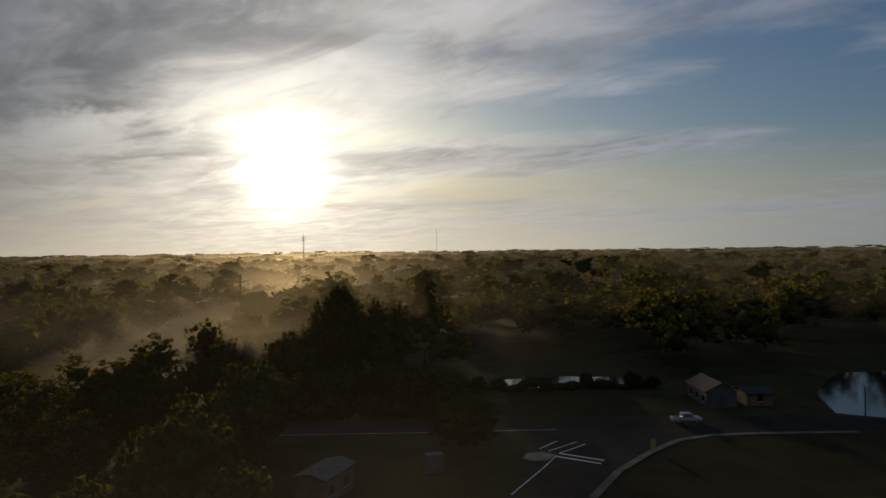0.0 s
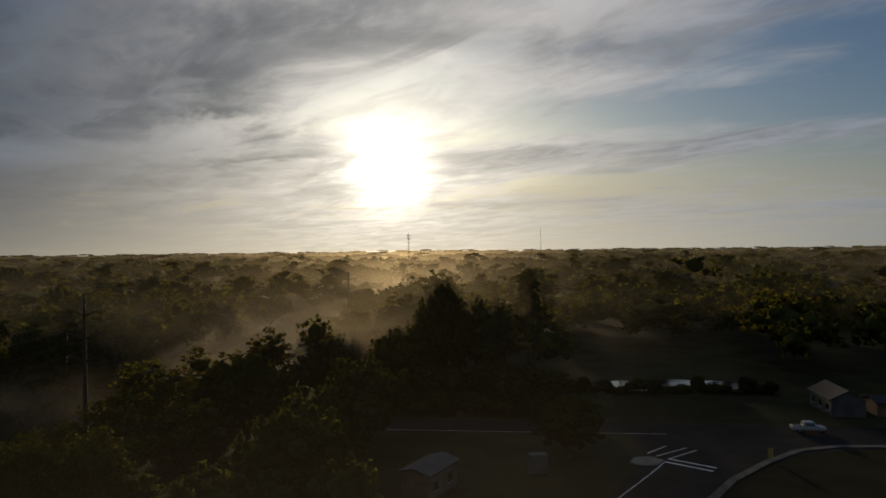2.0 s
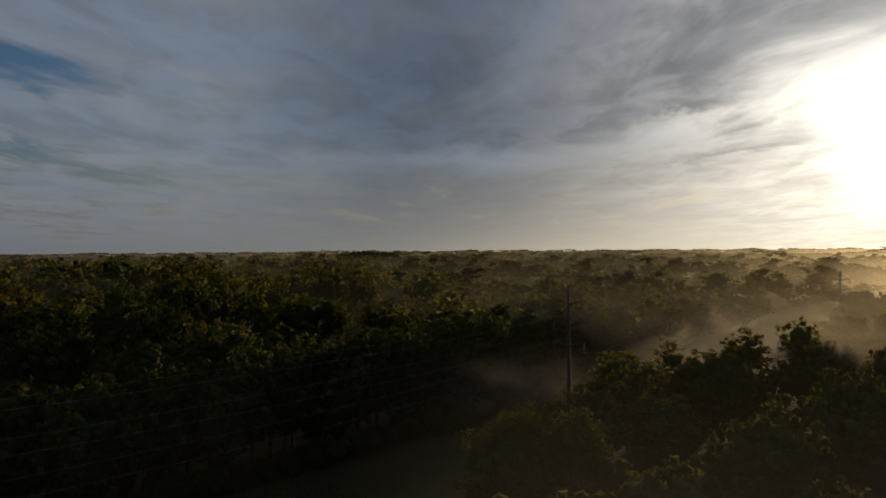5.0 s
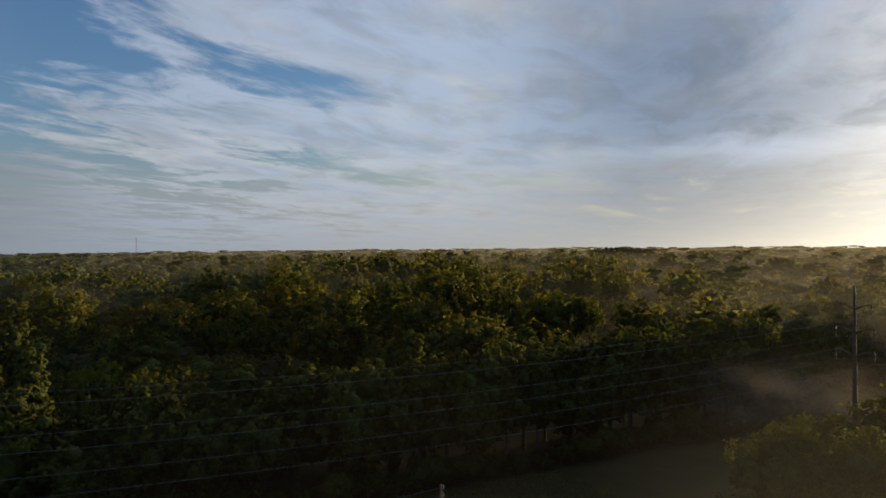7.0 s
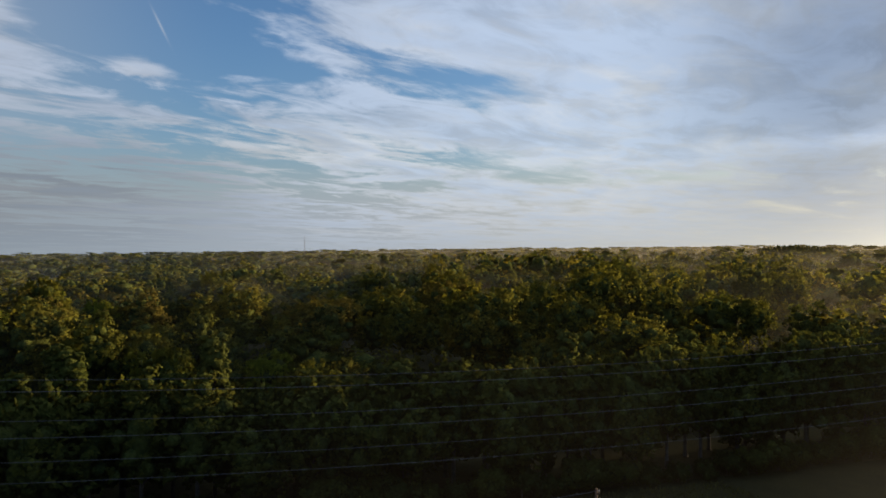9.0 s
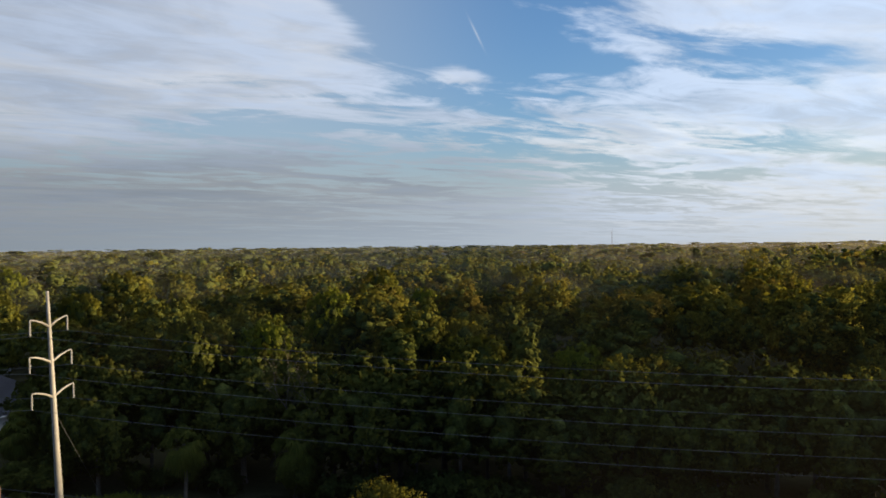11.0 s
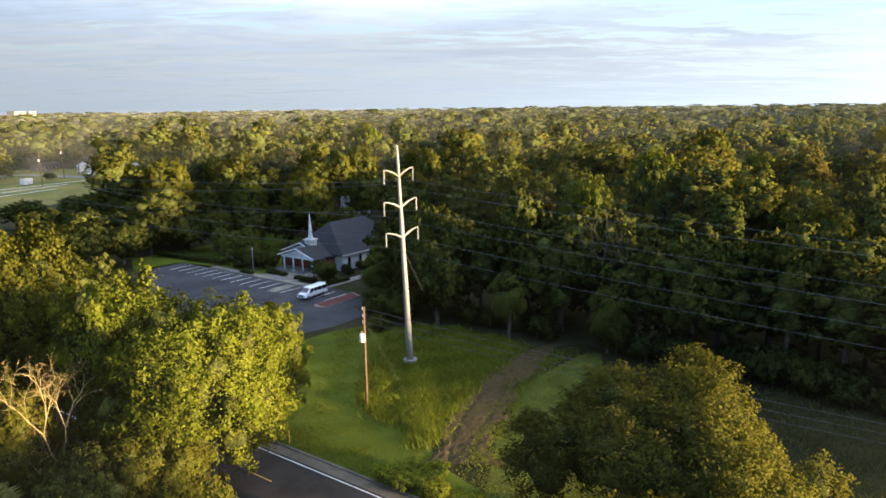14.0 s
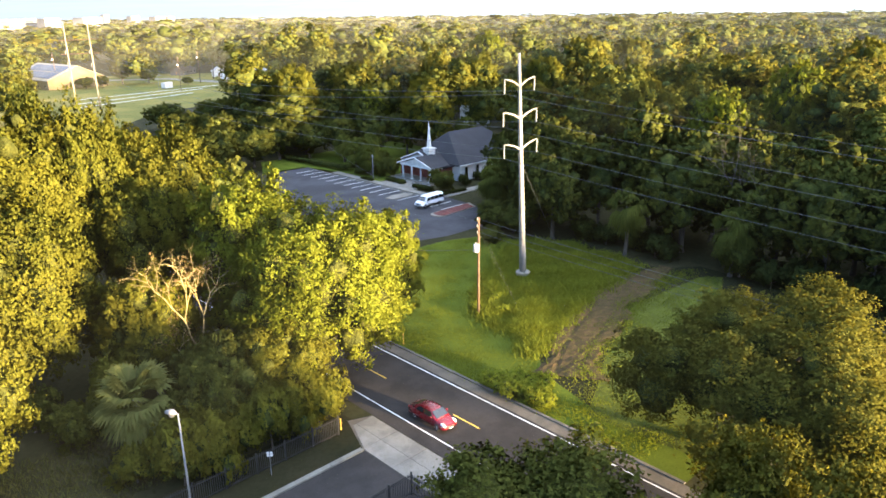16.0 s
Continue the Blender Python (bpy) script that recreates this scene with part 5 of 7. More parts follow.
def wood_pole(x, y, h, label, transformer=True, guys=True):
    ob = thing("utility_pole", pose(x, y, 0), label, "utility pole", "wooden utility poles")
    part("shaft", tube(bmesh.new(), [(0, 0, -0.1), (0.03, 0, h * 0.5), (0, 0, h)], [0.165, 0.14, 0.11], 10), POLE_WOOD, ob, smooth=True)
    for i in range(3):
        z = h - 0.25 - 0.75 * i
        pin = part("bracket", tube(bmesh.new(), [(0, 0, z - 0.35), (0.35, 0.1, z)], [0.06, 0.05], 6), POLE_WOOD, ob)
        part("insulator", tube(bmesh.new(), [(0.35, 0.1, z), (0.35, 0.1, z + 0.12), (0.35, 0.1, z + 0.2), (0.35, 0.1, z + 0.3)], [0.04, 0.08, 0.05, 0.04], 8), CERAMIC, pin)
    if transformer:
        can = part("transformer", tube(bmesh.new(), [(0.48, 0.05, h - 3.9), (0.48, 0.05, h - 3.85), (0.48, 0.05, h - 3.05), (0.48, 0.05, h - 2.98)], [0.26, 0.3, 0.3, 0.24], 14), WHITE, ob, "white transformer can", smooth=True)
        for s in (-0.1, 0.1):
            part("bushing", tube(bmesh.new(), [(0.48 + s, 0.05, h - 2.98), (0.48 + s, 0.05, h - 2.7)], [0.05, 0.03], 6), CERAMIC, can)
        part("mount", boxed(0.1, -0.08, h - 3.8, 0.24, 0.16, h - 3.1), GREY_METAL, ob)
    if guys:
        for e, z in (((-4.5, 2.2, 0), h - 0.8), ((-4.2, 2.6, 0), h - 1.6)):
            part("guy", tube(bmesh.new(), [(0, 0, z), e], 0.008, 4), CABLE, ob, "thin steel guy wire")
    return ob


wood_pole(-55.0, -52.0, 11.65, "weathered wooden utility pole with a white transformer")
wood_pole(-58.6, 27.1, 11.5, "wooden utility pole with pale insulators", False, False)
wood_pole(-138.3, -267.6, 9.5, "dark wooden utility pole at the field edge", False, False)
wood_pole(-147, -330, 15, "wooden utility pole beyond the field", True, False)
wood_pole(-172, -362, 16, "wooden utility pole beyond the field", True, False)
wood_pole(-112, -392, 17, "wooden utility pole beyond the field", True, False)
wood_pole(-140, -120, 13, "wooden utility pole behind the church", True, False)
wood_pole(-160, -196, 17.5, "wooden utility pole among trees", True, False)
for i in range(3):
    cable((-54.65, -51.9, 11.6 - 0.75 * i), (-58.25, 27.2, 11.4 - 0.75 * i), 1.2, "thin dark overhead power wire", 0.018)
cable((-55, -52.2, 7.9), (-46, -78, 6.0), 0.8, "thin dark overhead service wire", 0.02)
cable((-54.65, -51.9, 11.2), (-80, -118, 9), 1.2, "thin dark overhead power wire", 0.018)


def lattice_mast(x, y, h, w, label, dishes=True):
    ob = thing("radio_mast", pose(x, y, 0), label, "radio mast")
    bm = bmesh.new()
    legs = [(w * math.cos(t), w * math.sin(t)) for t in (0.5, 2.6, 4.7)]
    for lx, ly in legs:
        tube(bm, [(lx, ly, 0), (lx * 0.6, ly * 0.6, h)], [0.16, 0.10], 4)
    n = int(h / 4)
    for i in range(n):
        f0, f1 = 1 - 0.4 * i / n, 1 - 0.4 * (i + 1) / n
        for a, b in zip(legs, legs[1:] + legs[:1]):
            tube(bm, [(a[0] * f0, a[1] * f0, h * i / n), (b[0] * f1, b[1] * f1, h * (i + 1) / n)], 0.06, 3, cap=False)
    part("tower", bm, DIM_STEEL, ob)
    part("aerial", tube(bmesh.new(), [(0, 0, h), (0, 0, h + 4)], [0.15, 0.06], 5), DIM_STEEL, ob)
    if dishes:
        for j, z in enumerate((h - 1, h - 5)):
            for t in (0.5, 2.6, 4.7):
                c, s = math.cos(t), math.sin(t)
                part("antenna", boxed(c * (w + 0.9) - 0.25, s * (w + 0.9) - 0.25, z - 1.2, c * (w + 0.9) + 0.25, s * (w + 0.9) + 0.25, z + 1.2, bevel=0.05), WHITE, ob, "white panel antenna")
    return ob


lattice_mast(-172, 883, 50, 1.1, "tall lattice mast with panel antennas at its head")
lattice_mast(-22, 2500, 96, 1.3, "thin far lattice mast in haze", False)
lattice_mast(-1199, 41, 50, 1.1, "thin far lattice mast above the woods", False)

# ---- church ----


def gable(bm, x0, x1, y0, y1, z0, z1, t=0.18):
    """A gable roof with its ridge along x, as two sloping slabs."""
    ym = (y0 + y1) / 2
    for ya, yb in ((y0, ym), (y1, ym)):
        lo = [bm.verts.new(p) for p in ((x0, ya, z0), (x1, ya, z0), (x1, yb, z1), (x0, yb, z1))]
        hi = [bm.verts.new((v.co.x, v.co.y, v.co.z + t)) for v in lo]
        bm.faces.new(lo)
        bm.faces.new(hi)
        for i in range(4):
            bm.faces.new((lo[i], lo[(i + 1) % 4], hi[(i + 1) % 4], hi[i]))
    return bm


def prism(points, x0, x1):
    """A polygon in the y-z plane pushed along x."""
    bm = bmesh.new()
    a = [bm.verts.new((x0, y, z)) for y, z in points]
    b = [bm.verts.new((x1, y, z)) for y, z in points]
    bm.faces.new(a)
    bm.faces.new(b)
    n = len(points)
    for i in range(n):
        bm.faces.new((a[i], a[(i + 1) % n], b[(i + 1) % n], b[i]))
    return bm


def church():
    ob = thing("church", pose(-99, -110.6, 0), "small white church with dark shingled roof and slim white steeple", "church")
    # main hall
    hall = part("wall", boxed(-24, -5.3, 0, -3.2, 8.6, 3.25), WHITE, ob, "white rendered hall wall")
    for i in range(6):
        x = -21.5 + 3.3 * i
        w = part("window", boxed(x - 0.42, 8.58, 0.75, x + 0.42, 8.70, 2.75), GLASS_DARK, ob, "tall narrow dark window")
        part("frame", boxed(x - 0.52, 8.59, 0.63, x + 0.52, 8.66, 2.87), WHITE, w)
    bm = bmesh.new()
    e = [bm.verts.new(p) for p in ((-24.7, -6.0, 3.2), (-2.4, -6.0, 3.2), (-2.4, 9.3, 3.2), (-24.7, 9.3, 3.2))]
    u = [bm.verts.new((v.co.x, v.co.y, 3.42)) for v in e]
    r = [bm.verts.new((-18.0, 0.8, 8.9)), bm.verts.new((-7.4, 0.8, 8.9))]
    bm.faces.new(e)
    for i in range(4):
        bm.faces.new((e[i], e[(i + 1) % 4], u[(i + 1) % 4], u[i]))
    bm.faces.new((u[0], u[1], r[1], r[0]))
    bm.faces.new((u[2], u[3], r[0], r[1]))
    bm.faces.new((u[1], u[2], r[1]))
    bm.faces.new((u[3], u[0], r[0]))
    part("roof", bm, SHINGLE, ob, "dark grey hipped shingle roof")
    part("fascia", boxed(-24.75, 9.30, 3.18, -2.35, 9.36, 3.44), WHITE, ob)
    # front block with its gable
    part("wall", boxed(-6, -6.4, 0, 0, 6.4, 3.0), BRICK, ob, "red brick front wall")
    part("gable", prism([(-6.4, 3.0), (6.4, 3.0), (0, 5.25)], -0.25, 0.0), WHITE, ob, "white front gable")
    part("roof", gable(bmesh.new(), -9, 0.45, -7.1, 7.1, 2.85, 5.4), SHINGLE, ob, "dark grey shingled front roof")
    for s in (-1, 1):
        bm = bmesh.new()
        tube(bm, [(0.5, s * 7.15, 2.9), (0.5, 0, 5.5)], 0.13, 4)
        part("bargeboard", bm, WHITE, ob)
    # portico
    part("portico_floor", boxed(0, -5.2, 0, 4.0, 7.4, 0.3, bevel=0.03), CONCRETE, ob, "raised concrete portico floor")
    for i in range(4):
        y = -2.2 + 2.75 * i
        col = part("column", tube(bmesh.new(), [(2.9, y, 0.3), (2.9, y, 3.0)], [0.2, 0.17], 12), WHITE, ob, "slim white column", smooth=True)
        part("base", boxed(2.64, y - 0.26, 0.3, 3.16, y + 0.26, 0.45), WHITE, col)
        part("capital", boxed(2.66, y - 0.24, 2.88, 3.14, y + 0.24, 3.02), WHITE, col)
    part("beam", boxed(0, -2.9, 3.02, 3.2, 6.9, 3.3), WHITE, ob)
    part("pediment", prism([(-2.8, 3.3), (6.8, 3.3), (2.0, 4.75)], 2.9, 3.1), WHITE, ob, "white pediment over the portico")
    part("portico_roof", gable(bmesh.new(), -1.5, 3.5, -3.3, 7.3, 3.25, 4.95, 0.14), SHINGLE, ob)
    for s in (-3.35, 7.35):
        part("bargeboard", tube(bmesh.new(), [(3.55, s, 3.3), (3.55, 2.0, 5.02)], 0.12, 4), WHITE, ob)
    door = part("door", boxed(0.0, 3.5, 0.3, 0.10, 5.7, 2.6), GLASS_DARK, ob, "dark glazed double door")
    for y in (3.45, 4.6, 5.75):
        part("frame", boxed(0.02, y - 0.05, 0.3, 0.14, y + 0.05, 2.68), WHITE, door)
    # steeple
    part("steeple_base", boxed(-2.4, 0.3, 4.9, -0.6, 2.1, 6.35, bevel=0.03), WHITE, ob, "white steeple base")
    part("ledge", boxed(-2.6, 0.1, 6.1, -0.4, 2.3, 6.22), WHITE, ob)
    bm = bmesh.new()
    tube(bm, [(-1.5, 1.2, 6.35), (-1.5, 1.2, 7.4), (-1.5, 1.2, 11.7)], [0.50, 0.40, 0.03], 8)
    part("spire", bm, WHITE, ob, "slender white spire")


church()


def leafy_box(name, pts, w, h, label, leaf=None, seed=3, category="hedge"):
    """A clipped hedge along a line, of leaf clumps."""
    rng = np.random.default_rng(seed)
    blobs = []
    for (x0, y0), (x1, y1) in zip(pts, pts[1:]):
        n = max(2, int(math.hypot(x1 - x0, y1 - y0) / (w * 0.45)))
        for i in range(n):
            t = (i + 0.5) / n
            blobs.append((x0 + (x1 - x0) * t - pts[0][0], y0 + (y1 - y0) * t - pts[0][1], h * 0.5, w * 0.5 * rng.uniform(0.92, 1.08)))
    blobs = np.array(blobs)
    v, f, i, puff = crown(rng, blobs, len(blobs) * 110, 0.22, False, 0.0, ICO1, shrink=0.8, flat=h / w, per=0)
    ob = new(name, raw_mesh(name, v, f, [leaf or LEAF_DARK, CORE_SHADE], i, True, puff))
    ob.location = (pts[0][0], pts[0][1], 0.03)
    return tagged(ob, label, category)


leafy_box("hedge", [(-92.2, -113.5), (-92.2, -108.0)], 1.5, 1.0, "clipped green hedge before the church", seed=3)
leafy_box("hedge", [(-91.8, -104.6), (-91.8, -99.4)], 1.5, 1.0, "clipped green hedge before the church", seed=4)
leafy_box("hedge", [(-90.0, -149.0), (-92.0, -128.0)], 2.0, 1.5, "long clipped hedge along the lawn", seed=5)
leafy_box("hedge", [(-92.0, -128.0), (-104.0, -126.0)], 2.0, 1.4, "clipped hedge along the lawn", seed=6)
leafy_box("flower_bed", [(-91.0, -96.0), (-97.0, -95.4)], 1.1, 0.6, "low dark bedding plants beside the walk", seed=7, category="plants")
leafy_box("flower_bed", [(-89.6, -118.4), (-89.6, -115.2)], 1.2, 0.6, "low bedding plants beside the walk", seed=8, category="plants")
plant("shrub_b", -93.8, -97.9, "rounded dark evergreen before the church", 0.5, 1.0, 5.2, "shrub", "shrub")
plant("shrub_a", -100.5, -99.5, "dark shrub by the church wall", 1.5, 0.55, 2.2, "shrub", "shrub")
plant("shrub_a", -105.5, -100.0, "dark shrub by the church wall", 2.5, 0.5, 2.0, "shrub", "shrub")


def lot_island():
    pts = [(-81.0 + 0.9 * math.cos(t), -86.3 + 1.5 * math.sin(t)) for t in [math.pi * (-0.5 + i / 10) for i in range(11)]] + [(-89.6, -85.4), (-90.6, -88.2)]
    setting("kerbed_island", slab(pts, 0, 0.15), CONCRETE, "pale kerb round a mulched island")
    c = Vector((-85.6, -86.5))
    ins = [tuple(c + (Vector(p) - c) * 0.88) for p in pts]
    setting("mulch_bed", slab(ins, 0, 0.19), MULCH, "red mulch bed in the parking lot")
    setting("kerbed_island", slab([(-82.2, -101.8), (-84.5, -102.6), (-87.6, -102.4), (-88.2, -100.6), (-85.5, -99.8), (-82.5, -100.2)], 0, 0.16), CONCRETE, "pale kerbed island in the parking lot")


lot_island()
for i in range(11):
    y = -100.6 - 2.85 * i
    s = thing("wheel_stop", pose(-87.9, y, 0.02), "pale concrete wheel stop", "wheel stop", "wheel stops")
    part("block", boxed(-0.08, -0.8, 0, 0.08, 0.8, 0.12, bevel=0.02), CONCRETE, s)


def post_lamp(x, y, h, label, arm=0.0, turn=0.0, mat=WHITE):
    ob = thing("street_lamp", pose(x, y, 0, 0, 0, turn), label, "street lamp")
    part("pole", tube(bmesh.new(), [(0, 0, 0), (0, 0, h * 0.5), (0, 0, h)], [0.09, 0.075, 0.055], 10), mat, ob, smooth=True)
    part("base", tube(bmesh.new(), [(0, 0, 0), (0, 0, 0.25)], [0.22, 0.2], 10), CONCRETE, ob)
    if arm:
        part("arm", tube(bmesh.new(), [(0, 0, h - 0.05), (arm * 0.5, 0, h + 0.05), (arm, 0, h)], [0.05, 0.05, 0.04], 6), mat, ob)
        head = part("head", tube(bmesh.new(), [(arm - 0.25, 0, h), (arm + 0.05, 0, h + 0.04), (arm + 0.55, 0, h)], [0.08, 0.24, 0.13], 10), mat, ob, "white oval lamp head", smooth=True)
        part("lens", tube(bmesh.new(), [(arm + 0.15, 0, h - 0.2), (arm + 0.15, 0, h - 0.28)], [0.18, 0.12], 10), GREY_METAL, head)
    else:
        head = part("head", tube(bmesh.new(), [(0, 0, h), (0, 0, h + 0.15), (0, 0, h + 0.5), (0, 0, h + 0.6)], [0.07, 0.15, 0.13, 0.04], 10), GREY_METAL, ob, "grey lantern head", smooth=True)
    return ob


post_lamp(-15.5, -41.3, 8.6, "tall white street lamp beside the driveway", 0.35, -60, LAMP_POST)
post_lamp(-91.0, -116.5, 4.6, "grey post lamp before the church", 0, 0, GREY_METAL)
post_lamp(-140, -338, 7, "grey street lamp beyond the field", 0.8, 120, GREY_METAL)

# ---- vehicles ----


def loft(sections, k=3):
    """A closed skin through rounded cross sections: x, half width low, half width high, z low, z high."""
    bm = bmesh.new()
    rings = []
    for x, wl, wh, z0, z1 in sections:
        r = min(wl, wh, (z1 - z0) / 2) * 0.35
        ring = [(-wl + r, z0), (wl - r, z0), (wl, z0 + r), (wl * 0.5 + wh * 0.5 + 0.02, (z0 + z1) / 2), (wh, z1 - r), (wh - r, z1), (-wh + r, z1), (-wh, z1 - r), (-wl * 0.5 - wh * 0.5 - 0.02, (z0 + z1) / 2), (-wl, z0 + r)]
        rings.append([bm.verts.new((x, y, z)) for y, z in ring])
    for a, b in zip(rings, rings[1:]):
        for j in range(10):
            bm.faces.new((a[j], a[(j + 1) % 10], b[(j + 1) % 10], b[j]))
    bm.faces.new(rings[0])
    bm.faces.new(rings[-1])
    return bm


def pane(p, parent, name="window", mat=None, label=""):
    """A glass pane with thickness from four corners."""
    bm = bmesh.new()
    q = [Vector(v) for v in p]
    n = (q[1] - q[0]).cross(q[3] - q[0]).normalized() * 0.015
    lo, hi = [bm.verts.new(v - n) for v in q], [bm.verts.new(v + n) for v in q]
    bm.faces.new(lo)
    bm.faces.new(hi)
    for i in range(4):
        bm.faces.new((lo[i], lo[(i + 1) % 4], hi[(i + 1) % 4], hi[i]))
    return part(name, bm, mat or GLASS_DARK, parent, label)


def wheels(ob, xs, half, r, w=0.22):
    for x in xs:
        for s in (-1, 1):
            tyre = part("wheel", tube(bmesh.new(), [(x, s * (half - w), r), (x, s * (half - w * 0.9), r), (x, s * (half - w * 0.1), r), (x, s * half, r)], [r * 0.9, r, r, r * 0.9], 18), RUBBER, ob, "black tyre")
            part("rim", tube(bmesh.new(), [(x, s * (half - 0.02), r), (x, s * (half + 0.012), r)], [r * 0.66, r * 0.6], 14), CHROME, tyre, "silver rim")


def sedan(x, y, turn, paint, label):
    ob = thing("car", pose(x, y, 0.04, 0, 0, turn), label, "car")
    part("body", loft([(-2.25, 0.70, 0.66, 0.38, 0.86), (-2.12, 0.84, 0.78, 0.26, 0.99), (-1.4, 0.89, 0.84, 0.20, 1.02), (-0.2, 0.89, 0.86, 0.19, 0.98), (0.75, 0.89, 0.85, 0.19, 0.96), (1.55, 0.88, 0.78, 0.22, 0.86), (2.05, 0.82, 0.66, 0.28, 0.72), (2.27, 0.62, 0.50, 0.36, 0.60)]), paint, ob, smooth=True)
    cab = part("roof", loft([(-1.95, 0.70, 0.60, 0.90, 1.02), (-1.35, 0.80, 0.62, 0.92, 1.25), (-0.75, 0.83, 0.62, 0.94, 1.42), (0.05, 0.83, 0.61, 0.94, 1.45), (0.55, 0.82, 0.60, 0.92, 1.36), (1.32, 0.78, 0.66, 0.88, 0.97)]), paint, ob, smooth=True)
    pane([(0.58, -0.56, 1.345), (0.58, 0.56, 1.345), (1.26, 0.64, 1.0), (1.26, -0.64, 1.0)], ob, "windscreen")
    pane([(-1.30, -0.56, 1.27), (-1.30, 0.56, 1.27), (-1.86, 0.58, 1.06), (-1.86, -0.58, 1.06)], ob, "rear_window")
    for s in (-1, 1):
        pane([(-1.25, s * 0.80, 1.0), (-0.25, s * 0.845, 1.0), (-0.25, s * 0.665, 1.37), (-0.85, s * 0.665, 1.35)], ob, "side_window")
        pane([(-0.18, s * 0.845, 1.0), (0.95, s * 0.815, 0.98), (0.50, s * 0.655, 1.33), (-0.18, s * 0.665, 1.38)], ob, "side_window")
        part("mirror", boxed(0.68, s * 0.93 - 0.09, 0.98, 0.84, s * 0.93 + 0.09, 1.12, bevel=0.03), paint, ob)
        part("headlight", loft([(1.72, 0.10, 0.08, 0.60, 0.74), (2.0, 0.12, 0.1, 0.56, 0.74), (2.16, 0.09, 0.07, 0.52, 0.66)]), LAMP_CLEAR, ob).location = (0.02, s * 0.62, 0.05)
        part("tail_light", boxed(-2.24, s * 0.62 - 0.14, 0.72, -2.08, s * 0.62 + 0.14, 0.90, bevel=0.03), LAMP_RED, ob)
    part("grille", boxed(2.20, -0.34, 0.40, 2.285, 0.34, 0.56, bevel=0.02), BLACK_METAL, ob)
    part("badge_bar", boxed(2.27, -0.30, 0.545, 2.30, 0.30, 0.575), CHROME, ob)
    part("number_plate", boxed(2.27, -0.18, 0.30, 2.295, 0.18, 0.40), WHITE, ob)
    wheels(ob, (-1.32, 1.36), 0.88, 0.32)
    return ob


def van(x, y, turn):
    ob = thing("van", pose(x, y, 0.03, 0, 0, turn), "white long passenger van parked in a stall", "van")
    part("body", loft([(-2.95, 0.88, 0.80, 0.42, 1.98), (-2.85, 0.98, 0.84, 0.36, 2.08), (0.9, 0.99, 0.84, 0.36, 2.10), (1.35, 0.99, 0.80, 0.36, 2.02)]), WHITE_GLOSS, ob, smooth=False)
    part("bonnet", loft([(1.3, 0.99, 0.86, 0.36, 1.34), (1.95, 0.98, 0.84, 0.38, 1.24), (2.65, 0.95, 0.82, 0.42, 1.12), (2.9, 0.88, 0.78, 0.50, 0.98)]), WHITE_GLOSS, ob)
    part("cab_front", loft([(1.3, 0.97, 0.80, 1.2, 2.02), (1.5, 0.96, 0.78, 1.2, 1.96), (2.15, 0.92, 0.84, 1.16, 1.28)]), WHITE_GLOSS, ob)
    pane([(1.53, -0.72, 1.93), (1.53, 0.72, 1.93), (2.16, 0.80, 1.29), (2.16, -0.80, 1.29)], ob, "windscreen")
    for s in (-1, 1):
        for a, b in ((-2.75, -1.55), (-1.45, -0.35), (-0.25, 0.55)):
            pane([(a, s * 0.985, 1.25), (b, s * 0.985, 1.25), (b, s * 0.895, 1.85), (a, s * 0.895, 1.85)], ob, "side_window")
        pane([(0.68, s * 0.99, 1.25), (1.62, s * 0.985, 1.25), (1.28, s * 0.90, 1.82), (0.68, s * 0.90, 1.85)], ob, "side_window")
        part("mirror", boxed(1.42, s * 1.12 - 0.1, 1.2, 1.55, s * 1.12 + 0.1, 1.5, bevel=0.03), BLACK_METAL, ob)
        part("headlight", boxed(2.78, s * 0.68 - 0.13, 0.72, 2.93, s * 0.68 + 0.13, 0.94, bevel=0.03), LAMP_CLEAR, ob)
        part("tail_light", boxed(-2.99, s * 0.84 - 0.06, 0.85, -2.9, s * 0.84 + 0.06, 1.35), LAMP_RED, ob)
    pane([(-2.97, -0.72, 1.25), (-2.97, 0.72, 1.25), (-2.95, 0.66, 1.88), (-2.95, -0.66, 1.88)], ob, "rear_window")
    part("bumper", boxed(2.86, -0.94, 0.38, 3.02, 0.94, 0.58, bevel=0.03), CHROME, ob)
    part("bumper", boxed(-3.05, -0.94, 0.40, -2.9, 0.94, 0.56, bevel=0.03), CHROME, ob)
    part("grille", boxed(2.88, -0.50, 0.66, 2.95, 0.50, 0.92), BLACK_METAL, ob)
    wheels(ob, (-1.65, 1.95), 0.98, 0.37, 0.25)
    return ob


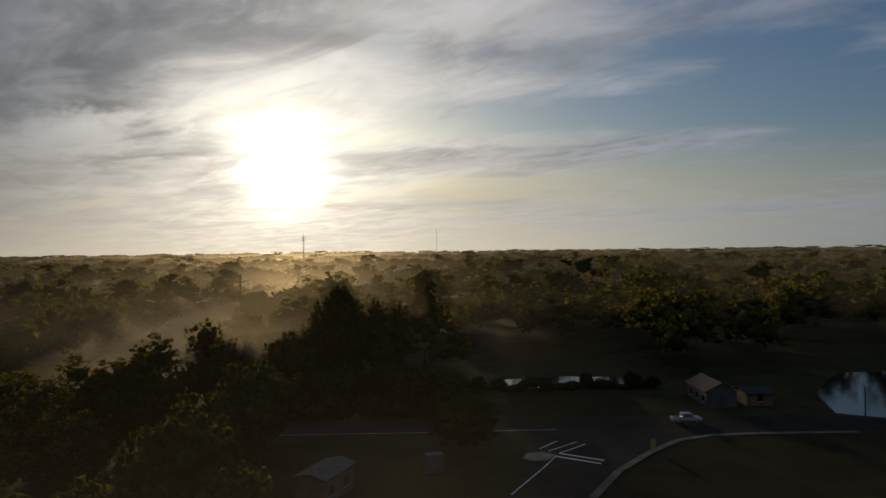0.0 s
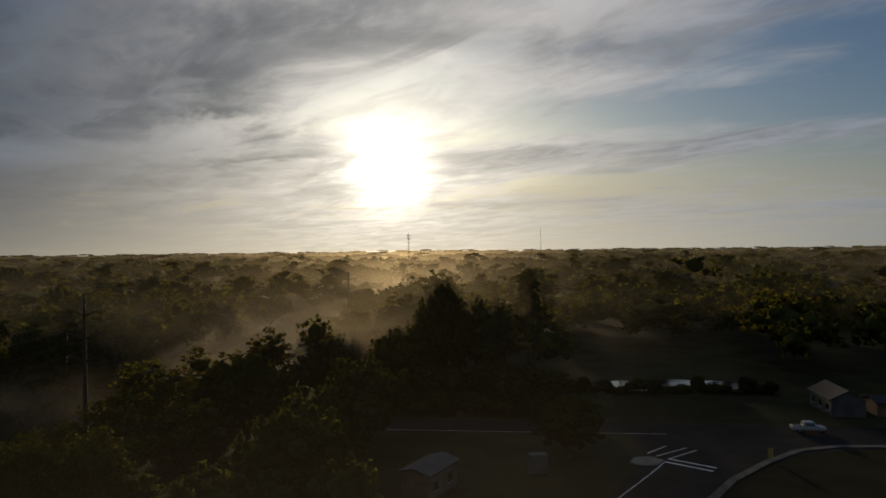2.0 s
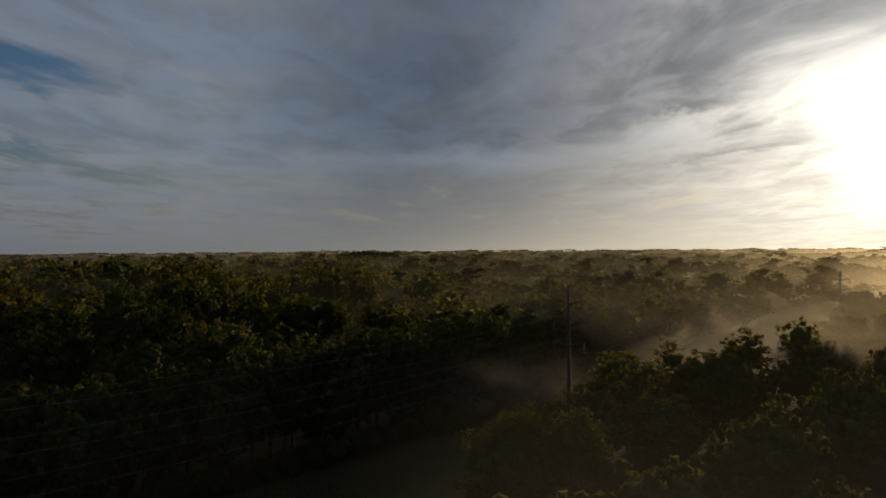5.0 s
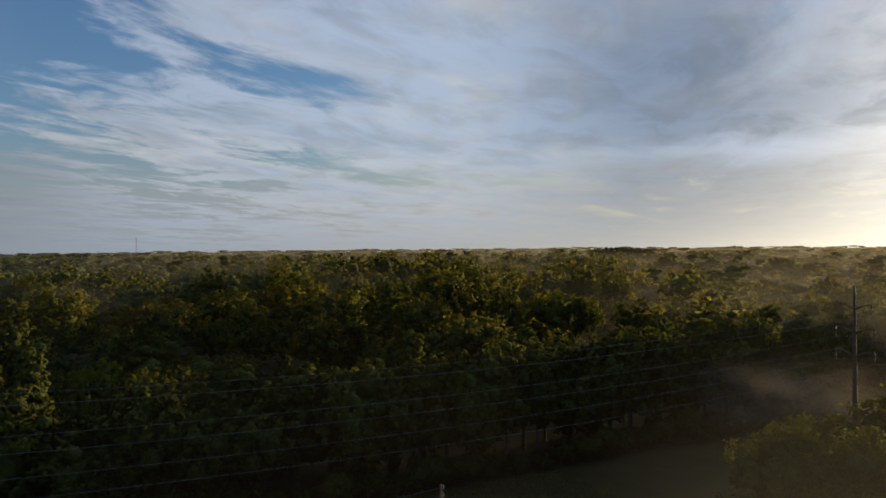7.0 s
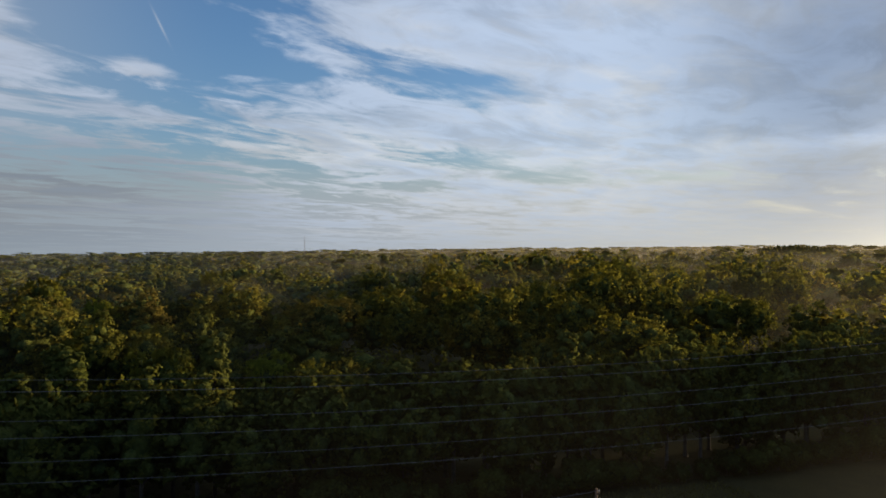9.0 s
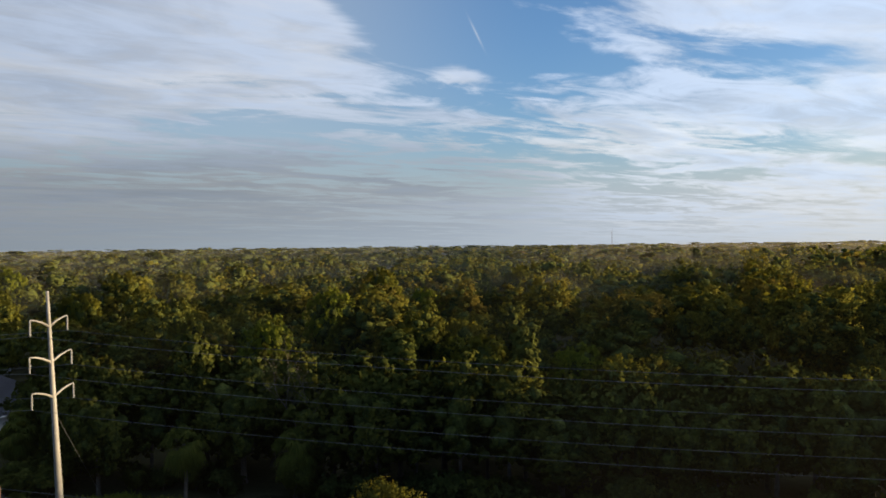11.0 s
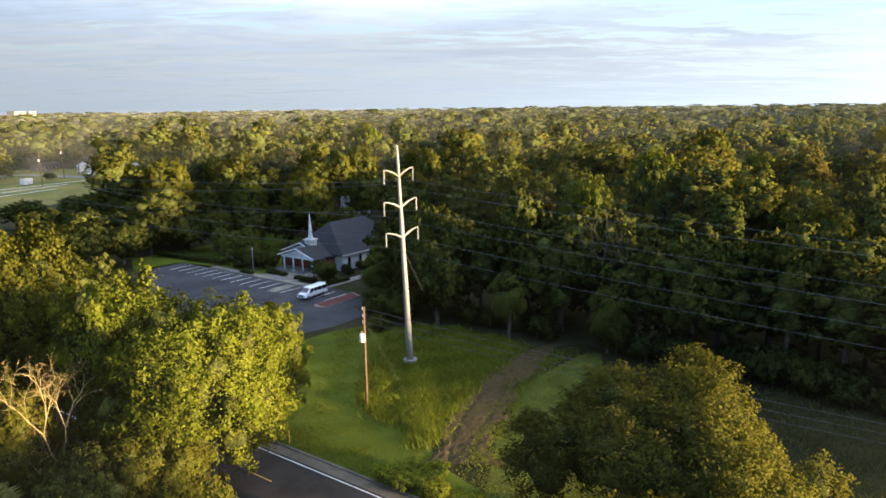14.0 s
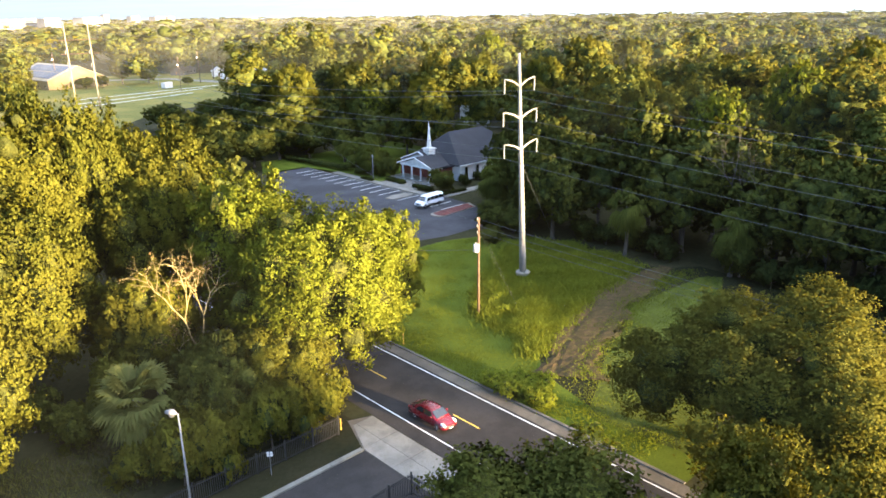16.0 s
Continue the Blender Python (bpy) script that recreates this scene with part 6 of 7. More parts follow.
def pickup(x, y, turn):
    ob = thing("pickup_truck", pose(x, y, 0.03, 0, 0, turn), "pale silver pickup truck on the side street", "pickup truck")
    part("body", loft([(-2.8, 0.9, 0.86, 0.5, 1.05), (-2.7, 0.95, 0.92, 0.42, 1.12), (1.4, 0.96, 0.92, 0.42, 1.12), (2.3, 0.94, 0.84, 0.46, 1.06), (2.75, 0.84, 0.72, 0.55, 0.92)]), SILVER, ob)
    part("cab", loft([(-0.95, 0.9, 0.74, 1.05, 1.75), (-0.75, 0.9, 0.74, 1.05, 1.85), (0.75, 0.9, 0.73, 1.05, 1.84), (1.5, 0.88, 0.82, 1.02, 1.15)]), SILVER, ob)
    part("bed_liner", boxed(-2.6, -0.76, 1.10, -1.1, 0.76, 1.14), BLACK_METAL, ob)
    pane([(0.80, -0.68, 1.80), (0.80, 0.68, 1.80), (1.46, 0.78, 1.18), (1.46, -0.78, 1.18)], ob, "windscreen")
    for s in (-1, 1):
        pane([(-0.7, s * 0.905, 1.2), (1.0, s * 0.895, 1.2), (0.7, s * 0.79, 1.68), (-0.65, s * 0.80, 1.7)], ob, "side_window")
        part("headlight", boxed(2.62, s * 0.66 - 0.14, 0.72, 2.76, s * 0.66 + 0.14, 0.9), LAMP_CLEAR, ob)
    wheels(ob, (-1.75, 1.75), 0.94, 0.38)
    return ob


sedan(-35.95, -39.3, 90, RED_GLOSS, "glossy red sedan driving along the road")
van(-84.6, -92.3, 4)
pickup(44.9, 133.2, 0)
sedan(-190, -370, 110, WHITE_GLOSS, "white sedan on the far street")
sedan(-186, -352, 110, SILVER, "silver sedan on the far street")

# ---- fences, gate, signs ----


def picket_fence(x0, y0, x1, y1, h, label, name="fence", gap=0.16):
    """Black metal fence with posts, rails and bars."""
    L = math.hypot(x1 - x0, y1 - y0)
    ob = thing(name, pose(x0, y0, 0.02, 0, 0, math.degrees(math.atan2(y1 - y0, x1 - x0))), label, "gate" if name == "gate" else "fence")
    for z in (0.18, h - 0.2):
        part("rail", boxed(0, -0.025, z - 0.03, L, 0.025, z + 0.03), BLACK_METAL, ob)
    first = None
    for i in range(int(L / gap) + 1):
        if first is None:
            first = part("bar", boxed(-0.02, -0.02, 0.05, 0.02, 0.02, h), BLACK_METAL, ob)
        else:
            share("bar", first.data, ob, Matrix.Translation((i * gap, 0.003, 0)))
    post = None
    n = max(1, round(L / 2.4))
    for i in range(n + 1):
        if post is None:
            post = part("post", boxed(-0.05, -0.05, 0, 0.05, 0.05, h + 0.12), BLACK_METAL, ob)
        else:
            share("post", post.data, ob, Matrix.Translation((L * i / n, 0.004, 0)))
    return ob


picket_fence(-29.0, -43.2, -14.0, -43.2, 1.7, "black metal picket fence overgrown with shrubs")
picket_fence(-24.0, -33.2, -28.2, -33.2, 1.8, "black metal driveway gate standing open", "gate")
picket_fence(-28.2, -33.2, -28.7, -27.0, 1.7, "black metal picket fence beside the gate")


def post_sign(x, y, h, w, ph, turn, label, panel=WHITE):
    ob = thing("sign", pose(x, y, 0, 0, 0, turn), label, "sign")
    part("post", tube(bmesh.new(), [(0, 0, 0), (0, 0, h)], 0.035, 6), GREY_METAL, ob)
    part("panel", boxed(-w / 2, -0.05, h - ph, w / 2, -0.03, h, bevel=0.005), panel, ob)
    return ob


post_sign(-22.2, -42.4, 2.0, 0.45, 0.4, -40, "small white sign on a thin post by the fence")
post_sign(33.4, 115.0, 1.9, 0.9, 1.5, 200, "pale yellow sign board beside the entrance road", PAINT_YELLOW)
marker = thing("marker_post", pose(-29.6, -43.7, 0), "yellow marker post by the fence end", "post")
part("post", tube(bmesh.new(), [(0, 0, 0), (0, 0, 1.0), (0, 0, 1.1)], [0.06, 0.06, 0.03], 8), PAINT_YELLOW, marker)
marker = thing("marker_post", pose(-43.9, -52.3, 0), "yellow marker post on the verge", "post")
part("post", tube(bmesh.new(), [(0, 0, 0), (0, 0, 1.3), (0, 0, 1.4)], [0.06, 0.06, 0.03], 8), PAINT_YELLOW, marker)

# ---- palms, dead tree, grasses ----


def palm_meshes(seed, fronds=62, reach=2.3, droop=0.22):
    """Fan fronds of a palm crown."""
    rng = np.random.default_rng(seed)
    v, f = [], []
    for i in range(fronds):
        t = i * 2.399 + rng.uniform(-0.4, 0.4)
        tilt = rng.uniform(-1.1, 1.25)
        d = np.array([math.cos(t) * math.cos(tilt), math.sin(t) * math.cos(tilt), math.sin(tilt)])
        side = np.array([-math.sin(t), math.cos(t), 0])
        up = np.cross(side, d) * -1
        hub = d * reach * 0.45
        for s in (-0.02, 0.02):
            v.append(side * s)
        v.append(hub)
        k = len(v)
        f.append((k - 3, k - 2, k - 1))
        for j in range(17):
            a = (j - 8) / 8 * 1.45 + rng.uniform(-0.04, 0.04)
            ray = d * math.cos(a) + side * math.sin(a)
            L = reach * 0.62 * (1 - 0.25 * abs(a)) * rng.uniform(0.9, 1.1)
            w = np.cross(ray, up) * 0.10
            tip = hub + ray * L + np.array([0, 0, -droop * L])
            mid = hub + ray * L * 0.55 + up * 0.05
            k = len(v)
            v += [hub, mid - w, mid + w, tip]
            f += [(k, k + 1, k + 2), (k + 1, k + 3, k + 2)]
    return np.array(v), np.array(f)


PALM_CROWNS = [raw_mesh("crown", *palm_meshes(1), [LEAF_PALM])] + [raw_mesh("crown", *palm_meshes(s, 46, 2.5, 0.62), [LEAF_CABBAGE]) for s in (2, 3)]


def palm(x, y, h, scale, label, turn=0.0, broad=False):
    ob = thing("palm", pose(x, y, -0.05, 0, 0, turn), label, "palm tree", "fan palms")
    n = 8
    part("trunk", tube(bmesh.new(), [(0.15 * math.sin(i * 0.4), 0, h * i / n) for i in range(n + 1)], [0.34] + [0.24 + 0.03 * (i % 2) for i in range(n)], 9), BARK, ob)
    c = share("crown", PALM_CROWNS[0 if broad else 1 + int(x + y) % 2], ob, Matrix.Translation((0, 0, h)))
    c.scale = (scale, scale, scale)
    return ob


palm(-16.2, -51.0, 5.4, 1.5, "broad grey-green fan palm among trees", broad=True)
for x, y, h, s in ((-84.2, -51.4, 7.4, 1.35), (-87.0, -37.4, 6.6, 1.4), (-93.5, -76.0, 7.5, 1.2), (-88.6, -80.4, 6.2, 1.35), (-92.4, -83.4, 7.0, 1.2), (-97.5, -79.5, 6.8, 1.1), (-98.0, -136.0, 4.2, 1.2), (-100.5, -134.0, 3.6, 1.2), (-103.5, -133.0, 4.6, 1.1), (-93.0, -125.0, 4.6, 1.25), (-94.6, -122.5, 5.4, 1.2), (-93.2, -120.0, 4.2, 1.1),
                   (-187, -377, 13, 1.7), (-205, -395, 12, 1.7), (-178, -338, 10, 1.6), (-120, -118, 8, 1.2)):
    palm(x, y, h, s, "shaggy green fan palm at the edge of trees", x * 7)


def dead_tree(x, y, h, seed=4, dry=2600, label="half-dead tree with pale bare branches and dry brown leaves", wood=BARK_PALE):
    """Bare pale branches, forking again and again."""
    rng = random.Random(seed)
    bm = bmesh.new()
    tips = []

    def grow(p, d, length, r, depth):
        bend = Vector((rng.uniform(-1, 1), rng.uniform(-1, 1), rng.uniform(-0.4, 0.5)))
        mid = p + d * length * 0.5 + bend * length * 0.09
        e = p + d * length
        tube(bm, [p, mid, e], [r, r * 0.84, r * 0.66], 6 if depth < 3 else 4, cap=False)
        if depth >= 3:
            tips.append(e[:])
        if depth == 7:
            return
        turn = rng.uniform(0, 6.28)
        for i in range(3 if depth in (0, 2, 3) else 2):
            a = turn + i * 2.3 + rng.uniform(-0.4, 0.4)
            wide = rng.uniform(0.45, 1.15)
            n = (d + Vector((math.cos(a), math.sin(a), 0)) * wide + Vector((0, 0, 0.14 if depth < 3 else -0.12))).normalized()
            grow(e if i < 2 else mid, n, length * rng.uniform(0.58, 0.80), r * (0.68 if i == 0 else 0.55), depth + 1)

    grow(Vector((0, 0, 0)), Vector((0.05, 0.02, 1)).normalized(), h * 0.42, 0.20, 0)
    ob = thing("dead_tree", pose(x, y, 0), label, "tree")
    part("deadwood", bm, wood, ob)
    g = np.random.default_rng(6)
    c = np.array(tips)[g.integers(len(tips), size=dry)] + g.normal(size=(dry, 3)) * 0.28
    c = c[g.random(dry) < np.clip(1.6 - c[:, 2] / h * 1.5, 0.08, 1)]
    n = g.normal(size=c.shape)
    v, f = leaf_cards(c, n / np.linalg.norm(n, axis=1, keepdims=True), 0.17, g, False)
    share("dry_foliage", raw_mesh("dry_foliage", v, f, [LEAF_DRY]), ob)
    return ob


dead_tree(-23.6, -55.4, 13.0).scale = (0.66, 0.66, 1.0)
dead_tree(-89.5, -37.6, 20.0, 9, 300, "bare grey dead tree at the edge of the woods", BARK).scale = (0.5, 0.5, 0.85)


def blades(name, area, count, h, leaf, label, seed, lean=0.5, fray=0.35):
    """Tufts of grass over a polygon."""
    rng = np.random.default_rng(seed)
    area = np.array(area)
    lo, hi = area.min(0), area.max(0)
    p = rng.uniform(lo, hi, (count * 3, 2))
    inside = np.zeros(len(p), bool)
    for (x0, y0), (x1, y1) in zip(area, np.roll(area, -1, 0)):
        c = ((y0 > p[:, 1]) != (y1 > p[:, 1])) & (p[:, 0] < (x1 - x0) * (p[:, 1] - y0) / (y1 - y0 + 1e-9) + x0)
        inside ^= c
    p = p[inside][:count] + rng.normal(size=(min(count, inside.sum()), 2)) * fray
    k = len(p)
    t = rng.uniform(0, 6.28, k)
    hh = h * rng.uniform(0.5, 1.3, k) * (0.65 + 0.7 * (np.sin(p[:, 0] * 0.7) * np.cos(p[:, 1] * 0.9) * 0.5 + 0.5))
    w = 0.07 * hh + 0.035
    base = np.column_stack([p, np.zeros(k)])
    sx = np.column_stack([np.cos(t), np.sin(t), np.zeros(k)]) * w[:, None]
    tip = base + np.column_stack([rng.normal(size=k) * lean * hh, rng.normal(size=k) * lean * hh, hh])
    v = np.stack([base - sx, base + sx, tip], 1).reshape(-1, 3)
    ob = new(name, raw_mesh(name, v, np.arange(k * 3).reshape(-1, 3), [leaf]))
    return tagged(ob, label, "grass", kind="stuff")


TALL_GRASS = [(-54.5, -50), (-54, -44.5), (-51, -40.5), (-57, -43.2), (-64, -45.3), (-72, -47), (-82, -48), (-83, -62), (-80, -66), (-76, -65), (-66, -60), (-58, -55)]
blades("tall_grass", TALL_GRASS, 95000, 0.58, LEAF_LAWN, "tall rough grass round the power pole", 41, 0.6, 0.9)
blades("lawn_grass", [(-43.5, -31), (-43.5, -74), (-60, -75.5), (-72, -74.5), (-79, -71.5), (-80, -64), (-66, -60), (-58, -55), (-54.5, -50), (-54, -44), (-49, -37)], 90000, 0.11, LEAF_LAWN, "short mown lawn grass", 42, 0.8)
blades("verge_grass", [(-43.5, -24), (-43.5, -62), (-46.0, -62), (-47.0, -36), (-47.0, -24)], 12000, 0.16, LEAF_GRASS, "uncut bright grass along the kerb", 45)
blades("rough_grass", [(-46, -32), (-47, -20), (-70, -30), (-86, -38), (-84, -40), (-70, -41), (-58, -36.5)], 18000, 0.14, LEAF_LAWN, "rough grass beside the track", 43)
blades("meadow_grass", [(-60, -22), (-86, -32), (-88, 60), (-60, 60)], 34000, 0.35, LEAF_MEADOW, "rough grass under the power lines", 44)
blades("track_edge_grass", [(-51, -34.3), (-56, -35.9), (-62, -38.2), (-70, -40.2), (-78, -41.7), (-85, -41.2), (-85, -42.6), (-78, -43.3), (-70, -41.9), (-62, -39.6), (-56, -37.4), (-51, -35.8)], 9000, 0.26, LEAF_LAWN, "uneven grass fringe along the earth track", 48, 0.6, 0.8)
blades("track_grass", [(-47, -32.5), (-52, -35), (-70, -41.2), (-84, -40.5), (-84, -45.8), (-70, -47), (-56, -42.4), (-47, -37)], 2200, 0.20, LEAF_LAWN, "scattered tufts on the earth track", 46)
for i, (x, y, s) in enumerate(((-44.2, -39.2, 0.42), (-44.5, -37.6, 0.50), (-45.0, -36.0, 0.48), (-46.6, -36.2, 0.40), (-45.6, -37.4, 0.46), (-44.5, -34.4, 0.34), (-56.2, -53.4, 0.30), (-57.5, -51.0, 0.3), (-59.5, -53.8, 0.3))):
    plant("shrub_g", x, y, "bright weedy bush growing on the verge", i * 1.3, s, 1.5 if i < 6 else 0.9, "shrub", "shrub", "weeds on the verge")
for i, x in enumerate((-28.5, -26.2, -24.0, -21.6, -19.2, -17.0)):
    plant("shrub_o", x, -45.2 - 0.6 * (i % 2), "dense green shrub behind the fence", i * 2.1, 0.85, 5.0 + (i % 3) * 0.6, "shrub", "shrub", "shrubs behind the fence")

blades("undergrowth", [(-2, -47), (-16, -47), (-19, -52), (-13, -57), (-4, -58)], 5000, 0.30, LEAF_MEADOW, "low green weeds on the shaded ground", 47)
for i, (x, y, s, h) in enumerate(((-14.6, -48.6, 0.7, 3.4), (-17.6, -46.6, 0.8, 4.2), (-19.4, -48.6, 0.7, 4.0), (-13.0, -56.5, 0.8, 5.0), (-16.5, -57.5, 0.9, 6.5), (-11.2, -61.5, 0.8, 5.0))):
    plant("shrub_b" if i % 2 else "shrub_o", x, y, "olive-green bush growing in the shade", i * 1.7, s, h, "shrub", "shrub", "bushes in the shade")

for i, (x, y, h) in enumerate(((-94.0, -118.0, 4.6), (-95.5, -116.2, 5.2), (-92.6, -122.6, 2.4), (-97.0, -120.5, 5.6))):
    plant("shrub_b", x, y, "full green bush beside the church lawn", i * 1.9, 0.8, h, "shrub", "shrub", "bushes by the church")
for i in range(26):
    h = (1.2, 2.4, 1.6, 3.6, 1.2, 2.0, 2.8)[(i * 5) % 7]
    plant("shrub_a" if i % 3 else "shrub_b", 5.0 + i * 1.72 + 0.6 * math.sin(i * 2.1), 164.8 + 0.10 * i + 1.0 * math.sin(i * 1.7), "dark reedy bush on the bank of the pond", i * 1.1, 0.75, h, "shrub", "shrub", "bushes on the bank")
for i in range(20):
    plant("shrub_b" if i % 2 else "shrub_a", -36.0 + 2.1 * i, 142 + 2.5 * math.sin(i * 2.3), "dark undergrowth behind the side street", i * 1.3, 1.1, 3.4 + (i * 7 % 5) * 0.5, "shrub", "shrub", "undergrowth by the street")
for i in range(9):
    plant("oak_e", -33.0 + 4.2 * i, 150 + 5.0 * math.sin(i * 1.9) - 0.3 * i, "low dark tree behind the side street", i * 1.4, 0.75, 8.0 + 3.0 * ((i * 3) % 4) / 3, group="low trees behind the street")

for i, (x, y) in enumerate(((-52.5, 104), (-56.5, 111), (-53.5, 112), (-60, 113), (-50.5, 96))):
    plant("shrub_b", x, y, "dark bush beside the grass strip", i * 2.3, 1.3, 5.0 + (i % 3), "shrub", "shrub", "bushes by the strip")

# ---- far buildings ----


def house(x, y, turn, L, W, h, rise, wall, roof, label, windows=3, name="house"):
    ob = thing(name, pose(x, y, 0, 0, 0, turn), label, "building")
    part("wall", boxed(-L / 2, -W / 2, 0, L / 2, W / 2, h), wall, ob)
    part("gable", prism([(-W / 2, h), (W / 2, h), (0, h + rise)], -L / 2 + 0.02, L / 2 - 0.02), wall, ob)
    part("roof", gable(bmesh.new(), -L / 2 - 0.4, L / 2 + 0.4, -W / 2 - 0.5, W / 2 + 0.5, h - 0.1, h + rise + 0.1), roof, ob)
    for s in (-1, 1):
        for i in range(windows):
            cx = -L / 2 + L * (i + 0.5) / windows
            w = part("window", boxed(cx - 0.55, s * W / 2 - 0.06, 0.95, cx + 0.55, s * W / 2 + 0.06, 2.15), GLASS_DARK, ob)
            part("sill", boxed(cx - 0.65, s * W / 2 - 0.1, 0.86, cx + 0.65, s * W / 2 + 0.1, 0.95), WHITE, w)
    cx = L * 0.5 / windows * 0.2
    door = part("door", boxed(L / 2 - 0.04, -0.5, 0, L / 2 + 0.06, 0.5, 2.05), BROWN_WALL, ob)
    part("handle", boxed(L / 2 + 0.06, 0.3, 0.95, L / 2 + 0.12, 0.42, 1.05), CHROME, door)
    return ob


house(56.2, 150.6, 90, 11, 6.2, 3.2, 1.6, GREY_WALL, SHINGLE, "pale single-storey house by the side street")
house(64.5, 149.5, 0, 5.5, 6.5, 2.5, 0.7, BROWN_WALL, SHINGLE, "dark low garage beside the pale house", 1, "garage")
house(-191.0, -423, 35, 15, 8, 2.8, 1.6, GREY_WALL, DARK_SHEET, "low grey house with a brown roof beyond the field", 4)
house(-197, -391, 70, 8, 6, 3.0, 2.0, WHITE, PALE_ROOF, "small white gabled house beyond the field", 2)
house(-214, -377, 20, 14, 8, 3.0, 0.8, WHITE, PALE_ROOF, "low white building beyond the field", 4, "building")
house(-166.5, -159, 40, 12, 9, 4.2, 2.2, WHITE, WHITE, "white house glimpsed among trees behind the church", 3)
HALL_W, HALL_H, HALL_RISE = 29.0, 4.3, 6.2
hall = house(-116.5, -404, -83, 43, HALL_W, HALL_H, HALL_RISE, TAN_WALL, TAN_ROOF, "large tan hall with solar panels on its roof", 6, "hall")
for s in (-1, 1):
    for i in range(8):
        for j in range(2):
            y0, y1 = 1.6 + j * 6.0, 7.0 + j * 6.0
            z0, z1 = (HALL_H + HALL_RISE + 0.28 - (HALL_RISE + 0.2) / (HALL_W / 2 + 0.5) * y for y in (y0, y1))
            x0 = -19.4 + i * 4.7
            bm = bmesh.new()
            v = [bm.verts.new(p) for p in ((x0, s * y0, z0 + 0.08), (x0 + 4.3, s * y0, z0 + 0.08), (x0 + 4.3, s * y1, z1 + 0.08), (x0, s * y1, z1 + 0.08))]
            w = [bm.verts.new((p.co.x, p.co.y, p.co.z + 0.06)) for p in v]
            bm.faces.new(v)
            bm.faces.new(w)
            for a in range(4):
                bm.faces.new((v[a], v[(a + 1) % 4], w[(a + 1) % 4], w[a]))
            part("solar_panel", bm, SOLAR, hall, "dark blue solar panel")
house(-97, -433, 10, 12, 8, 4.4, 0.8, WHITE, PALE_ROOF, "white flat-roofed building beyond the trees", 4, "building")
house(-16.2, 96.0, 70, 8.0, 4.2, 3.4, 0.5, BROWN_WALL, DARK_SHEET, "low brown shed with a sheet roof darkened for the backlight", 2, "shed")


def container(x, y, turn, L, W, H, label, paint=WHITE):
    ob = thing("container", pose(x, y, 0, 0, 0, turn), label, "container")
    part("box", boxed(-L / 2, -W / 2, 0.25, L / 2, W / 2, H, bevel=0.05), paint, ob)
    for i in range(int(L / 0.5)):
        for s in (-1, 1):
            part("rib", boxed(-L / 2 + 0.25 + i * 0.5, s * (W / 2 + 0.012) - 0.015, 0.35, -L / 2 + 0.4 + i * 0.5, s * (W / 2 + 0.012) + 0.015, H - 0.1), paint, ob)
    for sx in (-0.38, 0.38):
        part("foot", boxed(sx * L - 0.2, -W / 2 + 0.1, 0, sx * L + 0.2, W / 2 - 0.1, 0.25), BLACK_METAL, ob)
    return ob


container(-146.9, -345, 25, 5.2, 2.4, 2.9, "white storage container on the field")
container(-1.7, 104.6, 15, 2.6, 1.6, 3.0, "narrow pale storage box beside the street, dimmed to grey", GREY_WALL)


def tower_block(x, y, w, h, label):
    ob = thing("tower_block", pose(x, y, 0, 0, 0, 20), label, "building", "skyline buildings")
    part("wall", boxed(-w / 2, -w / 3, 0, w / 2, w / 3, h), FAR_WALL, ob)
    part("roof", boxed(-w / 2 - 0.5, -w / 3 - 0.5, h, w / 2 + 0.5, w / 3 + 0.5, h + 1), FAR_WALL, ob)
    for s in (-1, 1):
        for i in range(4):
            part("window", boxed(-w / 2 + 1, s * w / 3 - 0.3, 8 + i * (h - 8) / 4, w / 2 - 1, s * w / 3 + 0.3, 10 + i * (h - 8) / 4), DARK_SHEET, ob, "long window band")


for az, d, w, h in ((163.9, 1900, 40, 30), (160.4, 2300, 18, 38), (161.5, 2200, 60, 31), (157.0, 2400, 40, 31), (158.6, 2400, 30, 33), (166.5, 1800, 60, 29), (156.2, 2500, 26, 31), (165.0, 2000, 60, 30)):
    tower_block(-d * math.sin(radians(az)), d * math.cos(radians(az)), w, h, "pale far city building on the horizon")

dark_post = thing("post", pose(80.7, 137.3, 0), "dark post standing by the pond", "post")
part("post", tube(bmesh.new(), [(0, 0, 0), (0, 0, 5.4), (0, 0, 5.6)], [0.14, 0.11, 0.04], 8), BLACK_METAL, dark_post)

# ---- morning mist, and veils that lift the shadows ----


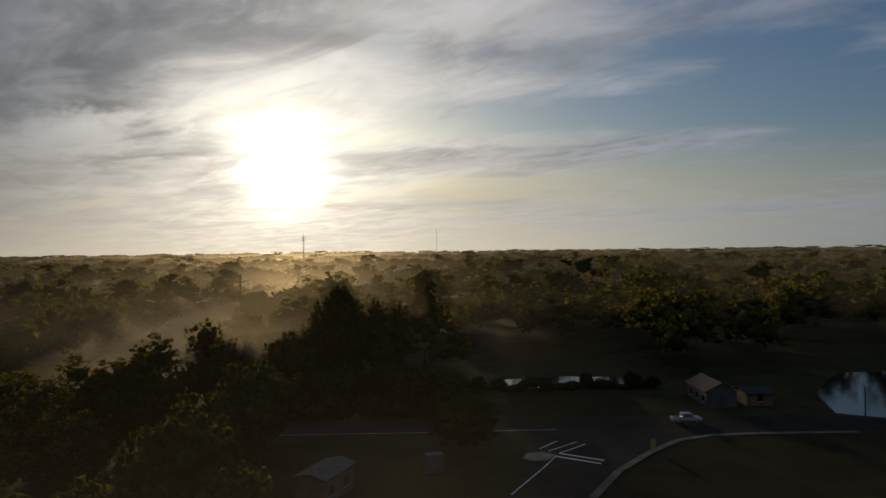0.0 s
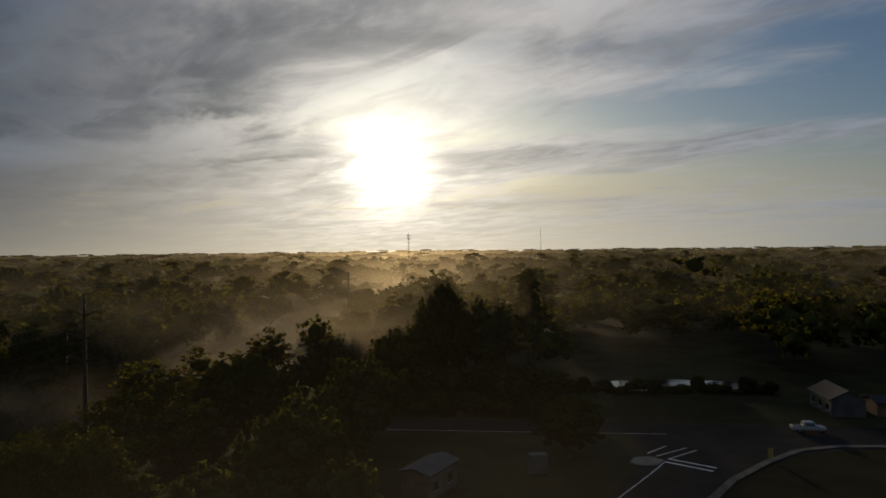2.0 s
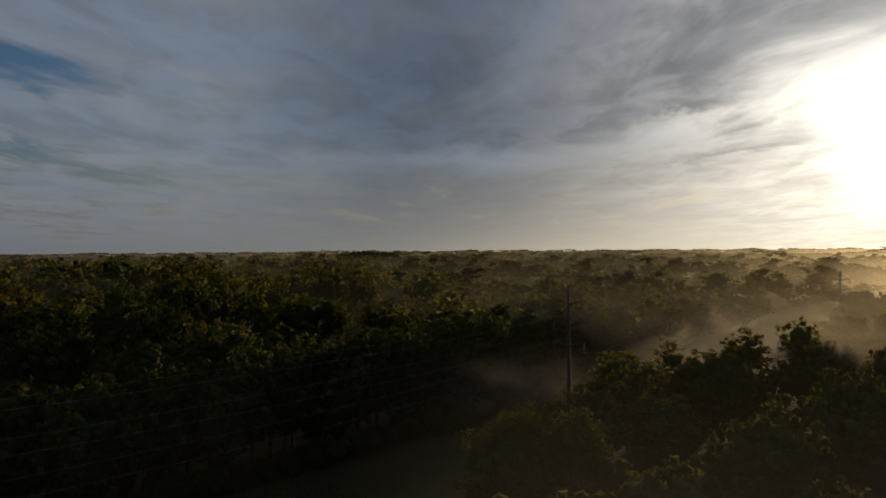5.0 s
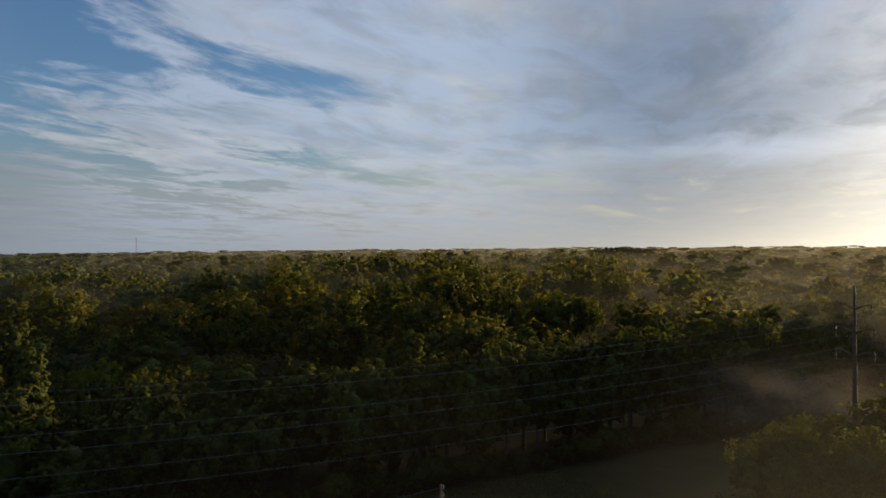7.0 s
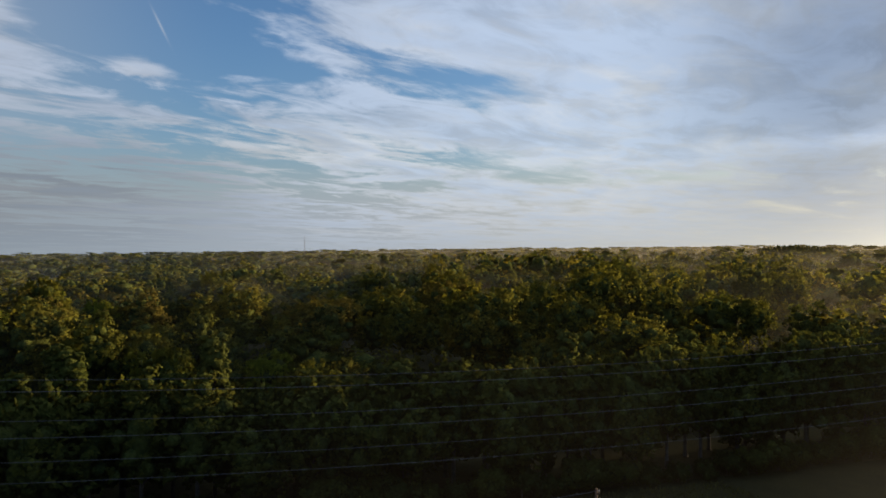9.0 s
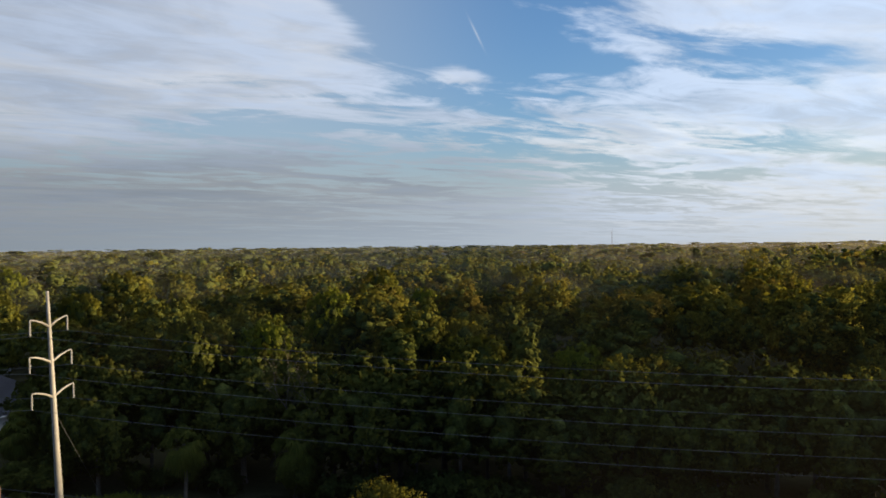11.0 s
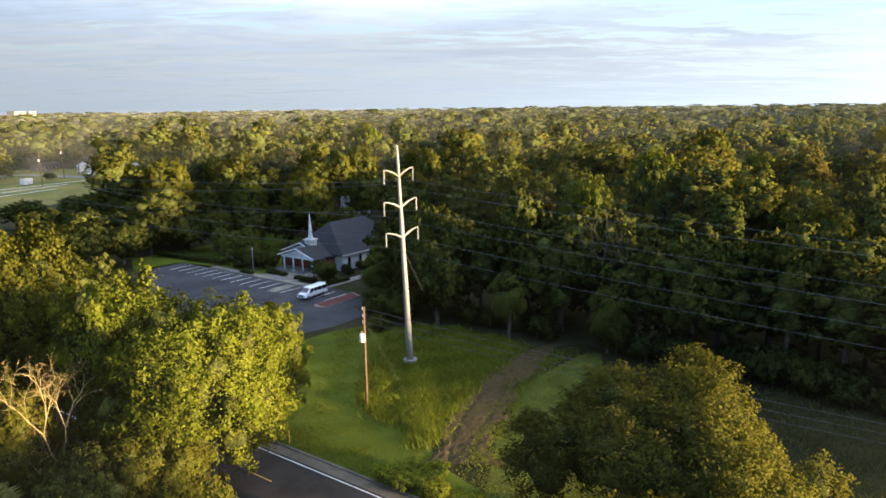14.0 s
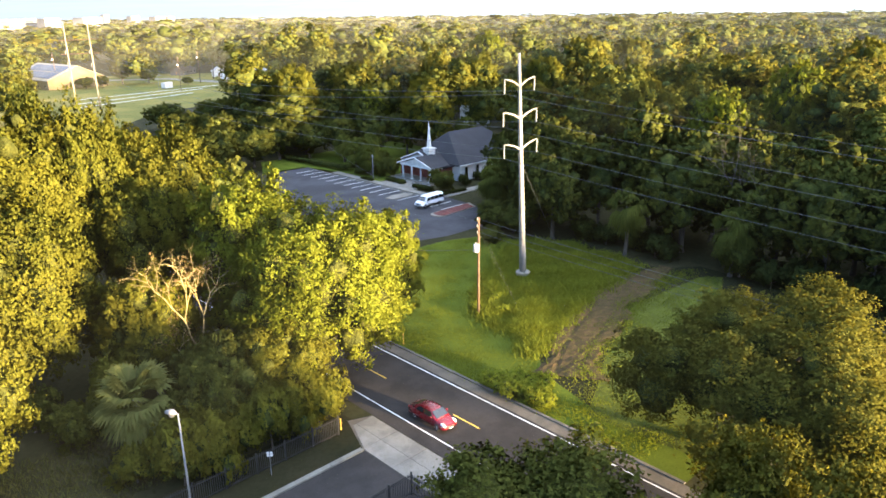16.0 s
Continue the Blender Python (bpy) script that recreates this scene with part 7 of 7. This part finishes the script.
def mist_material(name, strength, low, high, scale, patch=(0.42, 0.62), soft_ends=(), heads=None):
    """Thin water haze, also used for veils that lift dark tones: mostly clear, scattering the light onwards; thicker
    low down and in drifting patches.
    """
    m = bpy.data.materials.new(name)
    m.use_nodes = True
    nt = m.node_tree
    nt.nodes.clear()
    k = Nodes(nt)
    pos = k.add("ShaderNodeNewGeometry").outputs["Position"]
    sep = k.add("ShaderNodeSeparateXYZ")
    k.put(sep.inputs[0], pos)
    drift = k.noise(k.mapped(pos, (1, 1, 2.2)), scale, 6.0, 0.55, 0.6)
    a = k.math("MULTIPLY", k.step(sep.outputs[2], low, high, 1.0, 0.0), k.step(drift, *patch))
    if heads:
        head = k.math("MULTIPLY", k.math("ARCTAN2", k.math("MULTIPLY", sep.outputs[0], -1.0), sep.outputs[1]), 57.29578)
        a = k.math("MULTIPLY", a, k.math("MULTIPLY", k.step(head, heads[0], heads[1]), k.step(head, heads[3], heads[2])))
    if soft_ends:
        gen = k.add("ShaderNodeSeparateXYZ")
        k.put(gen.inputs[0], k.add("ShaderNodeTexCoord").outputs["Generated"])
        for s in soft_ends:
            g = gen.outputs[s]
            a = k.math("MULTIPLY", a, k.math("MULTIPLY", k.step(g, 0.0, 0.4), k.step(g, 1.0, 0.55)))
    a = k.math("MULTIPLY", a, strength)
    clear = k.add("ShaderNodeBsdfTransparent")
    spread = k.add("ShaderNodeBsdfTranslucent")
    spread.inputs["Color"].default_value = (0.92, 0.83, 0.68, 1)
    back = k.add("ShaderNodeBsdfDiffuse")
    back.inputs["Color"].default_value = (0.88, 0.86, 0.80, 1)
    both = k.add("ShaderNodeMixShader")
    both.inputs[0].default_value = 0.4
    k.put(both.inputs[1], spread.outputs[0])
    k.put(both.inputs[2], back.outputs[0])
    onward = k.add("ShaderNodeBsdfRefraction")
    onward.inputs["Color"].default_value = (0.96, 0.84, 0.64, 1)
    onward.inputs["Roughness"].default_value = 0.75
    onward.inputs["IOR"].default_value = 1.30
    wet = k.add("ShaderNodeMixShader")
    wet.inputs[0].default_value = 0.22
    k.put(wet.inputs[1], both.outputs[0])
    k.put(wet.inputs[2], onward.outputs[0])
    mx = k.add("ShaderNodeMixShader")
    k.put(mx.inputs[0], a)
    k.put(mx.inputs[1], clear.outputs[0])
    k.put(mx.inputs[2], wet.outputs[0])
    k.put(k.add("ShaderNodeOutputMaterial").inputs[0], mx.outputs[0])
    return m


def mist_veil(radius, top, az0, az1, material, wave=0.02):
    """A long soft curtain over the woods: haze, or an added veil of glow."""
    bm = bmesh.new()
    rows = []
    n = 120
    for i in range(n + 1):
        az = radians(az0 + (az1 - az0) * i / n)
        r = radius * (1 + wave * math.sin(i * 0.12))
        rows.append([bm.verts.new((-r * math.sin(az), r * math.cos(az), z)) for z in (0.5, top)])
    for a, b in zip(rows, rows[1:]):
        bm.faces.new((a[0], b[0], b[1], a[1]))
    return tagged(part("mist", bm, material, smooth=True), "thin veil of morning haze and added glow over the woods", "mist", kind="stuff")


def mist_bank(x, y, turn, length, top, material, sheets=3, gap=9.0):
    """A drifting bank of ground mist: a few wavy layers, one behind another."""
    for s in range(sheets):
        bm = bmesh.new()
        rows = []
        for i in range(25):
            u = (i / 24 - 0.5) * length
            w = (s - (sheets - 1) / 2) * gap + 2.5 * math.sin(i * 0.5 + s * 2.0)
            rows.append([bm.verts.new((u, w, z)) for z in (0.3, top * 0.5, top)])
        for a, b in zip(rows, rows[1:]):
            for j in range(2):
                bm.faces.new((a[j], b[j], b[j + 1], a[j + 1]))
        ob = part("mist_bank", bm, material, smooth=True)
        ob.matrix_basis = pose(x, y, 0, 0, 0, turn)
        tagged(ob, "drifting bank of pale ground mist", "mist", kind="stuff")


# three near veils added only to lift the dark tones behind them
mist_veil(125, 32, 76, 176, mist_material("lift_veil_close", 0.012, 12.0, 32.0, 0.02, (0.05, 0.75), heads=(78, 100, 114, 132)), 0.0)
mist_veil(40, 33, 92, 178, mist_material("lift_veil_near", 0.003, 14.0, 33.0, 0.02, (0.0, 0.7), heads=(94, 108, 172, 178)), 0.0)
mist_veil(60, 33, 52, 106, mist_material("lift_veil_near", 0.007, 14.0, 33.0, 0.02, (0.0, 0.7), heads=(53, 62, 86, 105)), 0.0)
for r, top, thick in ((230, 30, 0.034), (400, 31.5, 0.058), (650, 32, 0.066), (1100, 32.6, 0.095), (2000, 33.0, 0.135)):
    mist_veil(r, top, -42, 176, mist_material("haze", thick, top - 14, top, 2.2 / r, (0.05, 0.70)))
# two veils added towards the sun to stand for lens glare
mist_veil(46, 33, -18, 62, mist_material("glare_veil", 0.034, 14.0, 33.0, 0.012, (0.0, 0.70), heads=(-18, 2, 34, 60)), 0.0)
mist_veil(165, 33, -16, 68, mist_material("glare_veil", 0.027, 14.0, 33.0, 0.012, (0.0, 0.70), heads=(-16, 0, 48, 68)), 0.0)
BANK = mist_material("mist", 0.14, 14.0, 27.0, 0.030, (0.30, 0.70), (0, 2))
mist_bank(-62, 150, 24, 80, 27, BANK, 2)
mist_bank(-62, 330, 12, 100, 32, mist_material("mist_sunward", 0.06, 16.0, 31.0, 0.020, (0.30, 0.66), (0, 2)), 1)
mist_bank(-84, 104, 52, 46, 16, mist_material("mist_low", 0.11, 8.0, 16.0, 0.05, (0.30, 0.66), (0, 2)), 2)
mist_bank(-249, -22, 95, 60, 27, mist_material("mist_west", 0.05, 18.0, 27.0, 0.03, (0.30, 0.66), (0, 2)), 2)
